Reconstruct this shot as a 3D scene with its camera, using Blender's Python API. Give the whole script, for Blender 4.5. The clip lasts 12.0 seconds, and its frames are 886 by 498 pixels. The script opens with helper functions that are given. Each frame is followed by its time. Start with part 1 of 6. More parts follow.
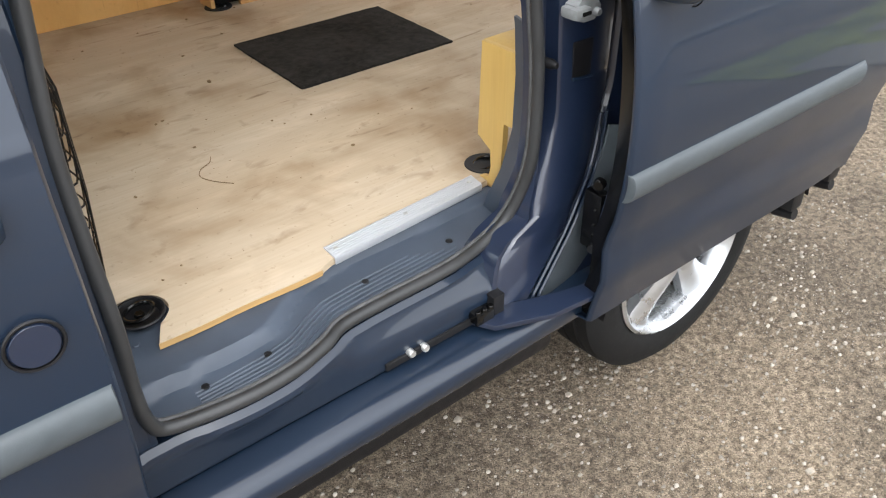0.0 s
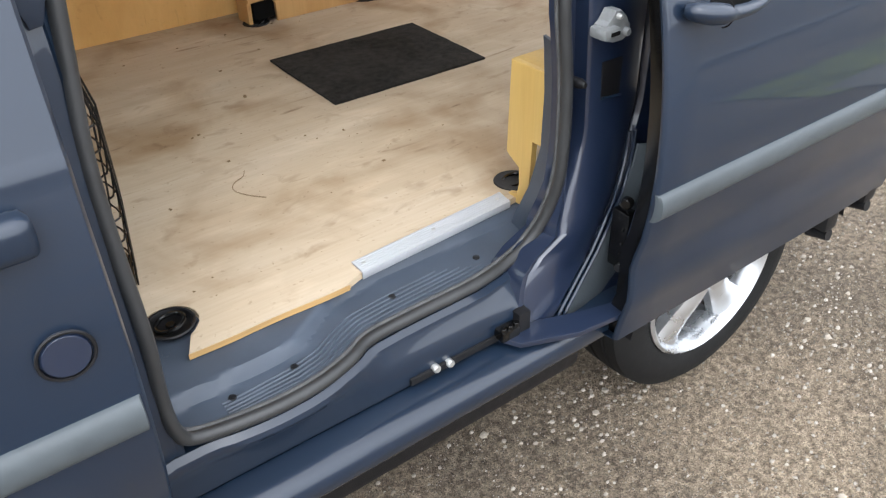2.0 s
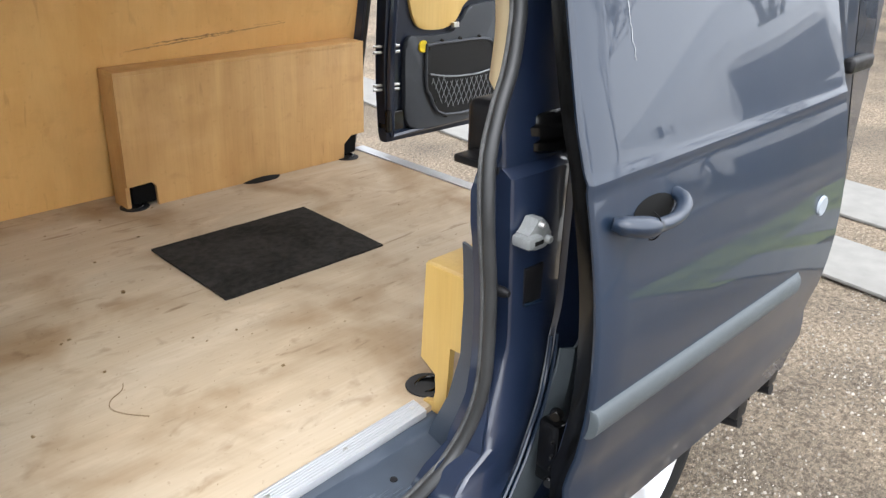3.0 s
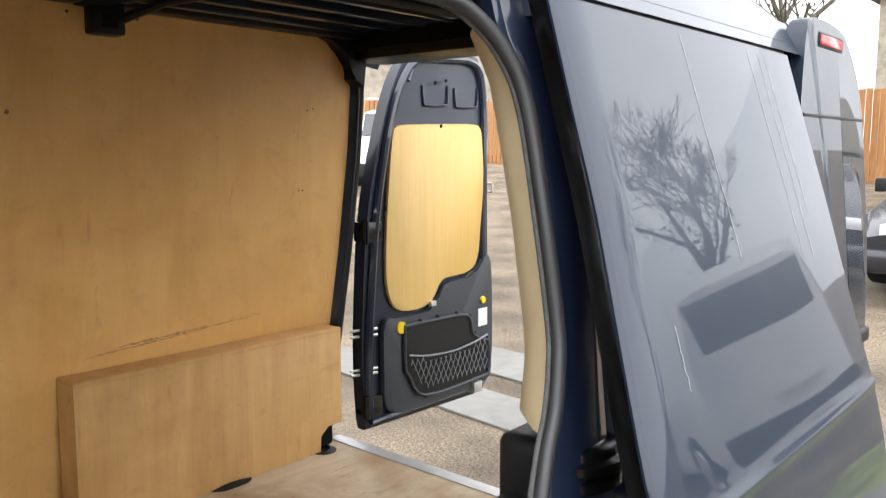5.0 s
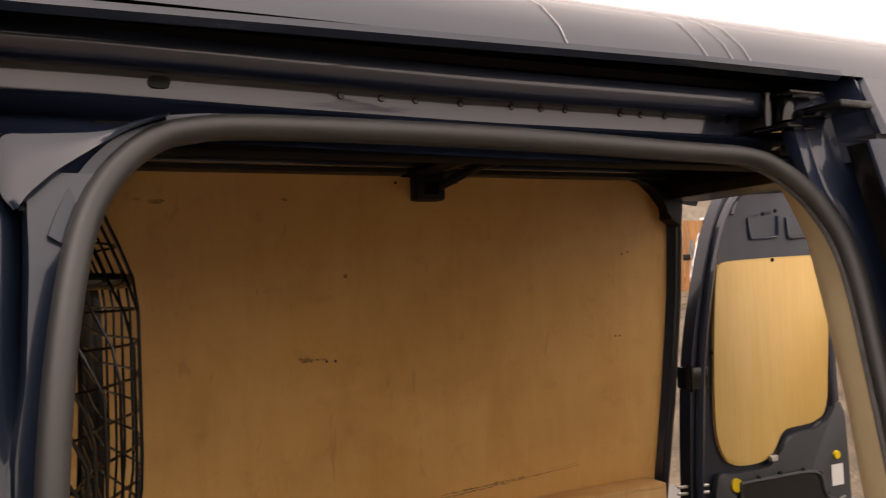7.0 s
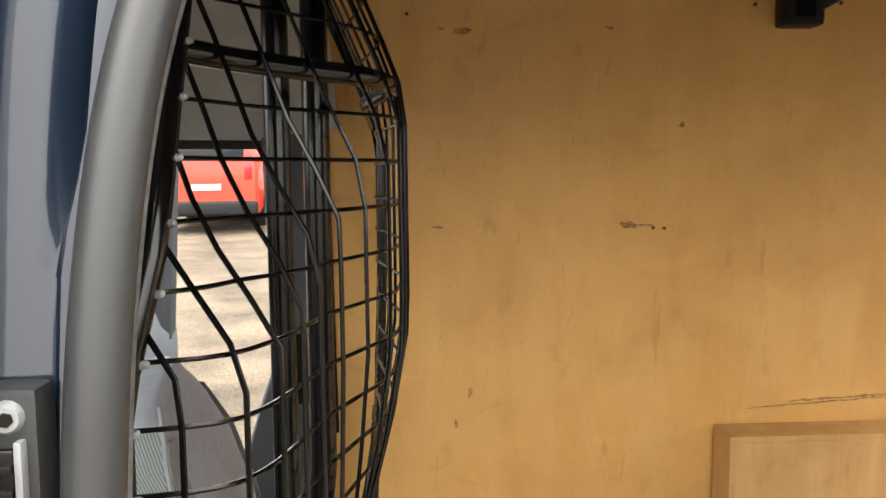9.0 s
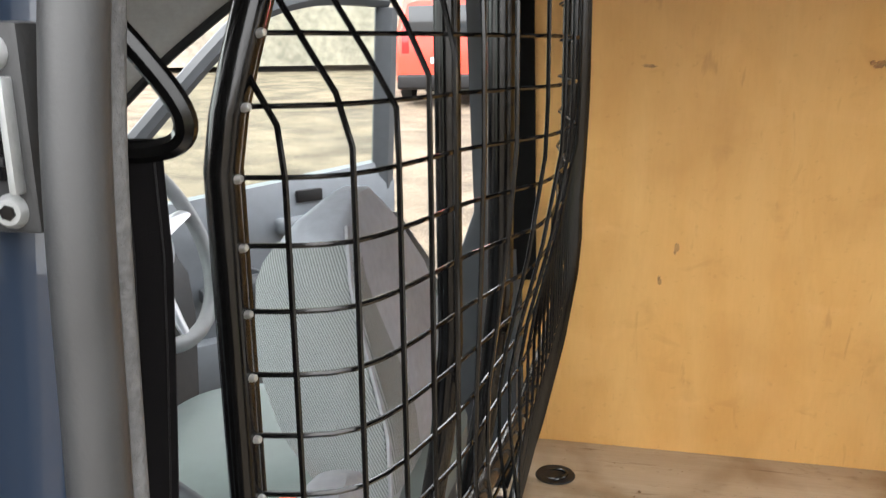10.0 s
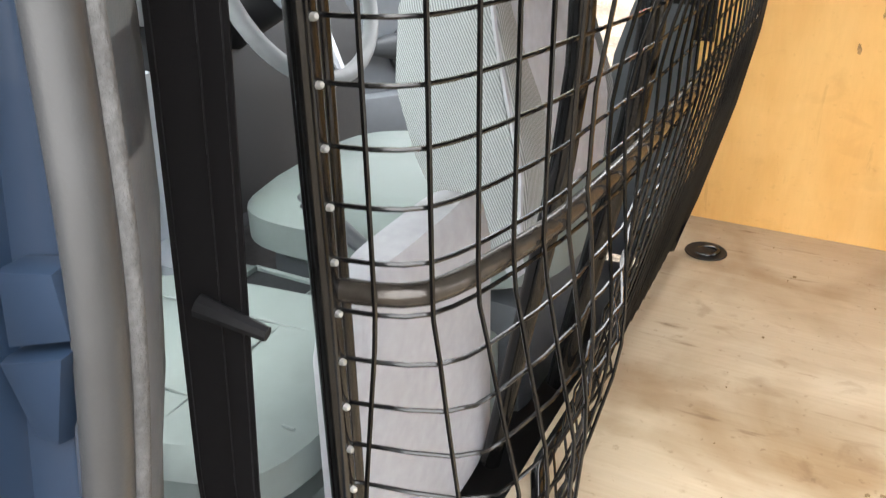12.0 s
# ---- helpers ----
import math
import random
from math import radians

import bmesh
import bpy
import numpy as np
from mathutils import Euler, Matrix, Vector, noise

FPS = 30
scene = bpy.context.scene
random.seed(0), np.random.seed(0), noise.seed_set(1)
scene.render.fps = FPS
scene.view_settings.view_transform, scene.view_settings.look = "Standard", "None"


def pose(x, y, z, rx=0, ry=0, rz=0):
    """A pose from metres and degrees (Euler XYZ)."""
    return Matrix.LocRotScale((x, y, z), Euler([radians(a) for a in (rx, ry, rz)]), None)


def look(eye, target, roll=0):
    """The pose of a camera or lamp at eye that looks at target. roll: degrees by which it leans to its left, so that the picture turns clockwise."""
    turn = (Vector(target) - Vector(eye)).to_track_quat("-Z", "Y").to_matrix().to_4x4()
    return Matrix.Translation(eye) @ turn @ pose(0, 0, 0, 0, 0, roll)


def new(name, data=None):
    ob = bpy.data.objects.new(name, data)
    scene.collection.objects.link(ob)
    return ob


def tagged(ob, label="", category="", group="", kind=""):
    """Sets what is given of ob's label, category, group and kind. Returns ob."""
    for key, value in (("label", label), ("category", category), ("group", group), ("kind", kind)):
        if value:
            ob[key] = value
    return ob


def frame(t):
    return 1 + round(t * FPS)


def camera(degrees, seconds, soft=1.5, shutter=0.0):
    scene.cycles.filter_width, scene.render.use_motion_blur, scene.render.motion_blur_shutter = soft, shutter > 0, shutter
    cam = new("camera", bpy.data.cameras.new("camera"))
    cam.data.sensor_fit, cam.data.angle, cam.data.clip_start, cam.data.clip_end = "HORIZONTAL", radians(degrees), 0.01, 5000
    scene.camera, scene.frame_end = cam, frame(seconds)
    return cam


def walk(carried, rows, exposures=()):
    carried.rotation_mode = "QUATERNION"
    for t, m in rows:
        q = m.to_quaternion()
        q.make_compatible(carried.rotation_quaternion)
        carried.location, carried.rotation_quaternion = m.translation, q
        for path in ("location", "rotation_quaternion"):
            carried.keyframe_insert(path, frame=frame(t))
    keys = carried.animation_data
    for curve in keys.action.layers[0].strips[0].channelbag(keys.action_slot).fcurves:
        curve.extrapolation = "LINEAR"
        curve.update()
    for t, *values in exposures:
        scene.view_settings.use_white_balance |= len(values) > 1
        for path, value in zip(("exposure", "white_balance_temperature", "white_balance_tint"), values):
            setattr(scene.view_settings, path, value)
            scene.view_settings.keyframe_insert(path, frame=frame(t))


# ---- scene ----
cam = camera(57.0, 12.0, 1.2, 0.18)
PATH = [
    (0, (-0.158, -0.665, 1.389), (0.855, 0.611, 0.228), -0.9),
    (0.5, (-0.159, -0.679, 1.392), (0.809, 0.611, 0.209), -2.2),
    (1, (-0.168, -0.685, 1.385), (0.769, 0.63, 0.205), -2.6),
    (1.5, (-0.165, -0.689, 1.388), (0.764, 0.639, 0.216), -2.5),
    (2, (-0.15, -0.677, 1.4), (0.806, 0.664, 0.266), -1.7),
    (2.5, (-0.122, -0.61, 1.398), (0.988, 0.729, 0.412), 0.0),
    (3, (-0.114, -0.523, 1.43), (1.195, 0.755, 0.621), 1.8),
    (3.2, (-0.105, -0.505, 1.445), (1.24, 0.758, 0.674), 1.8),
    (4.8, (-0.057, -0.339, 1.497), (1.439, 0.95, 1.182), 0.8),
    (5, (-0.06, -0.323, 1.517), (1.438, 0.979, 1.276), 0.1),
    (5.5, (-0.027, -0.344, 1.567), (1.414, 1.041, 1.48), -1.2),
    (6, (-0.017, -0.337, 1.582), (1.356, 1.117, 1.569), -2.3),
    (6.5, (0.007, -0.342, 1.587), (1.154, 1.295, 1.648), -2.1),
    (7, (0.017, -0.312, 1.577), (0.895, 1.484, 1.653), -2.4),
    (7.3, (0.033, -0.294, 1.547), (0.754, 1.568, 1.659), -2.7),
    (7.5, (0.043, -0.281, 1.548), (0.674, 1.615, 1.621), -2.2),
    (7.7, (0.059, -0.263, 1.532), (0.612, 1.658, 1.595), -2.2),
    (9.3, (0.135, 0.0, 1.494), (0.072, 1.98, 1.222), -0.2),
    (9.5, (0.152, 0.008, 1.475), (-0.04, 1.972, 1.146), -0.1),
    (10, (0.177, 0.018, 1.431), (-0.286, 1.906, 0.964), -0.8),
    (10.5, (0.193, 0.038, 1.402), (-0.39, 1.859, 0.813), -0.6),
    (11, (0.18, 0.074, 1.377), (-0.418, 1.861, 0.707), -0.3),
    (11.5, (0.216, 0.064, 1.369), (-0.565, 1.734, 0.594), -0.8),
    (12, (0.24, 0.048, 1.344), (-0.591, 1.613, 0.418), -0.8),
]
LIGHT = [(0, 1.83, 6300, 10), (1.5, 1.75, 6100, 10), (2, 1.84, 6100, 10), (3.2, 2.02, 6200, 10), (4.8, 1.9, 6400, 10), (5.5, 1.81, 6450, 10), (6, 1.33, 7000, 15), (6.5, 0.64, 7900, 26),
         (7, 0.96, 8100, 24), (7.5, 2.1, 7050, 11), (7.7, 2.23, 7050, 10), (9.3, 2.47, 6800, 10), (10, 2.64, 6500, 10), (10.5, 2.83, 6250, 9), (11, 2.99, 6350, 10), (11.5, 2.99, 6400, 10),
         (12, 3.28, 6500, 10)]
walk(cam, [(t, look(eye, target, roll)) for t, eye, target, roll in PATH], LIGHT)

# ---- daylight: bright overcast sky, soft high sun ----
SUN_EL, SUN_AZ = radians(62), radians(212)
world = bpy.data.worlds.new("sky")
scene.world = world
world.use_nodes = True
wn = world.node_tree.nodes
sky = wn.new("ShaderNodeTexSky")
sky.sky_type = "NISHITA"
sky.sun_disc = False
sky.sun_elevation, sky.sun_rotation = SUN_EL, SUN_AZ
sky.air_density, sky.dust_density, sky.ozone_density = 1.0, 4.0, 1.0
wn["Background"].inputs["Strength"].default_value = 0.15
hs = wn.new("ShaderNodeHueSaturation")
hs.inputs["Saturation"].default_value = 0.18
world.node_tree.links.new(sky.outputs["Color"], hs.inputs["Color"])
cloud = wn.new("ShaderNodeMix")
cloud.data_type = "RGBA"
cloud.inputs["Factor"].default_value = 0.6
cloud.inputs["B"].default_value = (6.2, 6.25, 6.35, 1)
world.node_tree.links.new(hs.outputs["Color"], cloud.inputs["A"])
world.node_tree.links.new(cloud.outputs["Result"], wn["Background"].inputs["Color"])
sun = new("sun", bpy.data.lights.new("sun", "SUN"))
sun.data.energy, sun.data.angle, sun.data.color = 0.6, radians(170), (1.0, 0.97, 0.93)
sun.rotation_euler = (radians(90) - SUN_EL, 0, radians(180) - SUN_AZ)


# ---- materials ----
def mat(name, rgb, rough=0.5, metal=0.0, coat=0.0, noise_amp=0.0, noise_scale=20.0, bump=0.0, bump_scale=200.0,
        stretch=(1, 1, 1), rand=0.0, coat_rough=0.05, spec=0.5, dark=None, spots=0.0):
    """Principled surface with two scales of colour variation and fine relief, in object metres."""
    m = bpy.data.materials.new(name)
    m.use_nodes = True
    nt = m.node_tree
    b = nt.nodes["Principled BSDF"]
    b.inputs["Base Color"].default_value = (*rgb, 1)
    b.inputs["Roughness"].default_value = rough
    b.inputs["Metallic"].default_value = metal
    b.inputs["Coat Weight"].default_value = coat
    b.inputs["Coat Roughness"].default_value = coat_rough
    b.inputs["Specular IOR Level"].default_value = spec
    geo = nt.nodes.new("ShaderNodeNewGeometry")
    mp = nt.nodes.new("ShaderNodeMapping")
    mp.inputs["Scale"].default_value = stretch
    nt.links.new(geo.outputs["Position"], mp.inputs["Vector"])
    if noise_amp > 0:
        n1 = nt.nodes.new("ShaderNodeTexNoise")
        n1.inputs["Scale"].default_value, n1.inputs["Detail"].default_value = noise_scale, 6
        n2 = nt.nodes.new("ShaderNodeTexNoise")
        n2.inputs["Scale"].default_value, n2.inputs["Detail"].default_value = noise_scale * 0.13, 3
        ad = nt.nodes.new("ShaderNodeMath")
        ad.operation = "ADD"
        for n, s in ((n1, 0), (n2, 1)):
            nt.links.new(mp.outputs["Vector"], n.inputs["Vector"])
            nt.links.new(n.outputs["Fac"], ad.inputs[s])
        mr = nt.nodes.new("ShaderNodeMapRange")
        mr.inputs["From Min"].default_value, mr.inputs["From Max"].default_value = 0.7, 1.3
        nt.links.new(ad.outputs[0], mr.inputs["Value"])
        mx = nt.nodes.new("ShaderNodeMix")
        mx.data_type = "RGBA"
        lo = dark if dark else tuple(c * (1 - noise_amp) for c in rgb)
        hi = tuple(min(1, c * (1 + noise_amp)) for c in rgb)
        mx.inputs["A"].default_value, mx.inputs["B"].default_value = (*lo, 1), (*hi, 1)
        nt.links.new(mr.outputs["Result"], mx.inputs["Factor"])
        nt.links.new(mx.outputs["Result"], b.inputs["Base Color"])
        rr = nt.nodes.new("ShaderNodeMapRange")
        rr.inputs["To Min"].default_value, rr.inputs["To Max"].default_value = max(0.02, rough - 0.08), min(1, rough + 0.1)
        nt.links.new(mr.outputs["Result"], rr.inputs["Value"])
        nt.links.new(rr.outputs["Result"], b.inputs["Roughness"])
    if bump > 0:
        n3 = nt.nodes.new("ShaderNodeTexNoise")
        n3.inputs["Scale"].default_value, n3.inputs["Detail"].default_value = bump_scale, 4
        nt.links.new(mp.outputs["Vector"], n3.inputs["Vector"])
        bp = nt.nodes.new("ShaderNodeBump")
        bp.inputs["Strength"].default_value, bp.inputs["Distance"].default_value = bump, 0.002
        nt.links.new(n3.outputs["Fac"], bp.inputs["Height"])
        nt.links.new(bp.outputs["Normal"], b.inputs["Normal"])
    return m


PAINT = mat("navy_paint", (0.006, 0.0145, 0.031), 0.5, 0.0, 0.72, 0.12, 3.0, coat_rough=0.02, spec=0.3)
SHELL = mat("navy_paint_inner", (0.008, 0.013, 0.027), 0.4, 0.0, 0.35, 0.15, 9.0, coat_rough=0.08, spec=0.3)
PAINT_IN = mat("navy_paint_jamb", (0.008, 0.015, 0.036), 0.45, 0.0, 1.0, 0.15, 9.0, coat_rough=0.04, spec=0.4)
BLACKP = mat("black_plastic", (0.008, 0.008, 0.009), 0.45, 0, 0, 0.25, 40, 0.1, 500, spec=0.3)
BLACKG = mat("black_gloss_metal", (0.003, 0.003, 0.003), 0.16, 0, 0.0, 0.3, 60, spec=0.45)
TRIMG = mat("grey_rub_strip", (0.06, 0.072, 0.08), 0.5, 0, 0, 0.12, 60, 0.15, 900)
STEPG = mat("step_plastic", (0.055, 0.07, 0.095), 0.5, 0, 0, 0.22, 14, 0.12, 700)
RUBBER = mat("rubber_seal", (0.027, 0.028, 0.029), 0.46, 0, 0, 0.2, 30, 0.08, 600, spec=0.5)
FLOCK = mat("flock_seal_lip", (0.075, 0.075, 0.075), 0.95, 0, 0, 0.4, 300, 0.5, 500)
ALU = mat("ribbed_aluminium", (0.56, 0.57, 0.59), 0.5, 0.55, 0, 0.1, 60, 0.1, 300, stretch=(0.1, 1, 1))
STEEL = mat("zinc_steel", (0.55, 0.55, 0.53), 0.4, 0.8, 0, 0.2, 80)
PLY_EDGE = mat("ply_edge", (0.42, 0.26, 0.10), 0.75, 0, 0, 0.3, 30, 0.2, 300, stretch=(0.2, 0.2, 6))
TYRE = mat("tyre_rubber", (0.008, 0.008, 0.008), 0.75, 0, 0, 0.4, 40, 0.3, 200, spec=0.25)
DASHD = mat("charcoal_trim", (0.02, 0.022, 0.025), 0.6, 0, 0, 0.2, 40, 0.15, 700, spec=0.3)
CAST = mat("cast_zinc", (0.27, 0.28, 0.28), 0.5, 0.25, 0, 0.15, 120, 0.2, 300)
ALLOY = mat("silver_alloy", (0.62, 0.64, 0.66), 0.3, 0.85, 0.4, 0.08, 30)
MATB = mat("black_mat_felt", (0.022, 0.020, 0.018), 0.95, 0, 0, 0.75, 60, 0.8, 300, spec=0.2)
FAB = mat("grey_seat_fabric", (0.32, 0.325, 0.35), 0.9, 0, 0, 0.12, 60, 0.3, 900)
CABG = mat("pale_grey_trim", (0.27, 0.30, 0.335), 0.55, 0, 0, 0.08, 40, 0.15, 900)
CABDOOR = mat("blue_grey_door_trim", (0.15, 0.168, 0.19), 0.55, 0, 0, 0.08, 40, 0.15, 900)
CABD = mat("dark_grey_trim", (0.055, 0.062, 0.07), 0.55, 0, 0, 0.12, 40, 0.15, 900)
RIMG = mat("grey_wheel_rim", (0.17, 0.18, 0.19), 0.5, 0, 0, 0.15, 30, 0.1, 600)
SILVER = mat("silver_plastic", (0.55, 0.57, 0.6), 0.35, 0.4, 0, 0.05, 40)
BLACKM = mat("matt_black", (0.006, 0.006, 0.006), 0.85, 0, 0, 0.3, 20, 0.1, 200, spec=0.1)
CABGREEN = mat("grey_green_vinyl", (0.15, 0.18, 0.177), 0.55, 0, 0, 0.1, 30, 0.1, 900)
HEAD = mat("headlining", (0.34, 0.34, 0.33), 0.95, 0, 0, 0.08, 90, 0.2, 700)
YEL = mat("yellow_cap", (0.75, 0.55, 0.01), 0.4)
WHITE = mat("white_paint", (0.72, 0.73, 0.73), 0.3, 0, 0.7, 0.05, 3)
RED = mat("red_paint", (0.62, 0.035, 0.012), 0.3, 0, 0.8, 0.06, 3)
REDL = mat("red_lens", (0.5, 0.02, 0.02), 0.15, 0, 0.5)
ORANGE = mat("orange_plastic", (0.75, 0.10, 0.02), 0.4)
DARKCAR = mat("dark_car_paint", (0.01, 0.013, 0.02), 0.25, 0.3, 1.0)
CHROME = mat("chrome", (0.8, 0.8, 0.82), 0.12, 1.0)
WEB = mat("belt_webbing", (0.006, 0.0055, 0.006), 0.8, 0, 0, 0.3, 400, 0.4, 900, stretch=(1, 1, 3), spec=0.12)
FENCE = mat("fence_wood", (0.42, 0.20, 0.07), 0.8, 0, 0, 0.3, 6, stretch=(4, 4, 0.4))
STONEW = mat("house_stone", (0.30, 0.27, 0.22), 0.9, 0, 0, 0.35, 5, 0.4, 20)
ROOFT = mat("roof_slate", (0.10, 0.10, 0.11), 0.8, 0, 0, 0.3, 6)
BARK = mat("bark", (0.10, 0.085, 0.065), 0.9, 0, 0, 0.4, 12, 0.5, 60)
TWIGM = mat("twig_bark", (0.13, 0.10, 0.08), 0.9)
IVY = mat("ivy_leaf", (0.05, 0.075, 0.025), 0.6, 0, 0, 0.5, 8)
KERB = mat("concrete_kerb", (0.16, 0.155, 0.143), 0.9, 0, 0, 0.2, 12, 0.4, 80)
GRASS = mat("moss_grass", (0.14, 0.16, 0.05), 0.9, 0, 0, 0.6, 20, 0.8, 60)
CORD = mat("net_cord", (0.22, 0.23, 0.24), 0.8)
TWINE = mat("brown_twine", (0.22, 0.15, 0.075), 0.9)


def ply_material(name, base, dark, pale, grain_axis, rough=0.6, dirt=0.0, coat=0.0, fine_fac=0.35):
    """Rotary-cut plywood: long soft figure, pores, blotches and scuffs."""
    m = bpy.data.materials.new(name)
    m.use_nodes = True
    nt = m.node_tree
    b = nt.nodes["Principled BSDF"]
    b.inputs["Coat Weight"].default_value, b.inputs["Coat Roughness"].default_value = coat, 0.25
    geo = nt.nodes.new("ShaderNodeNewGeometry")

    def nz(scale, st, detail=5, dist=0.0):
        mp = nt.nodes.new("ShaderNodeMapping")
        mp.inputs["Scale"].default_value = st
        n = nt.nodes.new("ShaderNodeTexNoise")
        n.inputs["Scale"].default_value, n.inputs["Detail"].default_value, n.inputs["Distortion"].default_value = scale, detail, dist
        nt.links.new(geo.outputs["Position"], mp.inputs["Vector"])
        nt.links.new(mp.outputs["Vector"], n.inputs["Vector"])
        return n

    def ramp(n, lo, hi, c0, c1):
        r = nt.nodes.new("ShaderNodeValToRGB")
        r.color_ramp.elements[0].position, r.color_ramp.elements[1].position = lo, hi
        r.color_ramp.elements[0].color, r.color_ramp.elements[1].color = (*c0, 1), (*c1, 1)
        nt.links.new(n.outputs["Fac"], r.inputs["Fac"])
        return r

    def mul(a, c, fac=1.0, mode="MULTIPLY"):
        x = nt.nodes.new("ShaderNodeMix")
        x.data_type, x.blend_type = "RGBA", mode
        x.inputs["Factor"].default_value = fac
        nt.links.new(a, x.inputs["A"])
        nt.links.new(c, x.inputs["B"])
        return x.outputs["Result"]

    lng = [0.12 if i == grain_axis else 1.0 for i in range(3)]
    figure = ramp(nz(9, lng, 6, 1.5), 0.35, 0.68, dark, pale)
    base_n = ramp(nz(1.6, (1, 1, 1), 4, 0.5), 0.3, 0.7, tuple(c * 0.86 for c in base), tuple(min(1, c * 1.08) for c in base))
    col = mul(base_n.outputs["Color"], figure.outputs["Color"], 0.55, "MIX")
    fine = ramp(nz(160, [0.04 if i == grain_axis else 1.0 for i in range(3)], 3), 0.3, 0.6, (0.82, 0.8, 0.76), (1, 1, 1))
    col = mul(col, fine.outputs["Color"], fine_fac)
    if dirt > 0:
        blot = ramp(nz(4.2, (1, 1, 1), 9, 0.4), 0.47, 0.70, (1, 1, 1), (0.64, 0.54, 0.43))
        col = mul(col, blot.outputs["Color"], dirt)
        spot = ramp(nz(17, (0.8, 1.2, 1), 9, 0.6), 0.60, 0.72, (1, 1, 1), (0.55, 0.45, 0.36))
        col = mul(col, spot.outputs["Color"], dirt * 0.5)
        grit = ramp(nz(75, (1, 1, 1), 4, 0.0), 0.64, 0.72, (1, 1, 1), (0.5, 0.42, 0.34))
        col = mul(col, grit.outputs["Color"], dirt * 0.45)
        scuff = ramp(nz(30, [0.16 if i == grain_axis else 1.4 for i in range(3)], 7, 0.5), 0.655, 0.73, (1, 1, 1), (0.42, 0.33, 0.25))
        col = mul(col, scuff.outputs["Color"], dirt * 0.75)
        pale_n = ramp(nz(8, (0.5, 1.3, 1), 8, 1.0), 0.55, 0.8, (0, 0, 0), (0.22, 0.19, 0.15))
        col = mul(col, pale_n.outputs["Color"], dirt * 0.45, "ADD")
    nt.links.new(col, b.inputs["Base Color"])
    rr = ramp(nz(7, (1, 1, 1), 5), 0.3, 0.7, (rough - 0.1,) * 3, (rough + 0.1,) * 3)
    nt.links.new(rr.outputs["Color"], b.inputs["Roughness"])
    bp = nt.nodes.new("ShaderNodeBump")
    bp.inputs["Strength"].default_value, bp.inputs["Distance"].default_value = 0.12, 0.002
    nt.links.new(fine.outputs["Color"], bp.inputs["Height"])
    nt.links.new(bp.outputs["Normal"], b.inputs["Normal"])
    return m


PLYF = ply_material("floor_plywood", (0.53, 0.43, 0.305), (0.46, 0.355, 0.235), (0.57, 0.48, 0.36), 0, 0.66, 1.0)
PLYW = ply_material("wall_plywood", (0.72, 0.42, 0.138), (0.675, 0.372, 0.11), (0.755, 0.465, 0.168), 2, 0.5, 0.34, 0.1, 0.15)
PLYB = ply_material("box_plywood", (0.59, 0.355, 0.135), (0.50, 0.275, 0.092), (0.66, 0.41, 0.165), 2, 0.55, 0.45)
PLYY = ply_material("varnished_yellow_ply", (0.62, 0.41, 0.125), (0.57, 0.36, 0.095), (0.65, 0.45, 0.16), 2, 0.4, 0.08, 0.15)


def glass_mat(name, tint):
    m = bpy.data.materials.new(name)
    m.use_nodes = True
    nt = m.node_tree
    nt.nodes.clear()
    out = nt.nodes.new("ShaderNodeOutputMaterial")
    tr, gl, fr, mx = (nt.nodes.new(k) for k in ("ShaderNodeBsdfTransparent", "ShaderNodeBsdfGlossy", "ShaderNodeFresnel", "ShaderNodeMixShader"))
    tr.inputs["Color"].default_value = (*tint, 1)
    gl.inputs["Roughness"].default_value = 0.02
    fr.inputs["IOR"].default_value = 1.5
    nt.links.new(fr.outputs[0], mx.inputs[0])
    nt.links.new(tr.outputs[0], mx.inputs[1])
    nt.links.new(gl.outputs[0], mx.inputs[2])
    nt.links.new(mx.outputs[0], out.inputs["Surface"])
    return m


GLASS = glass_mat("green_glass", (0.78, 0.86, 0.82))
DGLASS = mat("dark_car_glass", (0.02, 0.025, 0.03), 0.06, 0, 0.5)


# ---- mesh helpers ----
def obj(name, bm, material, smooth=True, angle=40):
    me = bpy.data.meshes.new(name)
    bmesh.ops.recalc_face_normals(bm, faces=bm.faces)
    for f in bm.faces:
        f.smooth = smooth
    if smooth:
        lim = radians(angle)
        for e in bm.edges:
            e.smooth = len(e.link_faces) != 2 or e.calc_face_angle(0) < lim
    bm.to_mesh(me)
    bm.free()
    for m in (material if isinstance(material, (list, tuple)) else [material]):
        me.materials.append(m)
    return new(name, me)


def part(name, bm, material, parent, label="", smooth=True, angle=40):
    ob = obj(name, bm, material, smooth, angle)
    ob.parent = parent
    if label:
        ob["label"] = label
    return ob


def thing(name, label, category, at=(0, 0, 0), group="", kind=""):
    ob = new(name)
    ob.location = at
    ob.empty_display_size = 0.05
    return tagged(ob, label, category, group, kind)


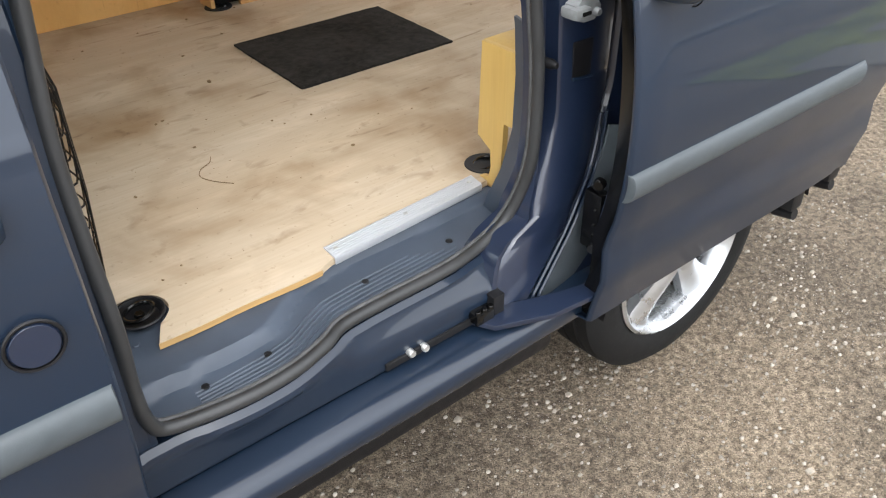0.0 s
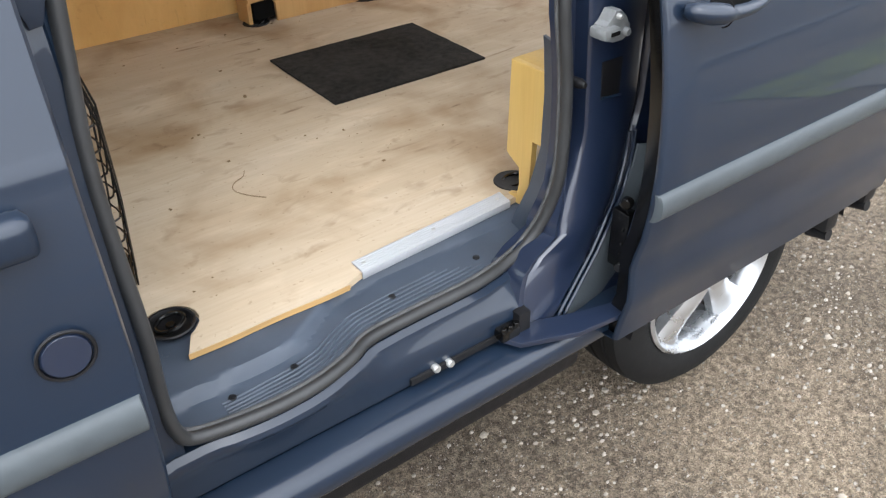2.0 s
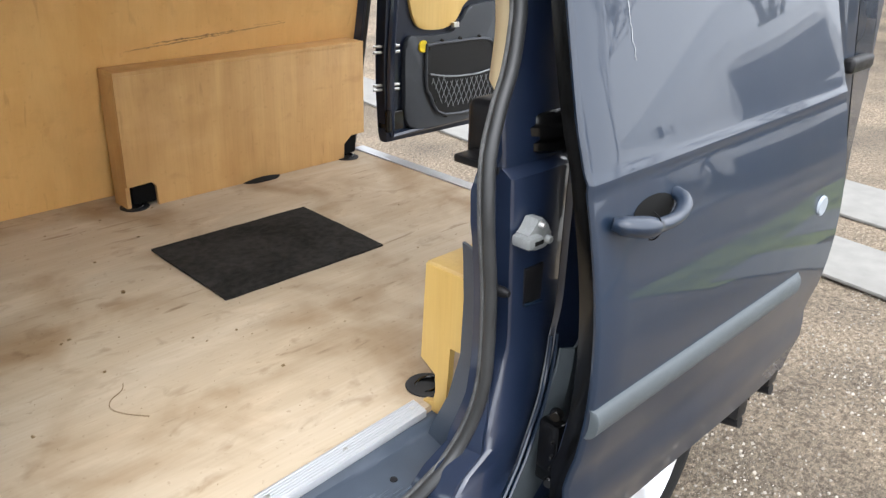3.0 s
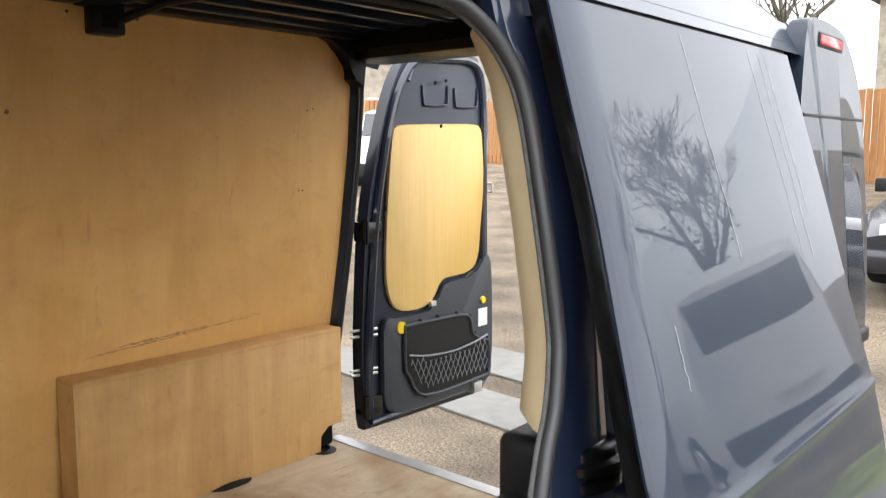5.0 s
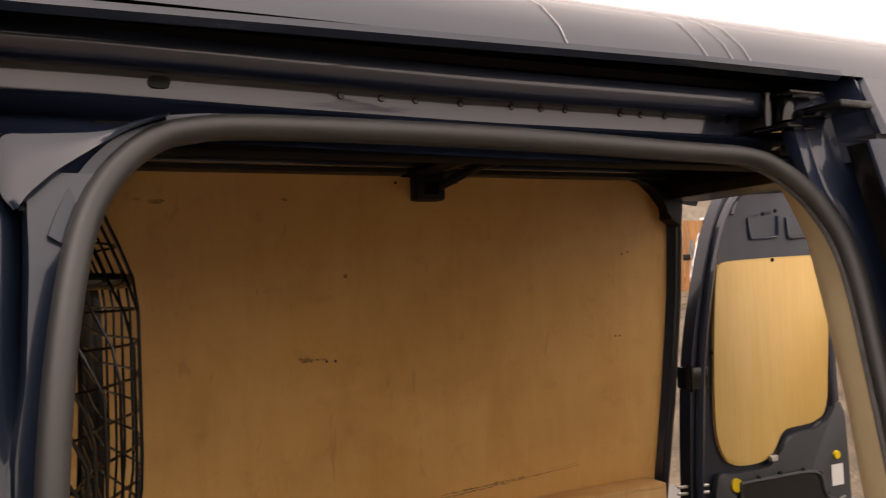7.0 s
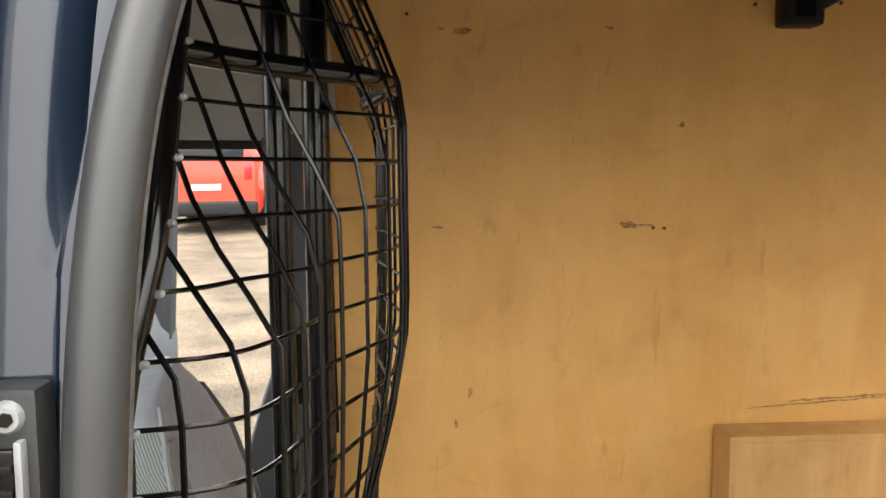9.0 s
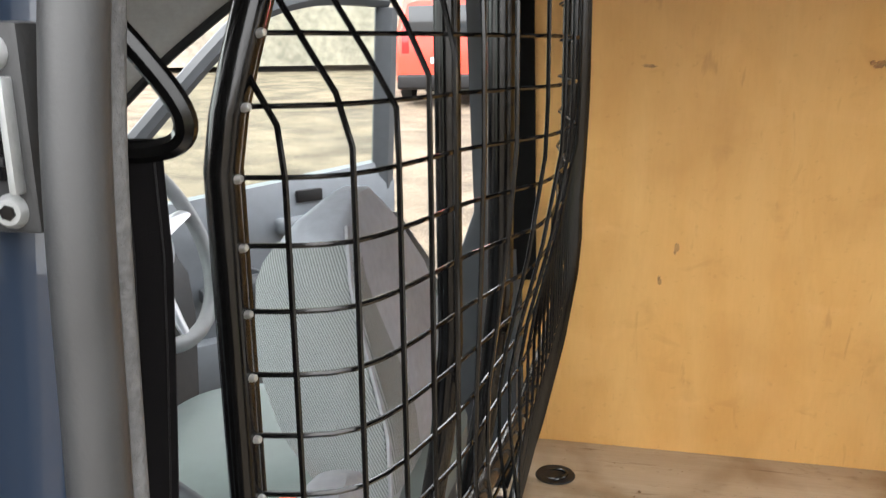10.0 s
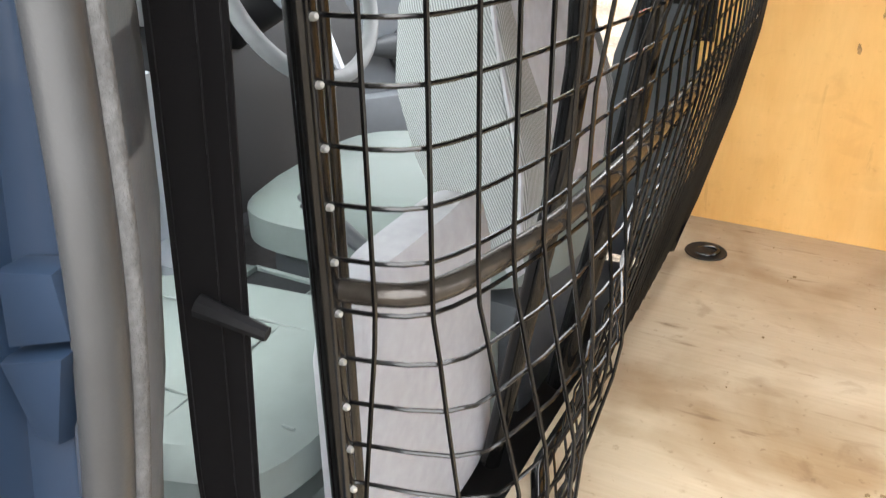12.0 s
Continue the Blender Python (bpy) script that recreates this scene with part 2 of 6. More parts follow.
def sheet(rows, thick=0.0, direction=None, closed=False):
    """A skin through rows of points; with a thickness it gets a back and edges."""
    bm = bmesh.new()
    n, k = len(rows), len(rows[0])
    a = [[bm.verts.new(p) for p in r] for r in rows]
    jn = k if closed else k - 1
    for i in range(n - 1):
        for j in range(jn):
            bm.faces.new((a[i][j], a[i][(j + 1) % k], a[i + 1][(j + 1) % k], a[i + 1][j]))
    if thick and direction:
        d = Vector(direction).normalized() * thick
        b = [[bm.verts.new(v.co + d) for v in r] for r in a]
        for i in range(n - 1):
            for j in range(jn):
                bm.faces.new((b[i][j], b[i + 1][j], b[i + 1][(j + 1) % k], b[i][(j + 1) % k]))
        rim = [(i, 0) for i in range(n)] + [(n - 1, j) for j in range(1, k)] + [(i, k - 1) for i in range(n - 2, -1, -1)] + [(0, j) for j in range(k - 2, 0, -1)]
        if not closed:
            for q in range(len(rim)):
                (i, j), (s, t) = rim[q], rim[(q + 1) % len(rim)]
                bm.faces.new((a[i][j], b[i][j], b[s][t], a[s][t]))
    return bm


def tube(path, r, segs=8, closed=False, squash=1.0, bm=None, caps=True):
    """A round bar along a path; r may be one number or one a point."""
    bm = bm or bmesh.new()
    pts = [Vector(p) for p in path]
    n = len(pts)
    rings = []
    side = None
    for i, p in enumerate(pts):
        a = pts[i - 1] if (i > 0 or closed) else pts[i]
        c = pts[(i + 1) % n] if (i < n - 1 or closed) else pts[i]
        t = (c - a).normalized()
        if side is None:
            side = t.cross(Vector((0.31, 0.17, 0.93)))
            if side.length < 0.1:
                side = t.cross(Vector((1, 0, 0)))
        side = (side - t * side.dot(t)).normalized()
        up = t.cross(side)
        rad = r[i] if isinstance(r, (list, tuple)) else r
        rings.append([bm.verts.new(p + rad * (math.cos(q) * side + squash * math.sin(q) * up)) for q in (2 * math.pi * k / segs for k in range(segs))])
    m = n if closed else n - 1
    for i in range(m):
        a, c = rings[i], rings[(i + 1) % n]
        off = 0
        if closed and i == n - 1:
            off = min(range(segs), key=lambda o: (a[0].co - c[o].co).length)
        for k in range(segs):
            bm.faces.new((a[k], a[(k + 1) % segs], c[(k + 1 + off) % segs], c[(k + off) % segs]))
    if caps and not closed:
        bm.faces.new(rings[0][::-1])
        bm.faces.new(rings[-1])
    return bm


def box(lo, hi, bevel=0.0, segs=2, bm=None):
    bm = bm or bmesh.new()
    vs = [bm.verts.new((x, y, z)) for x in (lo[0], hi[0]) for y in (lo[1], hi[1]) for z in (lo[2], hi[2])]
    fs = [bm.faces.new([vs[i] for i in q]) for q in ((0, 1, 3, 2), (4, 6, 7, 5), (0, 4, 5, 1), (2, 3, 7, 6), (0, 2, 6, 4), (1, 5, 7, 3))]
    if bevel > 0:
        es = list({e for f in fs for e in f.edges})
        bmesh.ops.bevel(bm, geom=es, offset=bevel, segments=segs, affect="EDGES", profile=0.6)
    return bm


def slab(outline, axis, lo, hi, bevel=0.0, bm=None):
    """A flat outline (in the two other axes) given thickness from lo to hi along an axis."""
    bm = bm or bmesh.new()

    def put(u, v, w):
        return [(w, u, v), (u, w, v), (u, v, w)][axis]

    a = [bm.verts.new(put(u, v, lo)) for u, v in outline]
    b = [bm.verts.new(put(u, v, hi)) for u, v in outline]
    n = len(a)
    fs = [bm.faces.new(a), bm.faces.new(b[::-1])]
    fs += [bm.faces.new((a[i], b[i], b[(i + 1) % n], a[(i + 1) % n])) for i in range(n)]
    if bevel > 0:
        es = list(set(fs[0].edges) | set(fs[1].edges))
        bmesh.ops.bevel(bm, geom=es, offset=bevel, segments=2, affect="EDGES", profile=0.6)
    return bm


def disc(centre, normal, r, depth, segs=24, bevel=0.0, bm=None, r2=None):
    bm = bm or bmesh.new()
    c, nrm = Vector(centre), Vector(normal).normalized()
    s = nrm.orthogonal().normalized()
    u = nrm.cross(s)
    prof = [(0.0, -depth / 2), (r, -depth / 2), ((r2 or r) - bevel * 0.3, depth / 2 - bevel), ((r2 or r) - bevel, depth / 2), (0.0, depth / 2)]
    lathe(prof, c, nrm, s, u, segs, bm)
    return bm


def lathe(prof, c, axis, s, u, segs, bm):
    rings = []
    for rad, h in prof:
        if rad < 1e-6:
            rings.append([bm.verts.new(c + axis * h)])
        else:
            rings.append([bm.verts.new(c + axis * h + rad * (math.cos(q) * s + math.sin(q) * u)) for q in (2 * math.pi * k / segs for k in range(segs))])
    for a, b in zip(rings, rings[1:]):
        for k in range(segs):
            q = [a[k % len(a)], a[(k + 1) % len(a)], b[(k + 1) % len(b)], b[k % len(b)]]
            q = list(dict.fromkeys(q))
            if len(q) > 2:
                bm.faces.new(q)


def curve_through(pts, per=8, closed=False):
    """Smooth points through control points (Catmull-Rom)."""
    P = [Vector(p) for p in pts]
    n = len(P)
    out = []
    for i in range(n if closed else n - 1):
        p0 = P[(i - 1) % n] if (closed or i > 0) else P[0]
        p1, p2 = P[i], P[(i + 1) % n]
        p3 = P[(i + 2) % n] if (closed or i < n - 2) else P[-1]
        for k in range(per):
            t = k / per
            out.append(0.5 * ((2 * p1) + (p2 - p0) * t + (2 * p0 - 5 * p1 + 4 * p2 - p3) * t * t + (3 * p1 - p0 - 3 * p2 + p3) * t ** 3))
    if not closed:
        out.append(P[-1])
    return out


def lerp(v, xs, ys):
    return float(np.interp(v, xs, ys))


# ---- plan of the van: x to its rear, y across from the open side, z up ----
FLOOR = 0.60
DZ = [0.36, 0.43, 0.60, 0.75, 0.90, 1.05, 1.20, 1.43, 1.58, 1.70, 1.78]
DY = [0.06, 0.045, 0.02, 0.0, 0.006, 0.036, 0.084, 0.152, 0.20, 0.236, 0.262]


def door_y(z):
    """Outer skin of the open sliding door, which leans inwards above the waist."""
    return sum(lerp(z + 0.015 * k, DZ, DY) for k in range(-4, 5)) / 9


def body_y(z):
    """Outer skin of the van's side."""
    return door_y(z) + lerp(z, [0.4, 1.3, 1.7], [0.068, 0.055, 0.03])


# ---- ground ----
def ground_material():
    m = bpy.data.materials.new("gravel_ground")
    m.use_nodes = True
    nt = m.node_tree
    b = nt.nodes["Principled BSDF"]
    b.inputs["Roughness"].default_value = 0.9
    geo = nt.nodes.new("ShaderNodeNewGeometry")

    def tex(kind, scale, **kw):
        n = nt.nodes.new(kind)
        n.inputs["Scale"].default_value = scale
        for k, v in kw.items():
            n.inputs[k].default_value = v
        nt.links.new(geo.outputs["Position"], n.inputs["Vector"])
        return n

    big = tex("ShaderNodeTexNoise", 1.3, Detail=9.0)
    mid = tex("ShaderNodeTexNoise", 60.0, Detail=8.0)
    vor = tex("ShaderNodeTexVoronoi", 75.0)
    vor2 = tex("ShaderNodeTexVoronoi", 340.0)
    r1 = nt.nodes.new("ShaderNodeValToRGB")
    r1.color_ramp.elements[0].position, r1.color_ramp.elements[1].position = 0.32, 0.7
    r1.color_ramp.elements[0].color, r1.color_ramp.elements[1].color = (0.105, 0.078, 0.050, 1), (0.32, 0.255, 0.180, 1)
    nt.links.new(mid.outputs["Fac"], r1.inputs["Fac"])
    hsv = nt.nodes.new("ShaderNodeSeparateColor")
    nt.links.new(vor2.outputs["Color"], hsv.inputs["Color"])
    mr = nt.nodes.new("ShaderNodeMapRange")
    mr.inputs["To Min"].default_value, mr.inputs["To Max"].default_value = 0.5, 1.5
    nt.links.new(hsv.outputs["Red"], mr.inputs["Value"])
    mx = nt.nodes.new("ShaderNodeMix")
    mx.data_type, mx.blend_type = "RGBA", "MULTIPLY"
    mx.inputs["Factor"].default_value = 1
    nt.links.new(r1.outputs["Color"], mx.inputs["A"])
    cb = nt.nodes.new("ShaderNodeCombineColor")
    for k in ("Red", "Green", "Blue"):
        nt.links.new(mr.outputs["Result"], cb.inputs[k])
    nt.links.new(cb.outputs["Color"], mx.inputs["B"])
    r2 = nt.nodes.new("ShaderNodeMapRange")
    r2.inputs["From Min"].default_value, r2.inputs["From Max"].default_value = 0.35, 0.65
    r2.inputs["To Min"].default_value, r2.inputs["To Max"].default_value = 0.58, 1.3
    nt.links.new(big.outputs["Fac"], r2.inputs["Value"])
    sc = nt.nodes.new("ShaderNodeVectorMath")
    sc.operation = "SCALE"
    nt.links.new(mx.outputs["Result"], sc.inputs[0])
    nt.links.new(r2.outputs["Result"], sc.inputs["Scale"])
    nt.links.new(sc.outputs["Vector"], b.inputs["Base Color"])
    ad = nt.nodes.new("ShaderNodeMath")
    ad.operation = "ADD"
    nt.links.new(vor.outputs["Distance"], ad.inputs[0])
    nt.links.new(vor2.outputs["Distance"], ad.inputs[1])
    bp = nt.nodes.new("ShaderNodeBump")
    bp.invert = True
    bp.inputs["Strength"].default_value, bp.inputs["Distance"].default_value = 1.0, 0.007
    nt.links.new(ad.outputs[0], bp.inputs["Height"])
    nt.links.new(bp.outputs["Normal"], b.inputs["Normal"])
    return m


GROUND = ground_material()


def rise(x, y):
    """The car park lies in a shallow dish that climbs away from the van."""
    return 0.045 * min(34.0, max(0.0, math.hypot(x - 0.4, y) - 6.0))


def build_ground():
    bm = bmesh.new()
    far = [6, 8, 10, 13, 16, 20, 24, 28, 32, 36, 40, 46, 60, 300, 3000]
    xs = [-x for x in far[::-1]] + [-4] + [-2 + 0.1 * i for i in range(61)] + far
    ys = [-x for x in far[::-1]] + [-4] + [-2 + 0.1 * i for i in range(41)] + [3, 4] + far
    vs = []
    for x in xs:
        row = []
        for y in ys:
            near = max(0.0, 1 - max(abs(x - 1) / 4, abs(y) / 3))
            row.append(bm.verts.new((x, y, rise(x, y) + near * 0.03 * (noise.noise((x * 1.3, y * 1.3, 0)) - 0.1))))
        vs.append(row)
    for i in range(len(xs) - 1):
        for j in range(len(ys) - 1):
            bm.faces.new((vs[i][j], vs[i + 1][j], vs[i + 1][j + 1], vs[i][j + 1]))
    g = obj("ground", bm, GROUND)
    tagged(g, "worn brown gravel car park with loose chippings", "ground", kind="structure")
    rnd = random.Random(5)
    verts, faces, pale = [], [], []
    for i in range(34000):
        x, y = rnd.uniform(0.0, 3.2), rnd.uniform(-1.3, 0.35)
        heap = noise.noise((x * 2.2, y * 2.2, 3))
        if heap + rnd.uniform(-0.6, 0.6) < -0.15:
            continue
        s = 0.0012 + (0.0046 + 0.004 * max(0.0, heap)) * rnd.random() ** (6.5 - 2.5 * max(0.0, heap))
        big = heap > 0.0 and rnd.random() < 0.035
        if big:
            s = 0.003 + 0.008 * rnd.random() ** 2.6
        near = max(0.0, 1 - max(abs(x - 1) / 4, abs(y) / 3))
        z = near * 0.03 * (noise.noise((x * 1.3, y * 1.3, 0)) - 0.1)
        a, h = rnd.uniform(0, 6.28), rnd.uniform(0.3, 0.6) if big else rnd.uniform(0.5, 0.9)
        base = len(verts)
        k = 6
        for q in range(k):
            t = a + q * 6.283 / k
            rr = s * rnd.uniform(0.75, 1.2)
            verts.append((x + rr * math.cos(t) * 1.25, y + rr * math.sin(t), z - s * 0.2))
        for q in range(k):
            t = a + q * 6.283 / k + 0.3
            rr = s * rnd.uniform(0.45, 0.8)
            verts.append((x + rr * math.cos(t) * 1.25, y + rr * math.sin(t), z + s * h))
        verts.append((x, y, z + s * h * 1.15))
        for q in range(k):
            r = (q + 1) % k
            faces.append((base + q, base + r, base + k + r, base + k + q))
            faces.append((base + k + q, base + k + r, base + 2 * k))
        pale += [1 if big else 0] * (2 * k)
    me = bpy.data.meshes.new("gravel_stones")
    me.from_pydata(verts, [], faces)
    me.materials.append(STONE)
    me.materials.append(CHIP)
    me.polygons.foreach_set("material_index", pale)
    tagged(new("gravel_stones", me), "pale loose stone chippings scattered on the ground", "gravel", kind="stuff")


def stone_material():
    m = mat("stone_chips", (0.25, 0.22, 0.18), 0.85, 0, 0, 0.35, 300)
    nt = m.node_tree
    b = nt.nodes["Principled BSDF"]
    geo = nt.nodes.new("ShaderNodeNewGeometry")
    r = nt.nodes.new("ShaderNodeValToRGB")
    r.color_ramp.elements[0].color, r.color_ramp.elements[1].color = (0.12, 0.098, 0.07, 1), (0.44, 0.40, 0.34, 1)
    nt.links.new(geo.outputs["Random Per Island"], r.inputs["Fac"])
    nt.links.new(r.outputs["Color"], b.inputs["Base Color"])
    return m


STONE = stone_material()
CHIP = mat("pale_limestone_chip", (0.35, 0.31, 0.25), 0.8, 0, 0, 0.3, 120, 0.3, 500)
build_ground()

# ---- the van ----
van = thing("van", "dark navy panel van with its side and rear doors open", "van")


def bump(z, c, w, h):
    return h * math.exp(-((z - c) / w) ** 2)


def skin_door(x, z):
    y = door_y(z) - bump(z, 1.079, 0.008, 0.004) + bump(z, 0.60, 0.03, 0.008) - bump(z, 0.52, 0.03, 0.006)
    return y + 0.005 * max(0, (x - 1.3) / 0.3) ** 2


def rng(a, b, n):
    return [a + (b - a) * i / (n - 1) for i in range(n)]


def build_sliding_door():
    z0, z1, x0, x1 = 0.425, 1.703, 0.745, 1.625
    zs = sorted(set(rng(z0, z1, 40) + [1.055, 1.063, 1.071, 1.079, 1.087, 1.095]))
    def edge_x(z):
        return lerp(z, [0.4, 1.15, 1.3, 1.45, 1.70], [0.747, 0.747, 0.763, 0.779, 0.788])
    rows = []
    for z in zs:
        x0 = edge_x(z)
        xs = rng(x0, x1, 14)
        r = [(x0 - 0.001, skin_door(x0, z) + 0.013, z), (x0 - 0.005, skin_door(x0, z) + 0.011, z), (x0 - 0.006, skin_door(x0, z) + 0.007, z), (x0 - 0.003, skin_door(x0, z) + 0.002, z)]
        r += [(x, skin_door(x, z), z) for x in xs]
        r += [(x1 + 0.004, skin_door(x1, z) + 0.006, z), (x1 + 0.004, skin_door(x1, z) + 0.04, z)]
        rows.append(r)
    lip0 = [(p[0], p[1] + 0.035, p[2] - 0.004) for p in rows[0]]
    lip1 = [(p[0], p[1] + 0.03, p[2] + 0.004) for p in rows[-1]]
    d = part("sliding_door", sheet([lip0] + rows + [lip1]), PAINT, van, "navy sliding door slid open, with dust streaks")
    # recessed leading edge of the inner panel
    edge = [[(x0 + 0.022, skin_door(x0, z) + 0.006, z), (x0 + 0.010, skin_door(x0, z) + 0.014, z), (x0 + 0.008, skin_door(x0, z) + 0.022, z), (x0 + 0.010, skin_door(x0, z) + 0.046, z), (x0 + 0.022, skin_door(x0, z) + 0.048, z)] for z in rng(z0, z1, 30) for x0 in (edge_x(z),)]
    part("leading_edge", sheet(edge), BLACKG, d, "dark recessed door edge")
    # inner panel of the door
    part("inner_panel", sheet([[(x, skin_door(x, z) + 0.042, z) for x in rng(edge_x(z) + 0.012, x1, 6)] for z in rng(z0, z1, 14)], 0.004, (0, 1, 0)), PAINT_IN, d)
    # rub strip
    sec = [(0.004 - 0.017 * math.sin(a) ** 0.7, 0.7225 - 0.0255 * math.cos(a)) for a in rng(0.02, math.pi - 0.02, 12)]
    rows = []
    for x in [0.742, 0.745, 0.752] + rng(0.80, 1.40, 8) + [1.43, 1.44, 1.445]:
        k = 0.35 if x in (0.742, 1.445) else 1
        rows.append([(x, skin_door(x, z) + dy * k, z) for dy, z in sec])
    part("rub_strip", sheet(rows, 0.006, (0, 1, 0)), TRIMG, d, "grey plastic rub strip")
    # pull handle with its lock cap and a disc for the shaded cup
    hz = 1.023
    yb = skin_door(0.85, hz)
    # flat black disc on the uncut skin; its colour is the hollow's shade
    cup = bmesh.new()
    lathe([(0.044, 0.004), (0.044, -0.0006), (0.041, -0.0012), (0.0, -0.0008)], Vector((0.884, skin_door(0.85, hz - 0.006) - 0.001, hz - 0.006)), Vector((0, 0.96, -0.26)), Vector((1.2, 0, 0)), Vector((0, 0.13, 0.46)), 36, cup)
    part("handle_hollow_shade", cup, BLACKM, d, "flat black disc for the shaded hollow behind the handle")
    bar = curve_through([(0.770, yb - 0.006, hz + 0.003), (0.782, yb - 0.020, hz), (0.806, yb - 0.032, hz - 0.004), (0.841, yb - 0.038, hz - 0.008), (0.885, yb - 0.038, hz - 0.008), (0.918, yb - 0.030, hz - 0.002), (0.935, yb - 0.016, hz + 0.004), (0.942, yb + 0.002, hz + 0.006)], 5)
    part("handle", tube(bar, [lerp(p.x, [0.77, 0.778, 0.802, 0.819, 0.832, 0.885, 0.919, 0.942], [0.011, 0.019, 0.022, 0.021, 0.0155, 0.0125, 0.0125, 0.011]) for p in bar], 14, squash=0.72), PAINT, d, "painted pull handle")
    part("handle_seam", tube([(0.821 + 0.001 * math.cos(t), yb - 0.034 - 0.0165 * math.cos(t), hz - 0.005 + 0.0208 * math.sin(t)) for t in rng(-1.5, 1.5, 12)], 0.0011, 6), BLACKM, d)
    # round cover near the rear edge
    part("lock_cover", disc((1.50, skin_door(1.5, 0.87) - 0.002, 0.875), (0, -1, 0), 0.021, 0.006, 24, 0.002), CABG, d, "pale oval cover")
    # lower roller brackets that hang below the rear corner
    for bx, bz in ((1.43, 0.408), (1.575, 0.43)):
        bm = box((bx - 0.02, 0.05, bz - 0.03), (bx + 0.025, 0.10, bz + 0.03), 0.008)
        tube([(bx, 0.05, bz - 0.04), (bx, 0.10, bz - 0.05)], 0.014, 10, bm=bm)
        part("roller_bracket", bm, BLACKP, d, "black roller bracket")
    # dried water streaks are thin dusty lines on the paint
    rnd = random.Random(3)
    for sx, zt, zb in ((1.12, 1.69, 1.36), (1.39, 1.695, 1.34), (1.44, 1.695, 1.33), (1.475, 1.695, 1.42), (0.86, 1.3, 1.22)):
        pts = [(sx + 0.05 * (1.7 - z) + 0.002 * rnd.uniform(-1, 1), skin_door(sx, z) - 0.0008, z) for z in rng(zt, zb, 14)]
        part("dust_streak", sheet([[(p[0] - 0.0008, p[1], p[2]), (p[0] + 0.0008, p[1], p[2])] for p in pts]), DUST, d)
    return d


DUST = mat("dried_dust", (0.26, 0.27, 0.285), 0.6, 0, 0, 0.4, 90)
build_sliding_door()


def skin_front(x, z):
    return door_y(z) + 0.022 - bump(z, 0.60, 0.03, -0.008) - bump(z, 0.52, 0.03, 0.006) - bump(z, 1.05, 0.008, 0.003)


def build_front_door():
    x1 = -0.045
    zs = sorted(set(rng(0.40, 1.627, 40) + [1.615, 1.62] + [1.03, 1.042, 1.054, 1.066]))
    rows = []
    for z in zs:
        c = min(1.0, max(0.0, (z - 1.617) / 0.0105))
        x1 = lerp(z, [0.6, 1.0, 1.4, 1.62], [-0.045, -0.041, -0.029, -0.025])
        e = x1 - 0.008 * (1 - math.sqrt(max(0.0, 1 - c * c)))
        xs0 = -1.05 if z < 1.12 else -0.30
        r = [(xs0 + (x1 - 0.004 - xs0) * i / 13 - (x1 - e) * (i / 13) ** 8, skin_front(0, z), z) for i in range(14)]
        r += [(e, skin_front(0, z) + 0.005, z), (e, skin_front(0, z) + 0.05, z)]
        rows.append(r)
    top = [(p[0], p[1] + 0.02, p[2] + 0.004) for p in rows[-1]]
    bot = [(p[0], p[1] + 0.035, p[2] - 0.004) for p in rows[0]]
    d = part("front_door", sheet([bot] + rows + [top]), PAINT, van, "closed navy passenger door")
    # side window above the belt line
    pane = part("window_pane", sheet([[(x, skin_front(0, z) + 0.012, z) for x in rng(-1.04 + 1.1 * max(0, z - 1.12), -0.29, 6)] for z in rng(1.11, 1.60, 6)]), GLASS, d, "green-tinted side window")
    pane.visible_shadow = False
    part("window_frame", tube(curve_through([(-1.06, skin_front(0, 1.12), 1.12), (-0.80, skin_front(0, 1.38), 1.38), (-0.55, skin_front(0, 1.585), 1.585), (-0.30, skin_front(0, 1.61), 1.61)], 6), 0.02, 8), PAINT, d)
    sec = [(0.004 - 0.018 * math.sin(a) ** 0.7, 0.7675 - 0.0255 * math.cos(a)) for a in rng(0.02, math.pi - 0.02, 12)]
    rows = []
    for x in [-1.0] + rng(-0.9, -0.09, 6) + [-0.06, -0.052, -0.05]:
        k = 0.3 if x == -0.05 else 1
        rows.append([(x, skin_front(x, z) + dy * k, z) for dy, z in sec])
    part("rub_strip", sheet(rows, 0.006, (0, 1, 0)), TRIMG, d, "grey plastic rub strip")
    yb = skin_front(0, 0.875)
    bm = disc((-0.102, yb - 0.002, 0.875), (0, -1, 0.02), 0.026, 0.008, 28, 0.003)
    part("lock_cover", bm, PAINT_IN, d, "round dark cover")
    ring = [(-0.102 + 0.0275 * math.cos(t), yb - 0.004, 0.875 + 0.0275 * math.sin(t)) for t in (6.283 * i / 28 for i in range(28))]
    part("cover_ring", tube(ring, 0.002, 6, True), BLACKP, d)
    yb = skin_front(0, 0.99)
    bm = box((-0.150, yb - 0.030, 0.988), (-0.089, yb + 0.006, 1.032), 0.014, 3)
    part("handle_cap", bm, PAINT, d)
    bar = curve_through([(-0.145, yb - 0.02, 1.008), (-0.195, yb - 0.034, 1.01), (-0.255, yb - 0.032, 1.015), (-0.285, yb - 0.004, 1.02)], 6)
    part("handle", tube(bar, 0.015, 10, squash=0.7), PAINT, d, "painted pull handle")


build_front_door()

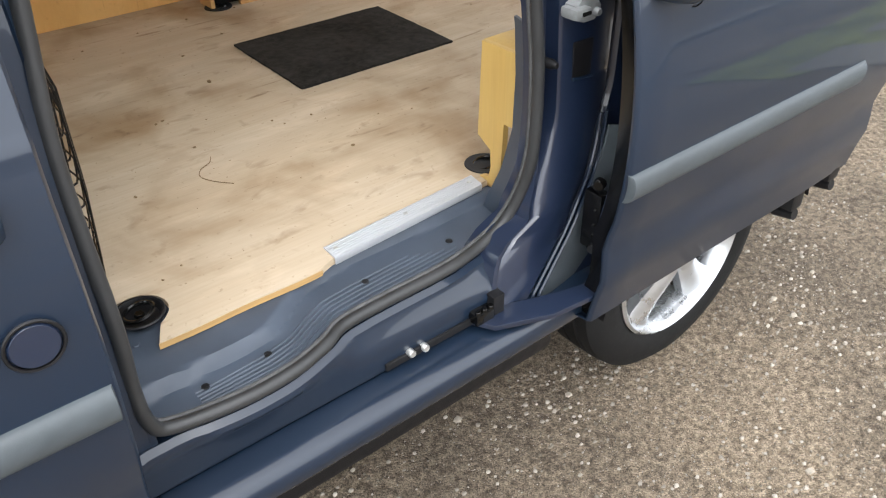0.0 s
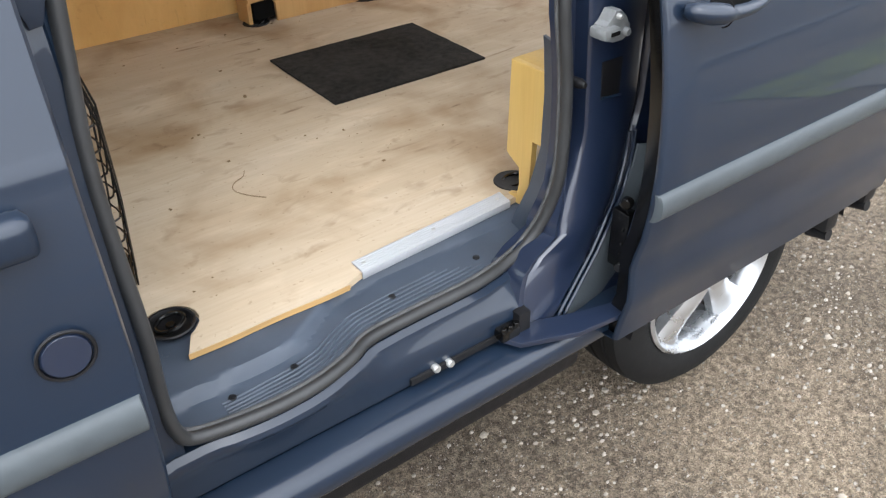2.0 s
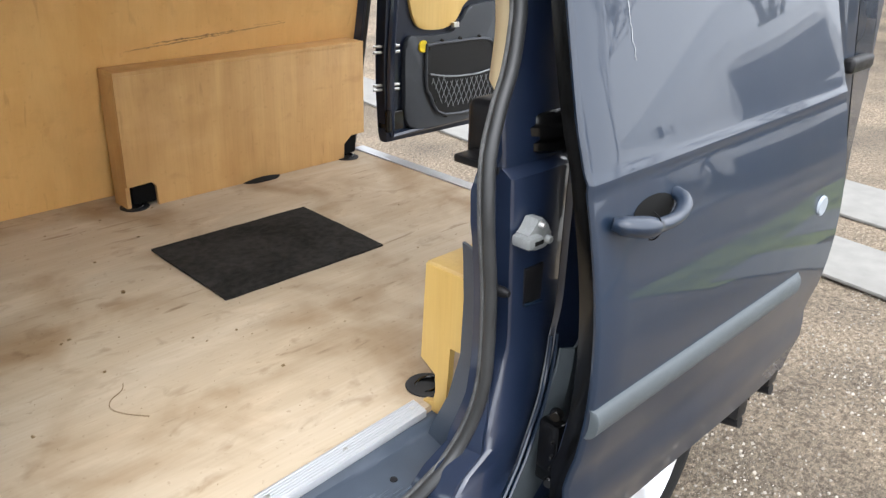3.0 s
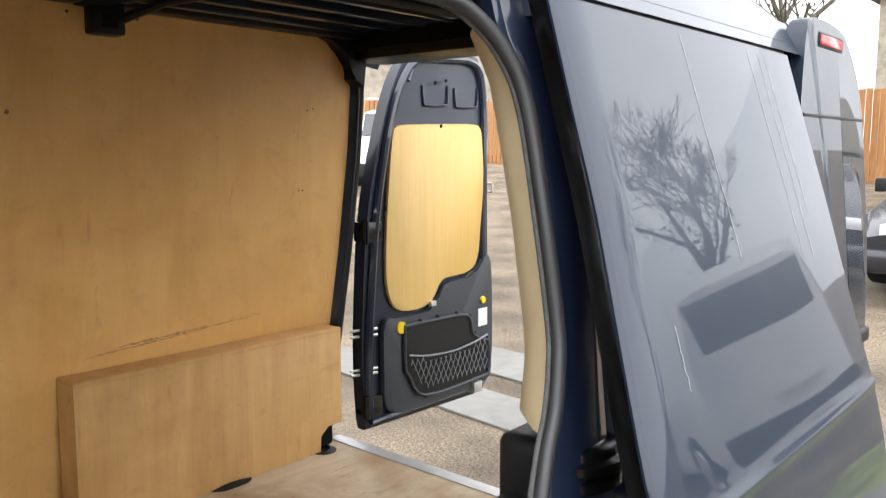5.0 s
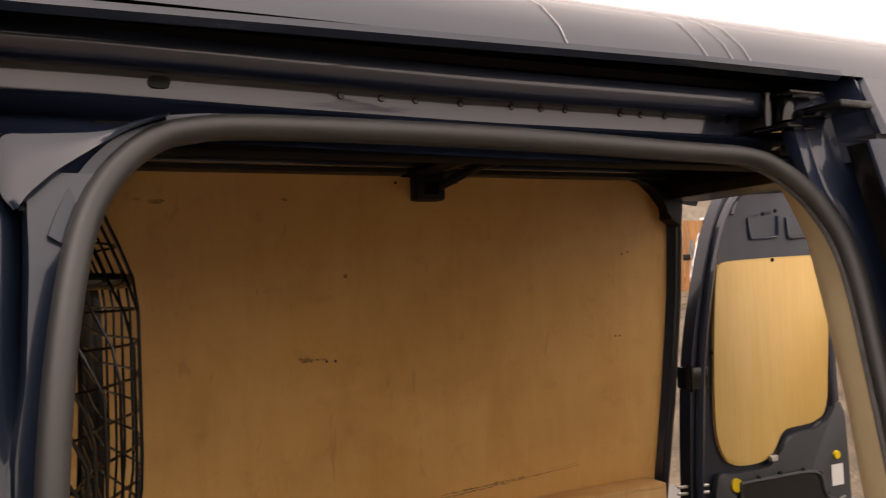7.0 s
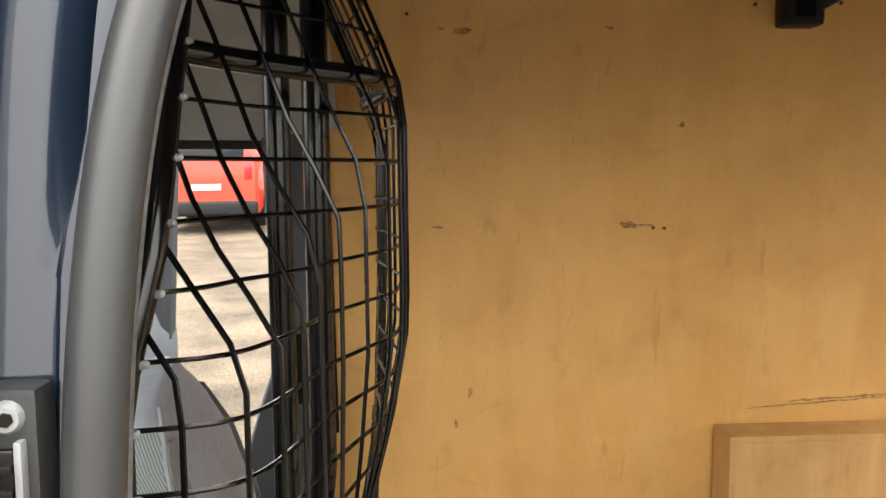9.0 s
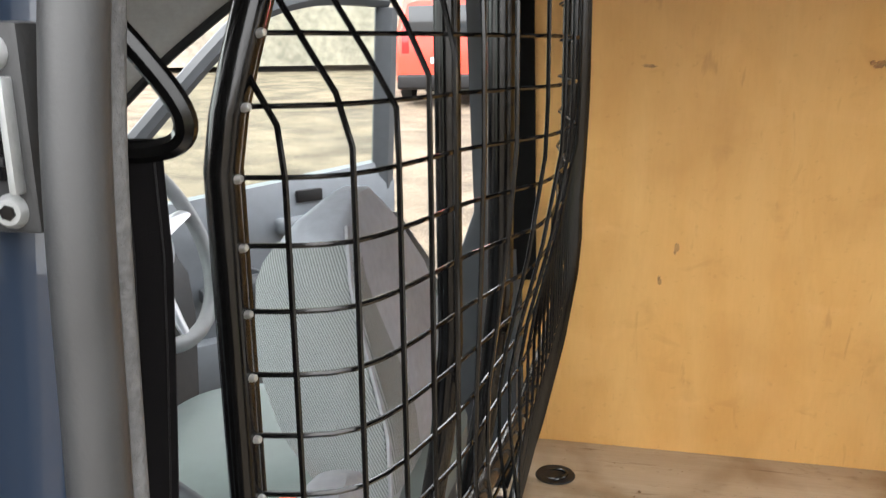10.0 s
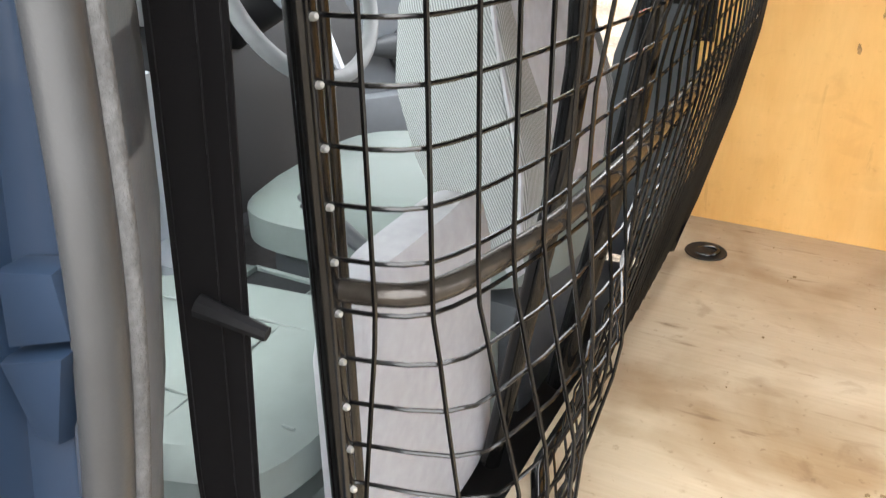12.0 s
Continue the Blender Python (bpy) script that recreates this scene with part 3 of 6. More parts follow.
# seal loop round the side opening
SEAL = [(-0.010, 0.143, 0.66), (-0.004, 0.138, 0.605), (0.022, 0.140, 0.579), (0.12, 0.127, 0.577), (0.20, 0.131, 0.577), (0.262, 0.147, 0.578), (0.31, 0.168, 0.579),
        (0.40, 0.174, 0.578), (0.52, 0.177, 0.578), (0.60, 0.19, 0.58), (0.655, 0.195, 0.60), (0.688, 0.185, 0.655), (0.700, 0.172, 0.74), (0.701, 0.172, 0.88), (0.690, 0.175, 1.0), (0.700, 0.187, 1.09), (0.729, 0.198, 1.155),
        (0.757, 0.206, 1.20), (0.777, 0.215, 1.25), (0.789, 0.225, 1.30), (0.794, 0.252, 1.44), (0.797, 0.282, 1.575), (0.777, 0.302, 1.64), (0.742, 0.319, 1.679), (0.70, 0.328, 1.696), (0.61, 0.331, 1.700), (0.40, 0.332, 1.706), (0.19, 0.332, 1.706),
        (0.122, 0.331, 1.701), (0.088, 0.325, 1.688), (0.057, 0.310, 1.656), (0.039, 0.286, 1.615), (0.027, 0.257, 1.555), (0.020, 0.238, 1.49), (0.016, 0.226, 1.41), (0.015, 0.219, 1.30), (0.018, 0.208, 1.20), (0.008, 0.198, 1.10), (-0.004, 0.185, 1.0), (-0.007, 0.171, 0.90), (-0.006, 0.15, 0.76)]
seal_path = curve_through(SEAL, 6, True)
seal = part("door_seal", tube(seal_path, 0.0100, 12, True), RUBBER, van, "black rubber door seal")
OPEN_C = Vector((0.36, 0.0, 1.1))
lip_path = []
for p in seal_path:
    inw = Vector((OPEN_C.x - p.x, 0, OPEN_C.z - p.z)).normalized()
    lip_path.append(p + Vector((0, 0.0105, 0)) + inw * 0.005)
part("seal_lip", tube(lip_path, 0.0048, 10, True), FLOCK, seal, "flocked grey inner lip")


def front_y(z):
    """Depth of the front pillar's face beside the seal."""
    return lerp(z, [0.66, 0.90, 1.10, 1.20, 1.30, 1.41, 1.49, 1.555, 1.615, 1.66], [0.143, 0.171, 0.198, 0.217, 0.233, 0.248, 0.262, 0.277, 0.295, 0.312])


def seal_at_z(z, rear):
    best = min((p for p in seal_path if (p.x > 0.36) == rear), key=lambda p: abs(p.z - z))
    return best


# side sill: flange, face with a slot, and the rounded rocker below
def build_sill():
    xs = rng(-0.06, 0.90, 49)
    rows = []
    for x in xs:
        g = min((p for p in seal_path if p.z < 0.62), key=lambda p: abs(p.x - min(max(x, 0.02), 0.64)))
        gy = g.y if x > -0.02 else 0.135
        rows.append([(x, gy + 0.02, 0.563), (x, gy - 0.006, 0.567), (x, gy - 0.016, 0.560), (x, gy - 0.018, 0.552), (x, 0.5 * (gy - 0.018) + 0.5 * 0.135, 0.535),
                     (x, 0.138, 0.515), (x, 0.142, 0.475), (x, 0.146, 0.466)])
    part("sill_face", sheet(rows), PAINT, van)
    rows = []
    for x in rng(-0.30, 0.86, 24):
        rows.append([(x, 0.148, 0.462), (x, 0.112, 0.459), (x, 0.094, 0.455), (x, 0.084, 0.446), (x, 0.080, 0.43), (x, 0.084, 0.41), (x, 0.10, 0.385), (x, 0.14, 0.36), (x, 0.22, 0.35)])
    part("rocker", sheet(rows), PAINT, van, "scuffed navy rocker panel")
    part("rail_slot", box((0.36, 0.136, 0.472), (0.60, 0.15, 0.486), 0.002), BLACKP, van)
    for bx, bz in ((0.408, 0.486), (0.436, 0.482)):
        part("bolt", disc((bx, 0.135, bz), (0, -1, 0.1), 0.0075, 0.012, 12, 0.002), STEEL, van, "bright bolt head")
    part("underbody", box((-1.0, 0.18, 0.24), (0.80, 1.6, 0.50), 0.02), BLACKP, van)


build_sill()


def step_z(x, y):
    yc = lerp(x, [0.0, 0.21, 0.26, 0.31, 0.40, 0.7], [0.212, 0.216, 0.25, 0.284, 0.300, 0.302])
    t = min(1, max(0, (y - yc) / 0.014))
    lip = min(1, max(0, (0.165 - y) / 0.02)) * 0.006 if x < 0.25 else 0
    return 0.566 + 0.020 * t * t * (3 - 2 * t) + lip


def build_step():
    rows = []
    for x in rng(-0.008, 0.742, 60):
        g = min((p for p in seal_path if p.z < 0.62), key=lambda p: abs(p.x - min(max(x, 0.02), 0.64)))
        y0 = g.y + 0.004 + max(0, (x - 0.645)) * 0.5
        rows.append([(x, y, step_z(x, y)) for y in rng(y0, 0.335, 30)])
    s = part("sill_step", sheet(rows), STEPG, van, "grey moulded plastic step with ribs")
    part("step_corner", box((-0.012, 0.30, 0.572), (0.14, 0.43, 0.5858), 0.003), STEPG, s)
    part("rivet", disc((0.045, 0.318, 0.5865), (0, 0, 1), 0.006, 0.003, 14, 0.001), STEPG, s)
    for k in range(6):
        pts = []
        for x in rng(0.075 + 0.012 * (k == 0), 0.60 - 0.02 * k, 40):
            y = lerp(x, [0.05, 0.19, 0.235, 0.275, 0.32, 0.38, 0.64], [0.155, 0.157, 0.165, 0.185, 0.203, 0.209, 0.222]) + 0.0095 * k * lerp(x, [0.1, 0.3, 0.6], [0.75, 1, 1])
            pts.append((x, y, step_z(x, y) + 0.0002))
        part("rib", tube(pts, 0.0019, 5), STEPG, s)
    for x, y in ((0.092, 0.194), (0.193, 0.197), (0.403, 0.249), (0.583, 0.251)):
        bm = disc((x, y, step_z(x, y)), (0, 0, 1), 0.0068, 0.004, 16, 0.001)
        part("screw", bm, BLACKP, s)
    # upstand along the front and rear ends
    part("end_wall", sheet([[(-0.01 - 0.006 * t, 0.15 + 0.02 * t + 0.17 * u, 0.567 + 0.07 * t) for u in rng(0, 1, 8)] for t in (0, 0.15, 0.4, 0.7, 1)], 0.006, (-1, 0, 0)), STEPG, s)
    rows = []
    for z in (0.562, 0.572, 0.60, 0.66, 0.74, 0.84, 0.92, 0.94):
        g = seal_at_z(max(z, 0.64), True)
        rows.append([(g.x + 0.004 + 0.02 * u, g.y + 0.012 + (0.065 + 0.04 * max(0, (0.66 - z) / 0.1)) * u, z) for u in rng(0, 1, 6)])
    part("end_wall", sheet(rows, 0.006, (1, 0, 0)), STEPG, s)


build_step()


# jamb pillars either side of the opening
def build_pillars():
    rows = []
    for z in sorted(rng(0.46, 1.77, 60) + [1.044, 1.049, 1.055, 1.061]):
        g = seal_at_z(min(max(z, 0.62), 1.66), True)
        gx, gy = (g.x, g.y) if z < 1.66 else (0.765, lerp(z, [1.66, 1.78], [0.310, 0.36]))
        xl = max(gx + 0.026, lerp(z, [0.46, 0.566, 0.632, 0.70, 0.78, 1.1], [0.585, 0.612, 0.69, 0.727, 0.754, 0.75])) if z > 0.60 else lerp(z, [0.46, 0.566, 0.632], [0.585, 0.612, 0.69])
        xr = lerp(z, [0.46, 0.57, 0.656, 0.72, 0.8, 1.0, 1.2, 1.7], [0.66, 0.765, 0.826, 0.85, 0.872, 0.885, 0.905, 0.92])
        py = lerp(z, [0.46, 0.57, 0.66, 0.75, 0.85, 1.1, 1.25, 1.43, 1.62, 1.77], [0.128, 0.146, 0.160, 0.172, 0.175, 0.186, 0.212, 0.244, 0.288, 0.33]) + 0.030 * min(1.0, max(0.0, (z - 1.049) / 0.012)) * lerp(z, [1.2, 1.45], [0.6, 0.2])
        ch = lerp(z, [0.56, 0.66, 0.78, 1.05, 1.07], [0.002, 0.01, 0.03, 0.03, 0.002])
        gs = min(gx, xl - 0.02)
        inn = lerp(z, [1.04, 1.12], [0.0, 1.0])
        rows.append([(gs - 0.004 + 0.014 * inn, gy + 0.03 - 0.020 * inn, z), (gs + 0.008 * inn, gy + 0.008 - 0.002 * inn, z), (gs + 0.008, min(gy, py) + 0.004, z), (gs + 0.014, py + ch, z), (xl - 0.003, py + ch, z), (xl, py + 0.005, z), (xl + 0.006, py, z),
                     (0.5 * (xl + xr), py - 0.002, z), (xr - 0.006, py, z), (xr, py + 0.004, z), (xr + 0.005, py + 0.018, z), (xr + 0.018, py + 0.020, z), (xr + 0.026, py + 0.008, z), (0.99, py + 0.004, z)])
    p = part("rear_jamb", sheet(rows), PAINT_IN, van, "glossy dark navy door jamb")
    # black plate for the recess's shade, its bright lower edge, rubber stop and cast striker
    part("jamb_recess_shade", box((0.780, 0.1725, 0.836), (0.826, 0.18, 0.902), 0.004), BLACKP, p)
    part("recess_edge", tube([(0.782, 0.1715, 0.840), (0.826, 0.1715, 0.834)], 0.003, 6), PAINT, p)
    def at(x, z):
        return 0.776 + 0.82 * (x - 0.80), 0.967 + 0.80 * (z - 0.94)
    (xa, za), (xb, zb) = at(0.760, 0.922), at(0.802, 0.944)
    st = part("door_striker", box((xa, 0.140, za), (xb, 0.176, zb), 0.006), CAST, van, "bright cast metal door striker")
    part("striker_plate", slab([at(*q) for q in ((0.772, 0.918), (0.80, 0.908), (0.826, 0.908), (0.842, 0.920), (0.842, 0.936), (0.826, 0.952), (0.814, 0.970), (0.796, 0.972), (0.788, 0.950), (0.772, 0.946))], 1, 0.152, 0.176, 0.003), CAST, st)
    for q, r, m in (((0.805, 0.960), 0.005, STEEL), ((0.828, 0.925), 0.007, CAST)):
        (xa, za) = at(*q)
        part("striker_bolt", disc((xa, 0.149, za), (0, -1, 0), r, 0.011, 12, 0.002), m, st)
    (xa, za), (xb, zb) = at(0.775, 0.929), at(0.798, 0.937)
    part("striker_slot", box((xa, 0.1385, za), (xb, 0.1405, zb), 0.001), BLACKM, st)
    part("rubber_stop", tube([(0.732, 0.20, 0.878), (0.734, 0.175, 0.878), (0.735, 0.165, 0.878)], [0.008, 0.009, 0.005], 10), BLACKP, p)
    # stacked black rollers where the middle rail ends
    bm = bmesh.new()
    lathe([(0.0, -0.030), (0.052, -0.030), (0.060, -0.024), (0.060, -0.012), (0.050, -0.009), (0.050, -0.004), (0.063, 0.0), (0.063, 0.012), (0.054, 0.016), (0.052, 0.026), (0.046, 0.030), (0.0, 0.030)], Vector((0.866, 0.240, 1.100)), Vector((0, 0, 1)), Vector((1.15, 0, 0)), Vector((0, 1, 0)), 40, bm)
    part("rail_roller", bm, BLACKG, p, "black stacked rubber roller")
    part("rail_shelf", box((0.745, 0.21, 1.050), (0.94, 0.30, 1.063), 0.004), BLACKP, p)
    part("side_clip", box((0.905, 0.236, 1.332), (0.918, 0.262, 1.358), 0.003), BLACKP, p)
    # double lip and dark arch panel behind the jamb
    for off in (0.0, 0.012):
        pts = [(lerp(z, [0.46, 0.57, 0.656, 0.72, 0.8], [0.66, 0.765, 0.826, 0.85, 0.862]) + off, lerp(z, [0.46, 0.57, 0.66, 0.75], [0.124, 0.142, 0.156, 0.168]) - off * 0.3, z) for z in rng(0.45, 0.76, 12)]
        part("arch_lip", tube(pts, 0.0035, 6), PAINT, p)
    rows = []
    for z in rng(0.44, 0.74, 10):
        x0 = lerp(z, [0.46, 0.57, 0.656, 0.72], [0.672, 0.777, 0.838, 0.862])
        rows.append([(x0, lerp(z, [0.46, 0.66], [0.118, 0.15]), z), (0.5 * (x0 + 0.90), 0.135, z), (0.92, 0.15, z)])
    part("arch_panel", sheet(rows, 0.004, (0, 1, 0)), TRIMG, van, "dark grey arch panel")
    # latch on the sliding door's leading edge
    bm = box((0.770, 0.075, 0.55), (0.795, 0.115, 0.665), 0.006)
    for z in (0.585, 0.605, 0.635):
        disc((0.768, 0.085, z), (-1, -0.3, 0), 0.0032, 0.006, 8, 0.001, bm)
    for z in (0.685, 0.555):
        disc((0.772, 0.085, z), (-1, -0.4, 0), 0.011, 0.012, 14, 0.003, bm)
    part("latch", bm, BLACKG, p, "black door latch")
    # lower carriage, its pocket and arm
    part("carriage_pocket", box((0.575, 0.122, 0.478), (0.60, 0.15, 0.52), 0.002), BLACKP, van)
    arm = part("carriage_arm", slab([(0.535, 0.148), (0.56, 0.10), (0.66, 0.06), (0.80, 0.045), (0.83, 0.07), (0.70, 0.10), (0.60, 0.14)], 2, 0.470, 0.482, 0.003), PAINT_IN, van, "dark lower door arm")
    bm = box((0.535, 0.118, 0.480), (0.575, 0.146, 0.502), 0.004)
    for x in (0.542, 0.556, 0.57):
        disc((x, 0.125, 0.504), (0, 0, 1), 0.006, 0.008, 10, 0.001, bm)
    part("carriage", bm, BLACKG, arm)
    # front jamb: pillar between the passenger door and the seal
    rows = []
    for z in rng(0.55, 1.662, 66):
        g = seal_at_z(min(max(z, 0.66), 1.66), False)
        by, fr = body_y(z), front_y(z)
        fy = fr - 0.006
        band = lerp(z, [1.48, 1.52, 1.60, 1.64], [-0.004, 0.003, 0.006, 0.005])
        left = lerp(z, [1.48, 1.60, 1.64], [-0.008, -0.006, -0.007])
        d = 0.030 * min(1.0, max(0.0, (z - 1.485) / 0.07))
        rows.append([(-0.058, by + 0.03, z), (-0.046, by + 0.022, z), (-0.036, by + 0.020, z), (-0.030, fy, z), (left - 0.004, fy + 0.001, z), (left, fy + 0.003 + 0.06 * d, z), (left + 0.72 * (band - left), fy + 0.003 + d, z),
                     (band - 0.0005, fy + 0.003 + 0.1 * d, z), (band + 0.002, fy, z), (g.x - 0.010, fr - 0.004, z), (g.x - 0.006, fr + 0.000, z), (g.x - 0.012, fr + 0.006, z)])
    f = part("front_jamb", sheet(rows), PAINT, van, "navy centre pillar")
    # dished corner between the pillar, the rail end and the seal
    def lean(x, z, deep=0.0):
        return (x, 0.291 + 0.36 * (z - 1.635) + deep, z)
    outer = curve_through([lean(-0.001, 1.635), lean(-0.010, 1.650), lean(-0.010, 1.681), lean(-0.006, 1.690), lean(0.013, 1.691), lean(0.056, 1.694), lean(0.079, 1.703), lean(0.104, 1.711)], 4)
    inner = curve_through([lean(0.002, 1.636), lean(0.005, 1.640), lean(0.009, 1.644), lean(0.018, 1.653), lean(0.027, 1.662), lean(0.050, 1.680), lean(0.074, 1.697), lean(0.102, 1.709)], 4)
    rows = [[a.lerp(b, q) + Vector((0, dy, 0)) for a, b in zip(outer, inner)] for q, dy in ((-0.04, 0.04), (0, 0.006), (0.05, 0.001), (0.3, 0.002), (0.6, 0.001), (0.95, 0.0), (1.0, 0.004), (1.02, 0.03))]
    part("corner_dish", sheet(rows), PAINT, f)
    back = [Vector((p.x, p.y + 0.012, p.z)) for p in inner]
    groove = []
    for p in back:
        g = min(seal_path, key=lambda q: (q.x - p.x) ** 2 + (q.z - p.z) ** 2)
        groove.append(Vector((g.x, g.y + 0.030, g.z)))
    part("corner_groove", sheet([back, groove]), PAINT_IN, f)
    # folded flange that carries the seal round the corner
    rows = [[], [], [], [], []]
    for p in seal_path:
        if p.x < 0.30 and p.z > 1.60:
            d = Vector((p.x - 0.20, 0, p.z - 1.50)).normalized()
            wd = lerp(p.x, [0.03, 0.05, 0.10, 0.16], [0.012, 0.010, 0.006, 0.001])
            for r, (u, y) in zip(rows, ((0.006, 0.012), (0.009, 0.004), (0.009 + wd, 0.004), (0.010 + wd, 0.008), (0.011 + wd, 0.024))):
                r.append(p + d * u + Vector((0, y, 0)))
    part("seal_flange", sheet(rows), PAINT, f)
    # pressed triangle low on the pillar
    part("pressing", slab([(-0.028, 1.166), (0.013, 1.181), (-0.004, 1.134), (-0.018, 1.132)], 1, 0.192, 0.215, 0.005), PAINT, f)
    part("pressing", slab([(-0.020, 1.205), (0.012, 1.212), (0.013, 1.184), (-0.027, 1.169)], 1, 0.197, 0.215, 0.004), PAINT, f)
    part("latch_plate", box((-0.031, 0.227, 1.378), (-0.001, 0.243, 1.442), 0.003), mat("grey_cast_plate", (0.022, 0.023, 0.024), 0.55, 0.0, 0, 0.25, 90, 0.15, 500), f, "grey latch plate with two socket screws")
    part("latch_mouth", box((-0.029, 0.2245, 1.395), (-0.008, 0.2275, 1.423), 0.001), BLACKG, f)
    for z in (1.3855, 1.433):
        sc = part("screw", disc((-0.010, 0.2265, z), (0.2, -1, 0), 0.006, 0.006, 14, 0.002), CAST, f)
        part("screw_socket", disc((-0.0093, 0.2233, z), (0.2, -1, 0), 0.0026, 0.0012, 6, 0.0003), BLACKG, sc)
    for z in (1.401, 1.409, 1.417):
        part("latch_tooth", box((-0.019, 0.2228, z - 0.0014), (-0.008, 0.2250, z + 0.0014), 0.0006), BLACKP, f)
    part("latch_edge", box((-0.0072, 0.2225, 1.391), (-0.0045, 0.2275, 1.426), 0.001), CAST, f, "pale worn metal edge")


build_pillars()


# roof, roof edge and the door's upper rail channel
def roof_rows(x0, x1, n):
    prof = [(0.296, 1.785), (0.308, 1.806), (0.33, 1.832), (0.365, 1.855), (0.41, 1.876), (0.47, 1.896), (0.56, 1.914), (0.70, 1.928), (0.915, 1.934)]
    prof = prof + [(1.83 - y, z) for y, z in prof[-2::-1]]
    return [[(x, y, z - (0.02 * max(0, (x - 1.5) / 0.26) ** 2)) for y, z in prof] for x in rng(x0, x1, n)]


def build_roof():
    r = part("roof", sheet(roof_rows(-1.0, 1.765, 26)), PAINT, van, "navy roof with dried water runs")
    # channel above the opening: lip, black recess, rail and holed rail face
    xs = rng(-0.03, 0.812, 21)
    lip = [(0.296, 1.786), (0.294, 1.780), (0.30, 1.775), (0.315, 1.779)]
    part("roof_lip", sheet([[(x, y, z + lerp(x, [0.0, 0.6], [-0.005, 0.004])) for y, z in lip] for x in xs]), PAINT, r)
    rec = [(0.312, 1.779), (0.36, 1.796), (0.398, 1.80), (0.402, 1.782)]
    part("channel", sheet([[(x, y, z) for y, z in rec] for x in xs]), BLACKP, r, "black rail channel")

    def dip(x):
        return 0.006 * max(0.0, min(1.0, (x - 0.05) / 0.35))
    rail = [(0.402, 1.784), (0.360, 1.787), (0.352, 1.785), (0.3503, 1.781), (0.3517, 1.766), (0.355, 1.762), (0.364, 1.760), (0.392, 1.764)]
    part("upper_rail", sheet([[(x, y, z - 0.005 - dip(x)) for y, z in rail] for x in xs]), PAINT_IN, r, "glossy upper door rail")
    face = [(0.3885, 1.765), (0.3895, 1.761), (0.3925, 1.737), (0.392, 1.733), (0.378, 1.731), (0.374, 1.727), (0.38, 1.722), (0.40, 1.716), (0.36, 1.704), (0.34, 1.690)]
    part("rail_face", sheet([[(x, y, z + 0.004 - dip(x)) for y, z in face] for x in xs]), PAINT_IN, r)
    for hx in (0.263, 0.303, 0.338, 0.386, 0.444, 0.479, 0.509, 0.581, 0.609, 0.643, 0.737):
        part("rail_hole", disc((hx, 0.391, 1.749), (0, -1, -0.1), 0.0038, 0.004, 10, 0.001), BLACKG, r)
    sl = [(0.105 + 0.0055 * math.cos(t) + (0.0035 if math.cos(t) > 0 else -0.0035), 1.7505 + 0.0052 * math.sin(t)) for t in (6.283 * i / 20 for i in range(20))]
    part("rail_slot", slab(sl, 1, 0.3885, 0.396), BLACKP, r)
    # upper roller arm at the rear end of the rail
    bm = box((0.755, 0.352, 1.733), (0.785, 0.395, 1.768), 0.004)
    tube([(0.752, 0.346, 1.772), (0.752, 0.346, 1.734)], 0.006, 10, bm=bm)
    box((0.755, 0.315, 1.766), (0.81, 0.36, 1.771), 0.002, bm=bm)
    box((0.775, 0.268, 1.742), (0.825, 0.36, 1.751), 0.003, bm=bm)
    box((0.755, 0.32, 1.729), (0.80, 0.37, 1.735), 0.002, bm=bm)
    disc((0.768, 0.335, 1.752), (0, 0, 1), 0.011, 0.026, 14, 0.002, bm)
    part("roller_arm", bm, BLACKG, r, "black upper roller arm")
    # curved plate that closes the channel at its rear end
    rows = []
    for z in rng(1.690, 1.786, 8):
        rows.append([(lerp(q, [0, 0.5, 1], [0.842, 0.836, 0.812]) - 0.004, lerp(z, [1.69, 1.786], [0.262, 0.30]) + 0.10 * q, z) for q in rng(0, 1, 8)])
    part("channel_rear_plate", sheet(rows, 0.003, (1, 0, 0)), PAINT_IN, r)
    # front end block of the channel
    part("channel_end", sheet([[(-0.03, y, z) for y, z in ((0.30, 1.68), (0.30, 1.785))], [(-0.022, y, z) for y, z in ((0.33, 1.675), (0.33, 1.79))], [(-0.018, y, z) for y, z in ((0.40, 1.67), (0.40, 1.80))]]), PAINT_IN, r)
    # side above the passenger door, with its seam
    rows = [[(x, lerp(z, [1.655, 1.79], [0.255, 0.296]), z) for x in rng(-1.0, -0.026, 8)] + [(-0.020, lerp(z, [1.655, 1.79], [0.262, 0.302]), z)] for z in rng(1.638, 1.786, 6)]
    part("roof_side", sheet(rows), PAINT, r)
    # added black backing box that keeps the gap over the passenger door dark
    part("gap_backing", box((-1.0, 0.272, 1.61), (-0.030, 0.30, 1.665)), BLACKM, r)
    part("seam", box((-1.0, 0.262, 1.689), (-0.024, 0.282, 1.694)), BLACKP, r)
    # roof side behind the opening, down to the groove over the sliding door
    rows = [[(lerp(z, [1.71, 1.785], [0.822, 0.853]), lerp(z, [1.705, 1.785], [0.262, 0.312]), z), (lerp(z, [1.71, 1.785], [0.816, 0.847]), lerp(z, [1.705, 1.785], [0.250, 0.302]), z)] + [(x, lerp(z, [1.705, 1.785], [0.243, 0.296]), z) for x in [lerp(z, [1.71, 1.785], [0.819, 0.850])] + rng(0.87, 1.76, 13)] for z in rng(1.712, 1.785, 5)]
    part("roof_side", sheet(rows), PAINT, r)
    part("seam", box((0.81, 0.256, 1.702), (1.635, 0.28, 1.7125)), BLACKP, r, "dark groove over the door")
    rnd = random.Random(8)
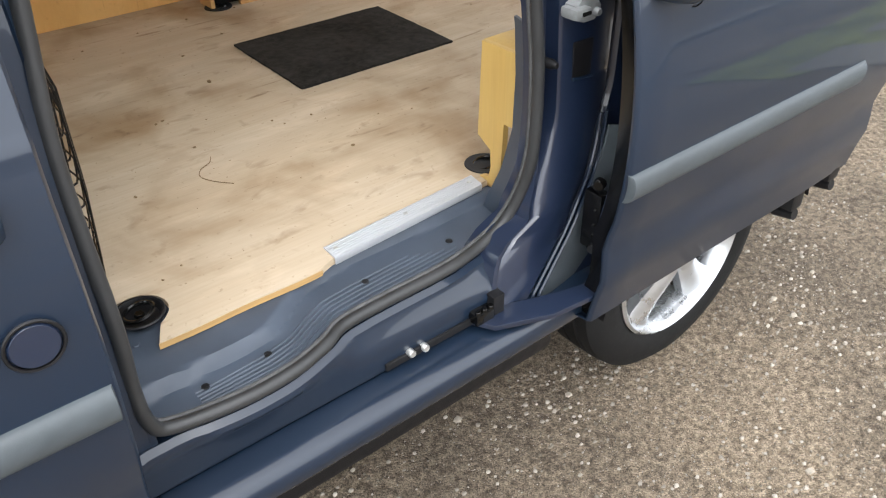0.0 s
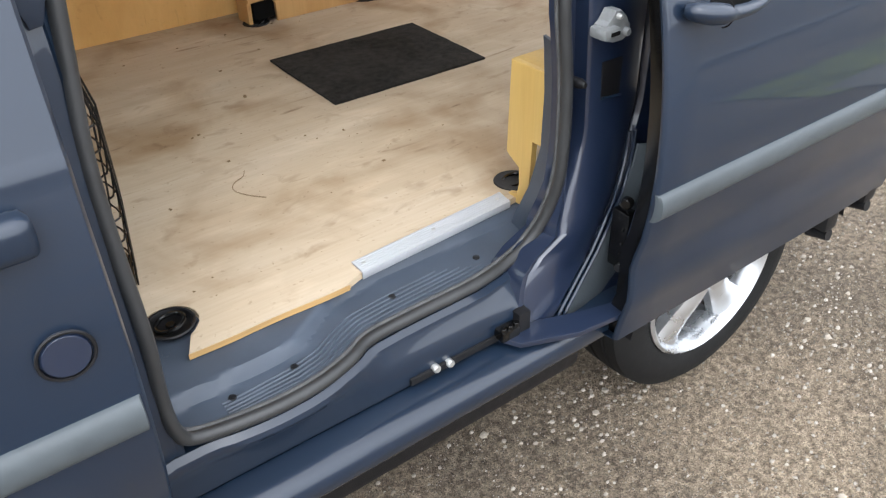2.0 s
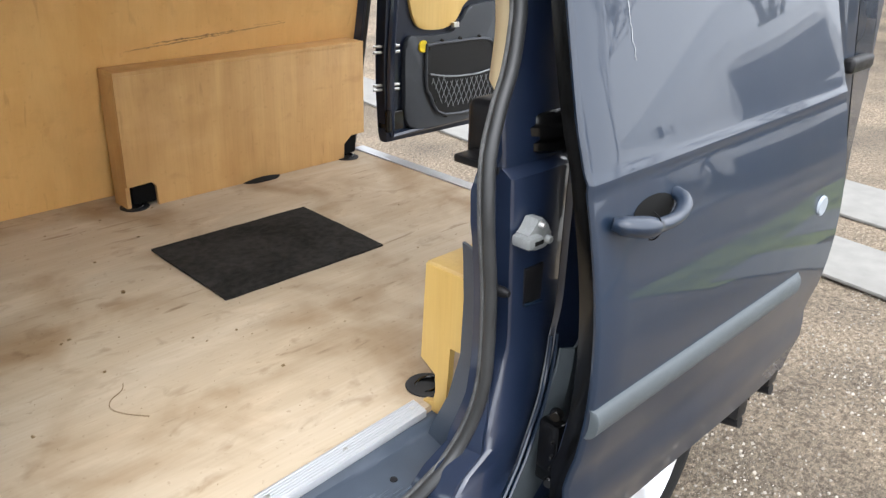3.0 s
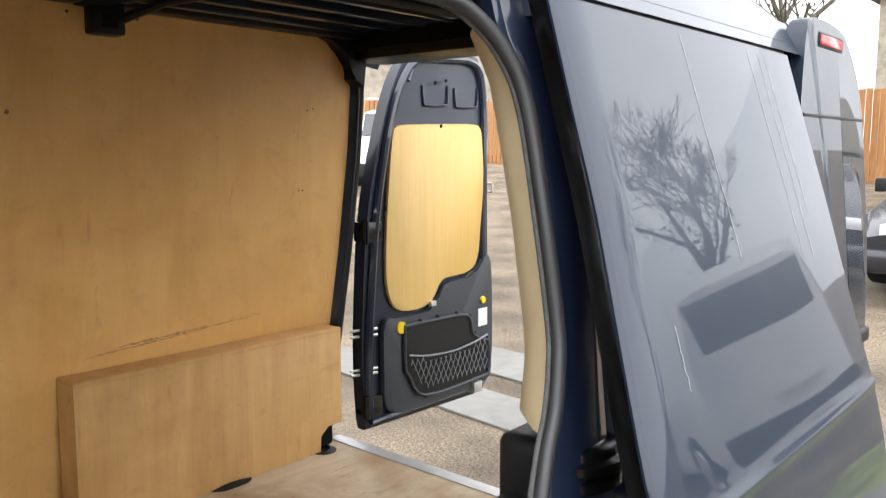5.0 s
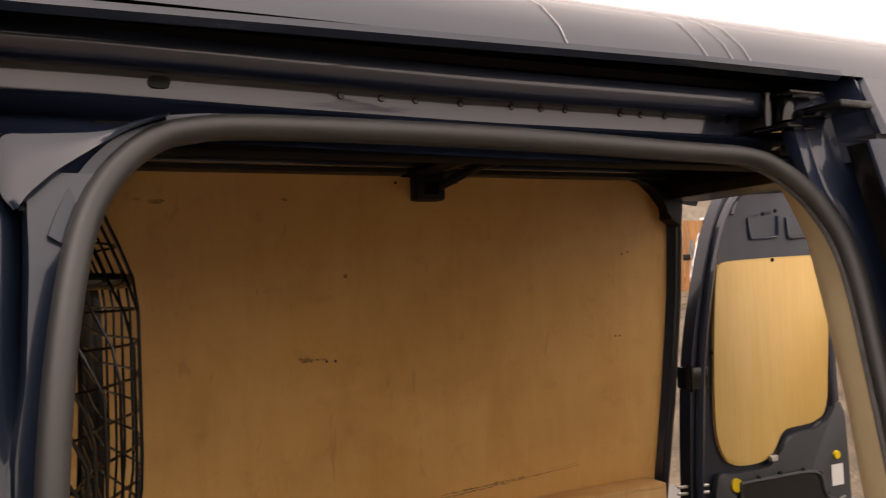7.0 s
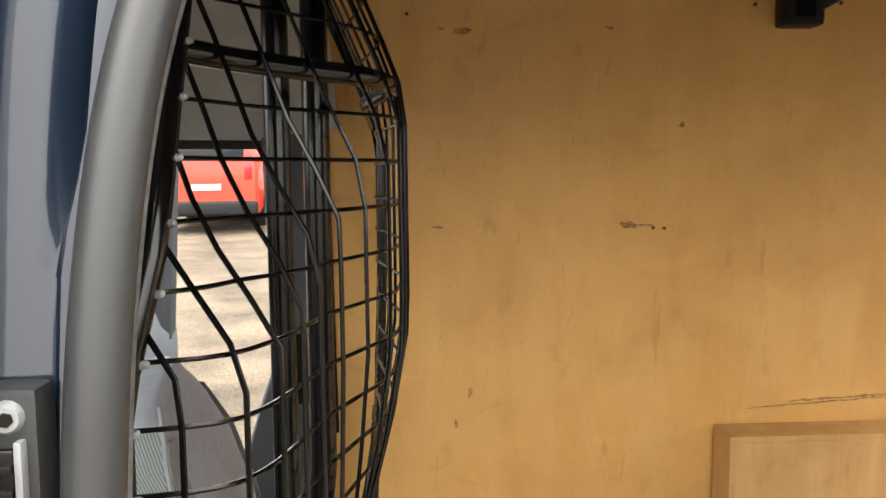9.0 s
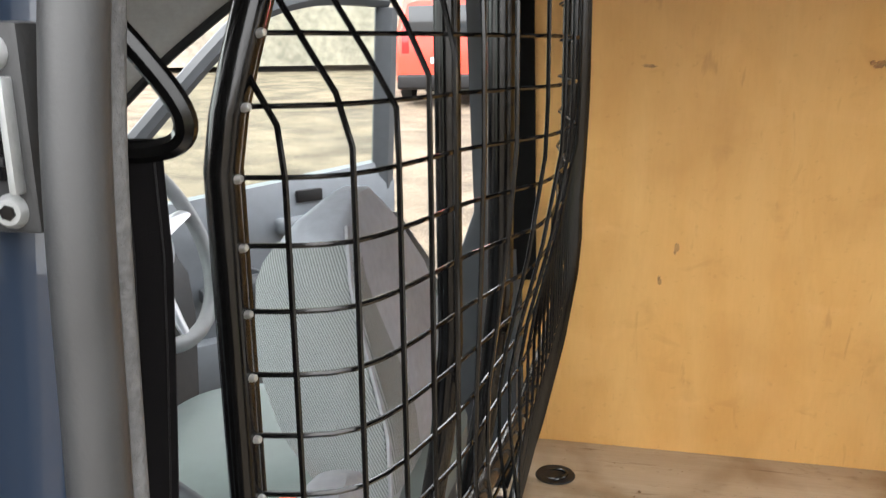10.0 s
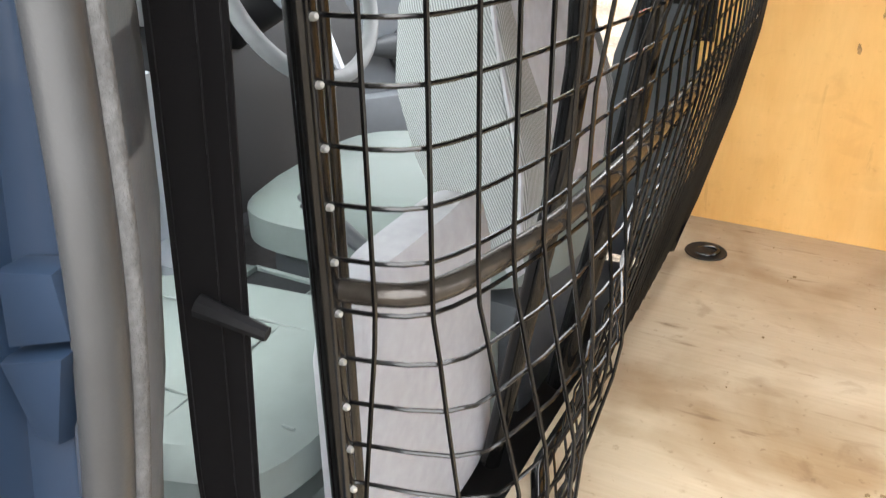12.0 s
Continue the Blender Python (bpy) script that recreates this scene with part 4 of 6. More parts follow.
    for sx in (0.45, 0.62, 0.655, 0.68, 1.12, 1.39, 1.44, 1.475):
        pts = []
        for y, z in ((0.297, 1.787), (0.309, 1.807), (0.331, 1.833), (0.366, 1.856), (0.411, 1.877), (0.44, 1.887)):
            pts.append((sx - 0.12 * (y - 0.297) + rnd.uniform(-0.001, 0.001), y - 0.0009, z + 0.0009))
        part("dust_streak", sheet([[(p[0] - 0.0008, p[1], p[2]), (p[0] + 0.0008, p[1], p[2])] for p in pts]), DUST, r)


build_roof()


# rear quarter, far side and rear frame
def build_shell():
    rows = []
    for z in rng(0.66, 1.735, 30):
        rows.append([(x, body_y(z) if z < 1.65 else 0.262, z) for x in rng(0.885, 1.66, 10)] + [(1.685, body_y(z) + 0.010, z), (1.70, body_y(z) + 0.05, z)])
    part("rear_quarter", sheet(rows), PAINT, van)
    rows = []
    for t in rng(0.15, math.pi - 0.15, 18):
        rows.append([(1.175 + 0.36 * math.cos(t), y, 0.31 + 0.37 * math.sin(t)) for y in (body_y(0.66), 0.2, 0.45)])
    part("arch_liner", sheet(rows), BLACKP, van)
    part("rear_bumper", box((1.60, 0.17, 0.32), (1.72, 1.68, 0.47), 0.03, 3), BLACKP, van)
    # far side skin and cab shell
    rows = [[(x, 1.85 - body_y(z), z) for x in rng(-0.06, 1.70, 10)] for z in rng(0.40, 1.79, 16)]
    part("far_side", sheet(rows, 0.004, (0, 1, 0)), PAINT, van)
    rows = [[(x, y, 1.868 - 0.02 * ((y - 0.885) / 0.5) ** 2) for y in rng(0.42, 1.47, 12)] for x in rng(0.02, 1.72, 6)]
    c = part("ceiling", sheet(rows, 0.004, (0, 0, 1)), BLACKM, van, "bare dark painted roof skin inside")
    for y in rng(0.5, 1.40, 9):
        part("roof_rib", box((0.02, y - 0.012, 1.838), (1.70, y + 0.012, 1.862), 0.005), PAINT_IN, c)
    part("roof_bow", box((0.79, 0.36, 1.828), (0.85, 1.49, 1.848), 0.006), BLACKM, c)
    part("roof_bow", box((1.58, 0.36, 1.80), (1.70, 1.50, 1.85), 0.01), BLACKM, c)
    part("header", box((0.05, 0.362, 1.690), (0.79, 0.40, 1.712), 0.006), BLACKM, c)
    part("header_side", box((0.02, 0.40, 1.72), (1.66, 0.45, 1.86), 0.01), BLACKM, c)
    part("cant_rail", box((0.0, 1.44, 1.832), (1.66, 1.50, 1.866), 0.006), BLACKP, c)
    hook = box((0.812, 1.44, 1.768), (0.888, 1.488, 1.85), 0.010)
    box((0.80, 1.30, 1.838), (0.90, 1.47, 1.862), 0.008, bm=hook)
    tube([(0.87, 1.46, 1.80), (0.93, 1.34, 1.838), (0.98, 1.24, 1.846)], [0.012, 0.010, 0.007], 8, bm=hook)
    part("hook", hook, BLACKP, c, "black moulded hook over the lining")
    part("hook_recess", box((0.832, 1.4385, 1.783), (0.868, 1.441, 1.812), 0.001), BLACKM, c)
    # rear frame on the far side
    def frame_x(z):
        """Front edge of the rear frame at a height."""
        return lerp(z, [0.60, 0.90, 1.20, 1.50, 1.70, 1.75, 1.80], [1.622, 1.628, 1.640, 1.642, 1.632, 1.622, 1.60])
    rows = []
    for z in rng(0.60, 1.80, 22):
        yw = 1.62 - 0.146 * (z - 0.974)
        e = frame_x(z)
        rows.append([(e - 0.01, yw + 0.01, z), (e, yw - 0.012, z), (e + 0.008, yw - 0.022, z), (e + 0.020, yw - 0.020, z), (e + 0.030, yw - 0.004, z), (e + 0.034, yw + 0.06, z)])
    dp = part("rear_pillar", sheet(rows), PAINT_IN, van, "dark rear pillar with its seal")
    part("pillar_seal", tube([(frame_x(z) + 0.027, 1.602 - 0.146 * (z - 0.974), z) for z in rng(0.6, 1.8, 20)], 0.0085, 8), RUBBER, dp)
    part("pillar_lip", tube([(frame_x(z) + 0.012, 1.595 - 0.146 * (z - 0.974), z) for z in rng(0.6, 1.8, 20)], 0.003, 6), PAINT_IN, dp)
    part("rear_header", box((1.60, 0.34, 1.775), (1.76, 1.50, 1.83), 0.012), BLACKP, van)
    gus = [(1.45, 1.852)] + [(1.45 + 0.15 * math.sin(t), 1.722 + 0.113 * math.cos(t)) for t in rng(0.25, 1.571, 9)] + [(1.64, 1.70), (1.66, 1.852)]
    part("corner_gusset", slab(gus, 1, 1.462, 1.53, 0.006), BLACKP, van)
    part("rear_threshold", box((1.60, 0.30, 0.585), (1.645, 1.60, 0.604), 0.003), ALU, van, "aluminium rear threshold")
    # near inner lining edge and wheel-arch plastic
    rows = []
    for z in rng(1.165, 1.672, 24):
        yc = lerp(z, [1.12, 1.17, 1.23, 1.264, 1.428, 1.533, 1.61, 1.674], [0.320, 0.311, 0.305, 0.305, 0.330, 0.352, 0.370, 0.404])
        g = seal_at_z(z, True)
        g = Vector((max(g.x, 0.74), g.y, 0))
        rows.append([(g.x + 0.012, g.y + 0.006, z), (g.x + 0.002 + 0.3 * (0.826 - g.x), g.y + 0.006 + 0.34 * (yc - g.y), z), (g.x + 0.68 * (0.828 - g.x), g.y + 0.72 * (yc - g.y), z), (0.824, yc - 0.006, z), (0.832, yc, z), (0.845, yc + 0.003, z), (1.6, yc + 0.003, z)])
    part("side_lining", sheet(rows, 0.004, (0, -1, 0)), CREAM, van, "cream padded edge of the side lining")
    part("arch_cover", box((0.790, 0.244, 1.030), (0.89, 0.322, 1.140), 0.022, 4), BLACKP, van, "black plastic corner cover")
    part("arch_side", box((0.78, 0.215, 0.60), (1.6, 0.247, 1.10), 0.01), PAINT_IN, van)


CREAM = mat("cream_lining", (0.58, 0.47, 0.29), 0.6, 0, 0, 0.15, 12)
build_shell()


def build_wheel(cx, cy, out):
    w = thing("wheel", "silver five-spoke alloy wheel with a black tyre", "wheel")
    w.parent = van
    c = Vector((cx, cy, 0.305))
    ax, s, u = Vector((0, out, 0)), Vector((1, 0, 0)), Vector((0, 0, 1))
    bm = bmesh.new()
    lathe([(0.19, -0.19), (0.27, -0.19), (0.298, -0.17), (0.303, -0.145), (0.299, -0.143), (0.299, -0.136), (0.304, -0.134), (0.304, -0.10), (0.299, -0.098), (0.299, -0.091), (0.304, -0.089), (0.303, -0.055), (0.298, -0.053), (0.298, -0.047), (0.302, -0.045), (0.298, -0.02), (0.275, -0.002), (0.24, 0.004), (0.212, -0.002), (0.200, -0.012), (0.19, -0.03)], c, ax, s, u, 64, bm)
    part("tyre", bm, TYRE, w, "worn black tyre")
    bm = bmesh.new()
    lathe([(0.203, -0.012), (0.205, -0.002), (0.198, 0.003), (0.188, -0.006), (0.180, -0.05), (0.178, -0.15)], c, ax, s, u, 64, bm)
    for k in range(5):
        a = k * 6.283 / 5 + 0.35
        e = s * math.cos(a) + u * math.sin(a)
        n2 = -s * math.sin(a) + u * math.cos(a)
        rows = []
        for rad, wd, d in ((0.03, 0.024, 0.0), (0.07, 0.030, -0.004), (0.12, 0.034, -0.012), (0.165, 0.042, -0.016), (0.192, 0.052, -0.012)):
            front = [c + e * rad + n2 * (wd * q) + ax * (d - 0.012 * q * q) for q in (-1, -0.7, -0.25, 0.25, 0.7, 1)]
            back = [p - ax * 0.025 for p in front[::-1]]
            rows.append([bm.verts.new(p) for p in front + back])
        for r0, r1 in zip(rows, rows[1:]):
            for k2 in range(12):
                bm.faces.new((r0[k2], r0[(k2 + 1) % 12], r1[(k2 + 1) % 12], r1[k2]))
    part("rim", bm, ALLOY, w, "silver five-spoke alloy rim")
    part("hub_cap", disc(c + ax * 0.004, ax, 0.034, 0.012, 28, 0.004), ALLOY, w)
    part("brake_disc", disc(c - ax * 0.07, ax, 0.15, 0.02, 32), BLACKP, w)


for wx, wy0, out in ((1.185, 0.155, -1), (-1.55, 0.155, -1), (1.185, 1.675, 1), (-1.55, 1.675, 1)):
    build_wheel(wx, wy0, out)


def build_front():
    """Wings, front bumper, lamps and screen pillars, which close the van ahead of the doors."""
    for near in (True, False):
        def side(z):
            return body_y(z) - 0.03 if near else 1.83 - body_y(z) + 0.03
        rows = []
        for x in rng(-2.42, -1.06, 34):
            d = abs(x + 1.55)
            zl = 0.31 + math.sqrt(0.37 ** 2 - d * d) if d < 0.37 else 0.34
            zt = lerp(x, [-2.42, -2.25, -1.9, -1.5, -1.06], [0.66, 0.86, 0.98, 1.06, 1.09])
            inw = (0.12 * max(0.0, (-2.15 - x) / 0.27) ** 2) * (1 if near else -1)
            rows.append([(x, side(z) + inw, z) for z in rng(min(zl, zt - 0.03), zt, 12)])
        wing = part("front_wing", sheet(rows), PAINT, van)
        part("wheel_liner", sheet([[(-1.55 + 0.37 * math.cos(t), (y if near else 1.83 - y), 0.31 + 0.37 * math.sin(t)) for y in (0.10, 0.25, 0.45)] for t in rng(0.05, math.pi - 0.05, 16)]), BLACKM, van)
        part("screen_pillar", tube([(-1.56, 0.22 if near else 1.61, 1.06), (-1.25, 0.27 if near else 1.56, 1.42), (-0.98, 0.32 if near else 1.51, 1.73)], 0.03, 8), PAINT, van)
        y0 = 0.16 if near else 1.45
        part("headlamp", box((-2.46, y0, 0.66), (-2.34, y0 + 0.22, 0.84), 0.03, 3), CHROME, van, "clear headlamp")
    part("front_bumper", box((-2.52, 0.12, 0.24), (-2.34, 1.71, 0.60), 0.05, 3), PAINT, van)
    g = part("grille", box((-2.47, 0.45, 0.64), (-2.40, 1.38, 0.84), 0.02, 2), BLACKP, van)
    for k in range(4):
        part("grille_bar", box((-2.48, 0.47, 0.665 + 0.045 * k), (-2.465, 1.36, 0.68 + 0.045 * k), 0.004), CHROME, g)
    part("front_underbody", box((-2.3, 0.45, 0.24), (-1.0, 1.38, 0.45), 0.02), BLACKM, van)


build_front()


# ---- load space ----
def build_load_space():
    # floor sheet with round cut-outs at the tie-down cups
    def cut(cx, cy, r, a0, a1, n=10):
        return [(cx + r * math.cos(radians(a0 + (a1 - a0) * i / n)), cy + r * math.sin(radians(a0 + (a1 - a0) * i / n))) for i in range(n + 1)]
    out = [(0.069, 0.283)] + [(x, 0.283 + 0.0012 * math.sin(37 * x)) for x in rng(0.1, 0.34, 7)] + [(0.372, 0.298), (0.735, 0.322), (0.735, 0.345), (1.60, 0.345), (1.60, 1.60), (1.66, 1.60), (1.66, 1.68), (-0.05, 1.684), (-0.05, 0.48)]
    out += [(-0.012, 0.42), (0.02, 0.40)] + cut(0.073, 0.368, 0.046, 170, -70, 12)
    f = obj("plywood_floor", slab(out, 2, 0.588, FLOOR, 0.0015), [PLYF], True)
    tagged(f, "pale scuffed plywood floor sheet with stains and scratches", "floor", kind="structure")
    # layered raw edge beside the step
    bm = sheet([[(x, 0.2818 + 0.0012 * math.sin(37 * x), 0.5885 + 0.0105 * k / 3) for x in rng(0.068, 0.345, 12)] for k in range(4)])
    e = part("cut_edge", bm, PLY_EDGE, f)
    # threshold strip
    st = thing("threshold_strip", "ribbed aluminium threshold strip on the plywood edge", "trim")
    def along(x, k):
        """Across the strip: k from 0 at the step to 1 on the floor side."""
        return 0.2965 + 0.064 * (x - 0.378) + 0.036 * k
    xa, xb = 0.377, 0.716
    part("strip", slab([(xa, along(xa, 0)), (xb, along(xb, 0)), (xb + 0.006, along(xb, 1)), (xa + 0.001, along(xa, 1))], 2, 0.5985, 0.6025, 0.0008), ALU, st)
    for k in range(6):
        q = 0.10 + 0.155 * k
        part("rib", tube([(xa + 0.001, along(xa, q), 0.6024), (xb + 0.001, along(xb, q), 0.6024)], 0.0013, 6), ALU, st)
    part("nose", slab([(xa, along(xa, 0) - 0.003), (xb, along(xb, 0) - 0.003), (xb, along(xb, 0)), (xa, along(xa, 0))], 2, 0.588, 0.6025, 0.0008), ALU, st)
    for x in (0.392, 0.545, 0.70):
        part("screw", disc((x, along(x, 0.5), 0.6040), (0, 0, 1), 0.0042, 0.002, 12, 0.0005), STEEL, st)
    # far wall lining
    def wy(z):
        return 1.62 - 0.146 * (z - 0.974)
    zs = rng(0.60, 1.836, 30)
    rows = []
    for z in zs:
        e = 1.65 - lerp(z, [0.98, 1.60, 1.70, 1.75, 1.80, 1.836], [0.0, 0.01, 0.02, 0.05, 0.10, 0.15])
        rows.append([(x, wy(z) + 0.002 * math.sin(3 * x), z) for x in rng(-0.05, e, 24)])
    w = obj("wall_lining", sheet(rows, 0.006, (0, 1, 0)), PLYW)
    tagged(w, "honey-coloured plywood wall lining with knots and scuffs", "wall", kind="structure")
    for x, z in ((0.781, 1.816), (0.945, 1.818), (0.13, 1.80), (1.47, 1.63), (1.49, 1.635), (1.46, 1.40), (1.475, 1.40), (0.612, 1.396), (0.634, 1.395)):
        part("screw", disc((x, wy(z) - 0.001, z), (0, -1, 0), 0.0035, 0.002, 10), RUST, w)
    rnd = random.Random(11)

    def mark(x, z, lx, lz, n, material, name):
        """Short scuffs and knots as thin flakes on the lining."""
        for i in range(n):
            px, pz = x + rnd.uniform(-lx, lx), z + rnd.uniform(-lz, lz)
            a = rnd.uniform(0.3, 1) * lx * 0.5 + 0.002
            pts = [(px + a * math.cos(t) * rnd.uniform(0.7, 1.2), pz + (lz * 0.35 + 0.0012) * math.sin(t) * rnd.uniform(0.6, 1.2)) for t in (6.283 * k / 9 for k in range(9))]
            part(name, slab([(u, v) for u, v in pts], 1, wy(pz) - 0.0016, wy(pz) + 0.001), material, w)
    mark(0.565, 1.405, 0.016, 0.007, 4, KNOT, "knot")
    mark(0.583, 1.403, 0.03, 0.003, 3, SCUFF, "scuff")
    mark(0.653, 1.592, 0.006, 0.006, 2, KNOT, "knot")
    mark(0.25, 1.055, 0.003, 0.018, 3, SCUFF, "scuff")
    mark(0.19, 1.404, 0.028, 0.002, 2, SCUFF, "scuff")
    mark(0.22, 1.77, 0.03, 0.006, 4, SCUFF, "scuff")
    mark(0.50, 1.775, 0.02, 0.002, 2, SCUFF, "scuff")
    mark(0.22, 0.99, 0.004, 0.02, 2, SCUFF, "scuff")
    # long rubbed streak above the wheel arch box
    for x0, x1, z0, z1, wd in ((0.84, 1.18, 1.008, 1.030, 0.0022), (0.92, 1.32, 1.022, 1.040, 0.0036), (1.15, 1.52, 1.030, 1.056, 0.0028), (1.24, 1.42, 1.045, 1.052, 0.0018)):
        rows = []
        for t in rng(0, 1, 46):
            x, z = x0 + (x1 - x0) * t, z0 + (z1 - z0) * t + rnd.uniform(-0.0012, 0.0012)
            hw = wd * (0.15 + rnd.random()) * math.sin(math.pi * min(max(t, 0.02), 0.98)) ** 0.5
            rows.append([(x, wy(z) - 0.0012, z - hw), (x, wy(z) - 0.0016, z), (x, wy(z) - 0.0012, z + hw)])
        part("scuff", sheet(rows, 0.002, (0, 1, 0)), SCUFF, w)

    # boxed-in wheel arches
    def arch_box(x0, x1, y0, y1, zt, notch, group, far=True):
        b = thing("wheel_arch_box", "plywood box over the wheel arch standing on the floor" if far else "small yellow plywood box over the wheel arch beside the step", "box", group=group)
        if far:
            o = [(x0 + notch, FLOOR), (x1 - notch, FLOOR), (x1 - notch, FLOOR + 0.05), (x1 - notch + 0.03, FLOOR + 0.075), (x1, FLOOR + 0.075), (x1, zt - 0.012), (x0, zt - 0.012), (x0, FLOOR + 0.065), (x0 + notch - 0.012, FLOOR + 0.07), (x0 + notch, FLOOR + 0.055)]
            part("front_board", slab(o, 1, y0, y0 + 0.012, 0.001), PLYB, b)
            part("end_board", slab([(y0 + 0.0125, FLOOR), (y1, FLOOR), (y1, zt - 0.012), (y0 + 0.0125, zt - 0.012)], 0, x0, x0 + 0.012, 0.001), PLYB, b)
            part("top_board", box((x0, y0 - 0.0005, zt - 0.0118), (x1, y1 - 0.001, zt), 0.001), PLYB, b)
        else:
            o = [(0.288, FLOOR - 0.012), (0.345, FLOOR - 0.010), (0.344, FLOOR + 0.002), (0.318, FLOOR + 0.008), (0.312, 0.632), (0.314, 0.668), (0.352, 0.686), (0.344, zt + 0.002), (0.232, zt + 0.004), (0.237, 0.732), (0.284, 0.734)]
            part("end_board", slab(o, 0, x0, x0 + 0.012, 0.002), PLYY, b)
            part("top_board", box((x0 + 0.012, 0.25, zt - 0.013), (x1, 0.352, zt), 0.002), PLYY, b)
            part("side_board", box((x0 + 0.10, 0.331, FLOOR), (x1, 0.343, zt - 0.013), 0.001), PLYY, b)
        return b
    arch_box(0.765, 1.592, 1.53, 1.618, 0.975, 0.085, "wheel arch boxes")
    arch_box(0.735, 1.59, 0.25, 0.343, 0.866, 0.05, "wheel arch boxes", False)

    # black block added inside the box to stand for its shaded cavity
    part("arch_void_block", box((0.782, 1.546, 0.602), (1.575, 1.617, 0.955), 0.02), BLACKM, van, "matt black block that puts shade inside the wheel arch box")
    # rubber-backed mat
    c = [(0.683, 1.249), (0.679, 0.902), (1.127, 0.900), (1.134, 1.244)]
    o = []
    for i in range(4):
        a, b = Vector(c[i]), Vector(c[(i + 1) % 4])
        for t in rng(0, 0.95, 20):
            p = a.lerp(b, t)
            o.append((p.x + rnd.uniform(-0.0012, 0.0012), p.y + rnd.uniform(-0.0012, 0.0012)))
    m = obj("floor_mat", slab(o, 2, FLOOR, FLOOR + 0.006, 0.0015), MATB)
    tagged(m, "worn black felt mat lying on the plywood floor", "mat")

    # tie-down cups
    cups = []
    for i, (x, y) in enumerate(((0.073, 0.368), (0.79, 1.553), (1.522, 1.537), (0.035, 1.52), (0.772, 0.372))):
        t = thing("tie_down_cup", "black tie-down ring in a round floor cup", "tie-down", group="tie-down cups")
        q = bmesh.new()
        dip = -0.010 if i == 0 else 0.0012
        lathe([(0.040, 0.0), (0.0385, 0.002), (0.035, 0.0015), (0.030, dip), (0.0, dip)], Vector((x, y, FLOOR + 0.001)), Vector((0, 0, 1)), Vector((1, 0, 0)), Vector((0, 1, 0)), 28, q)
        part("cup", q, BLACKP, t)
        part("ring", tube([(x + 0.023 * math.cos(k), y + 0.020 * math.sin(k), FLOOR + 0.002 + 0.004 * math.cos(k)) for k in (6.283 * j / 20 for j in range(20))], 0.0035, 8, True), BLACKG, t)
        part("bolt", disc((x, y, FLOOR - 0.003), (0, 0, 1), 0.008, 0.006, 6, 0.001), STEEL if i in (1, 3) else BLACKG, t)
    # a curl of twine and crumbs of dirt
    tw = curve_through([(0.373, 0.743, FLOOR + 0.002), (0.361, 0.723, FLOOR + 0.002), (0.334, 0.706, FLOOR + 0.003), (0.323, 0.682, FLOOR + 0.002), (0.336, 0.650, FLOOR + 0.002), (0.361, 0.619, FLOOR + 0.002)], 5)
    tagged(obj("twine", tube(tw, 0.0008, 5), TWINE), "short curl of brown twine on the floor", "twine")
    dirt = bmesh.new()
    for i in range(150):
        x, y = rnd.uniform(0.1, 1.55), rnd.uniform(0.36, 1.6)
        s = 0.0006 + 0.0018 * rnd.random() ** 5
        box((x - s, y - s * rnd.uniform(0.5, 1.5), FLOOR), (x + s * rnd.uniform(0.5, 2), y + s, FLOOR + s * 0.8), 0, bm=dirt)
    for x, y, s in ((0.535, 1.081, 0.006), (0.70, 1.35, 0.003), (0.347, 0.954, 0.003), (0.199, 0.694, 0.003), (0.56, 0.778, 0.002), (0.135, 0.422, 0.002)):
        for k in range(4):
            a, b = x + rnd.uniform(-s, s), y + rnd.uniform(-s, s)
            box((a - s * 0.5, b - s * 0.4, FLOOR), (a + s * 0.5, b + s * 0.4, FLOOR + s * 0.7), s * 0.12, 1, bm=dirt)
    tagged(obj("dirt_crumbs", dirt, TWINE), "dry crumbs of dirt and splinters on the floor", "dirt", kind="stuff")


RUST = mat("rusty_screw", (0.10, 0.05, 0.025), 0.7, 0.3)
KNOT = mat("dark_knot", (0.30, 0.15, 0.05), 0.6, 0, 0, 0.5, 200)
SCUFF = mat("brown_scuff", (0.42, 0.24, 0.085), 0.65, 0, 0, 0.5, 150)
build_load_space()


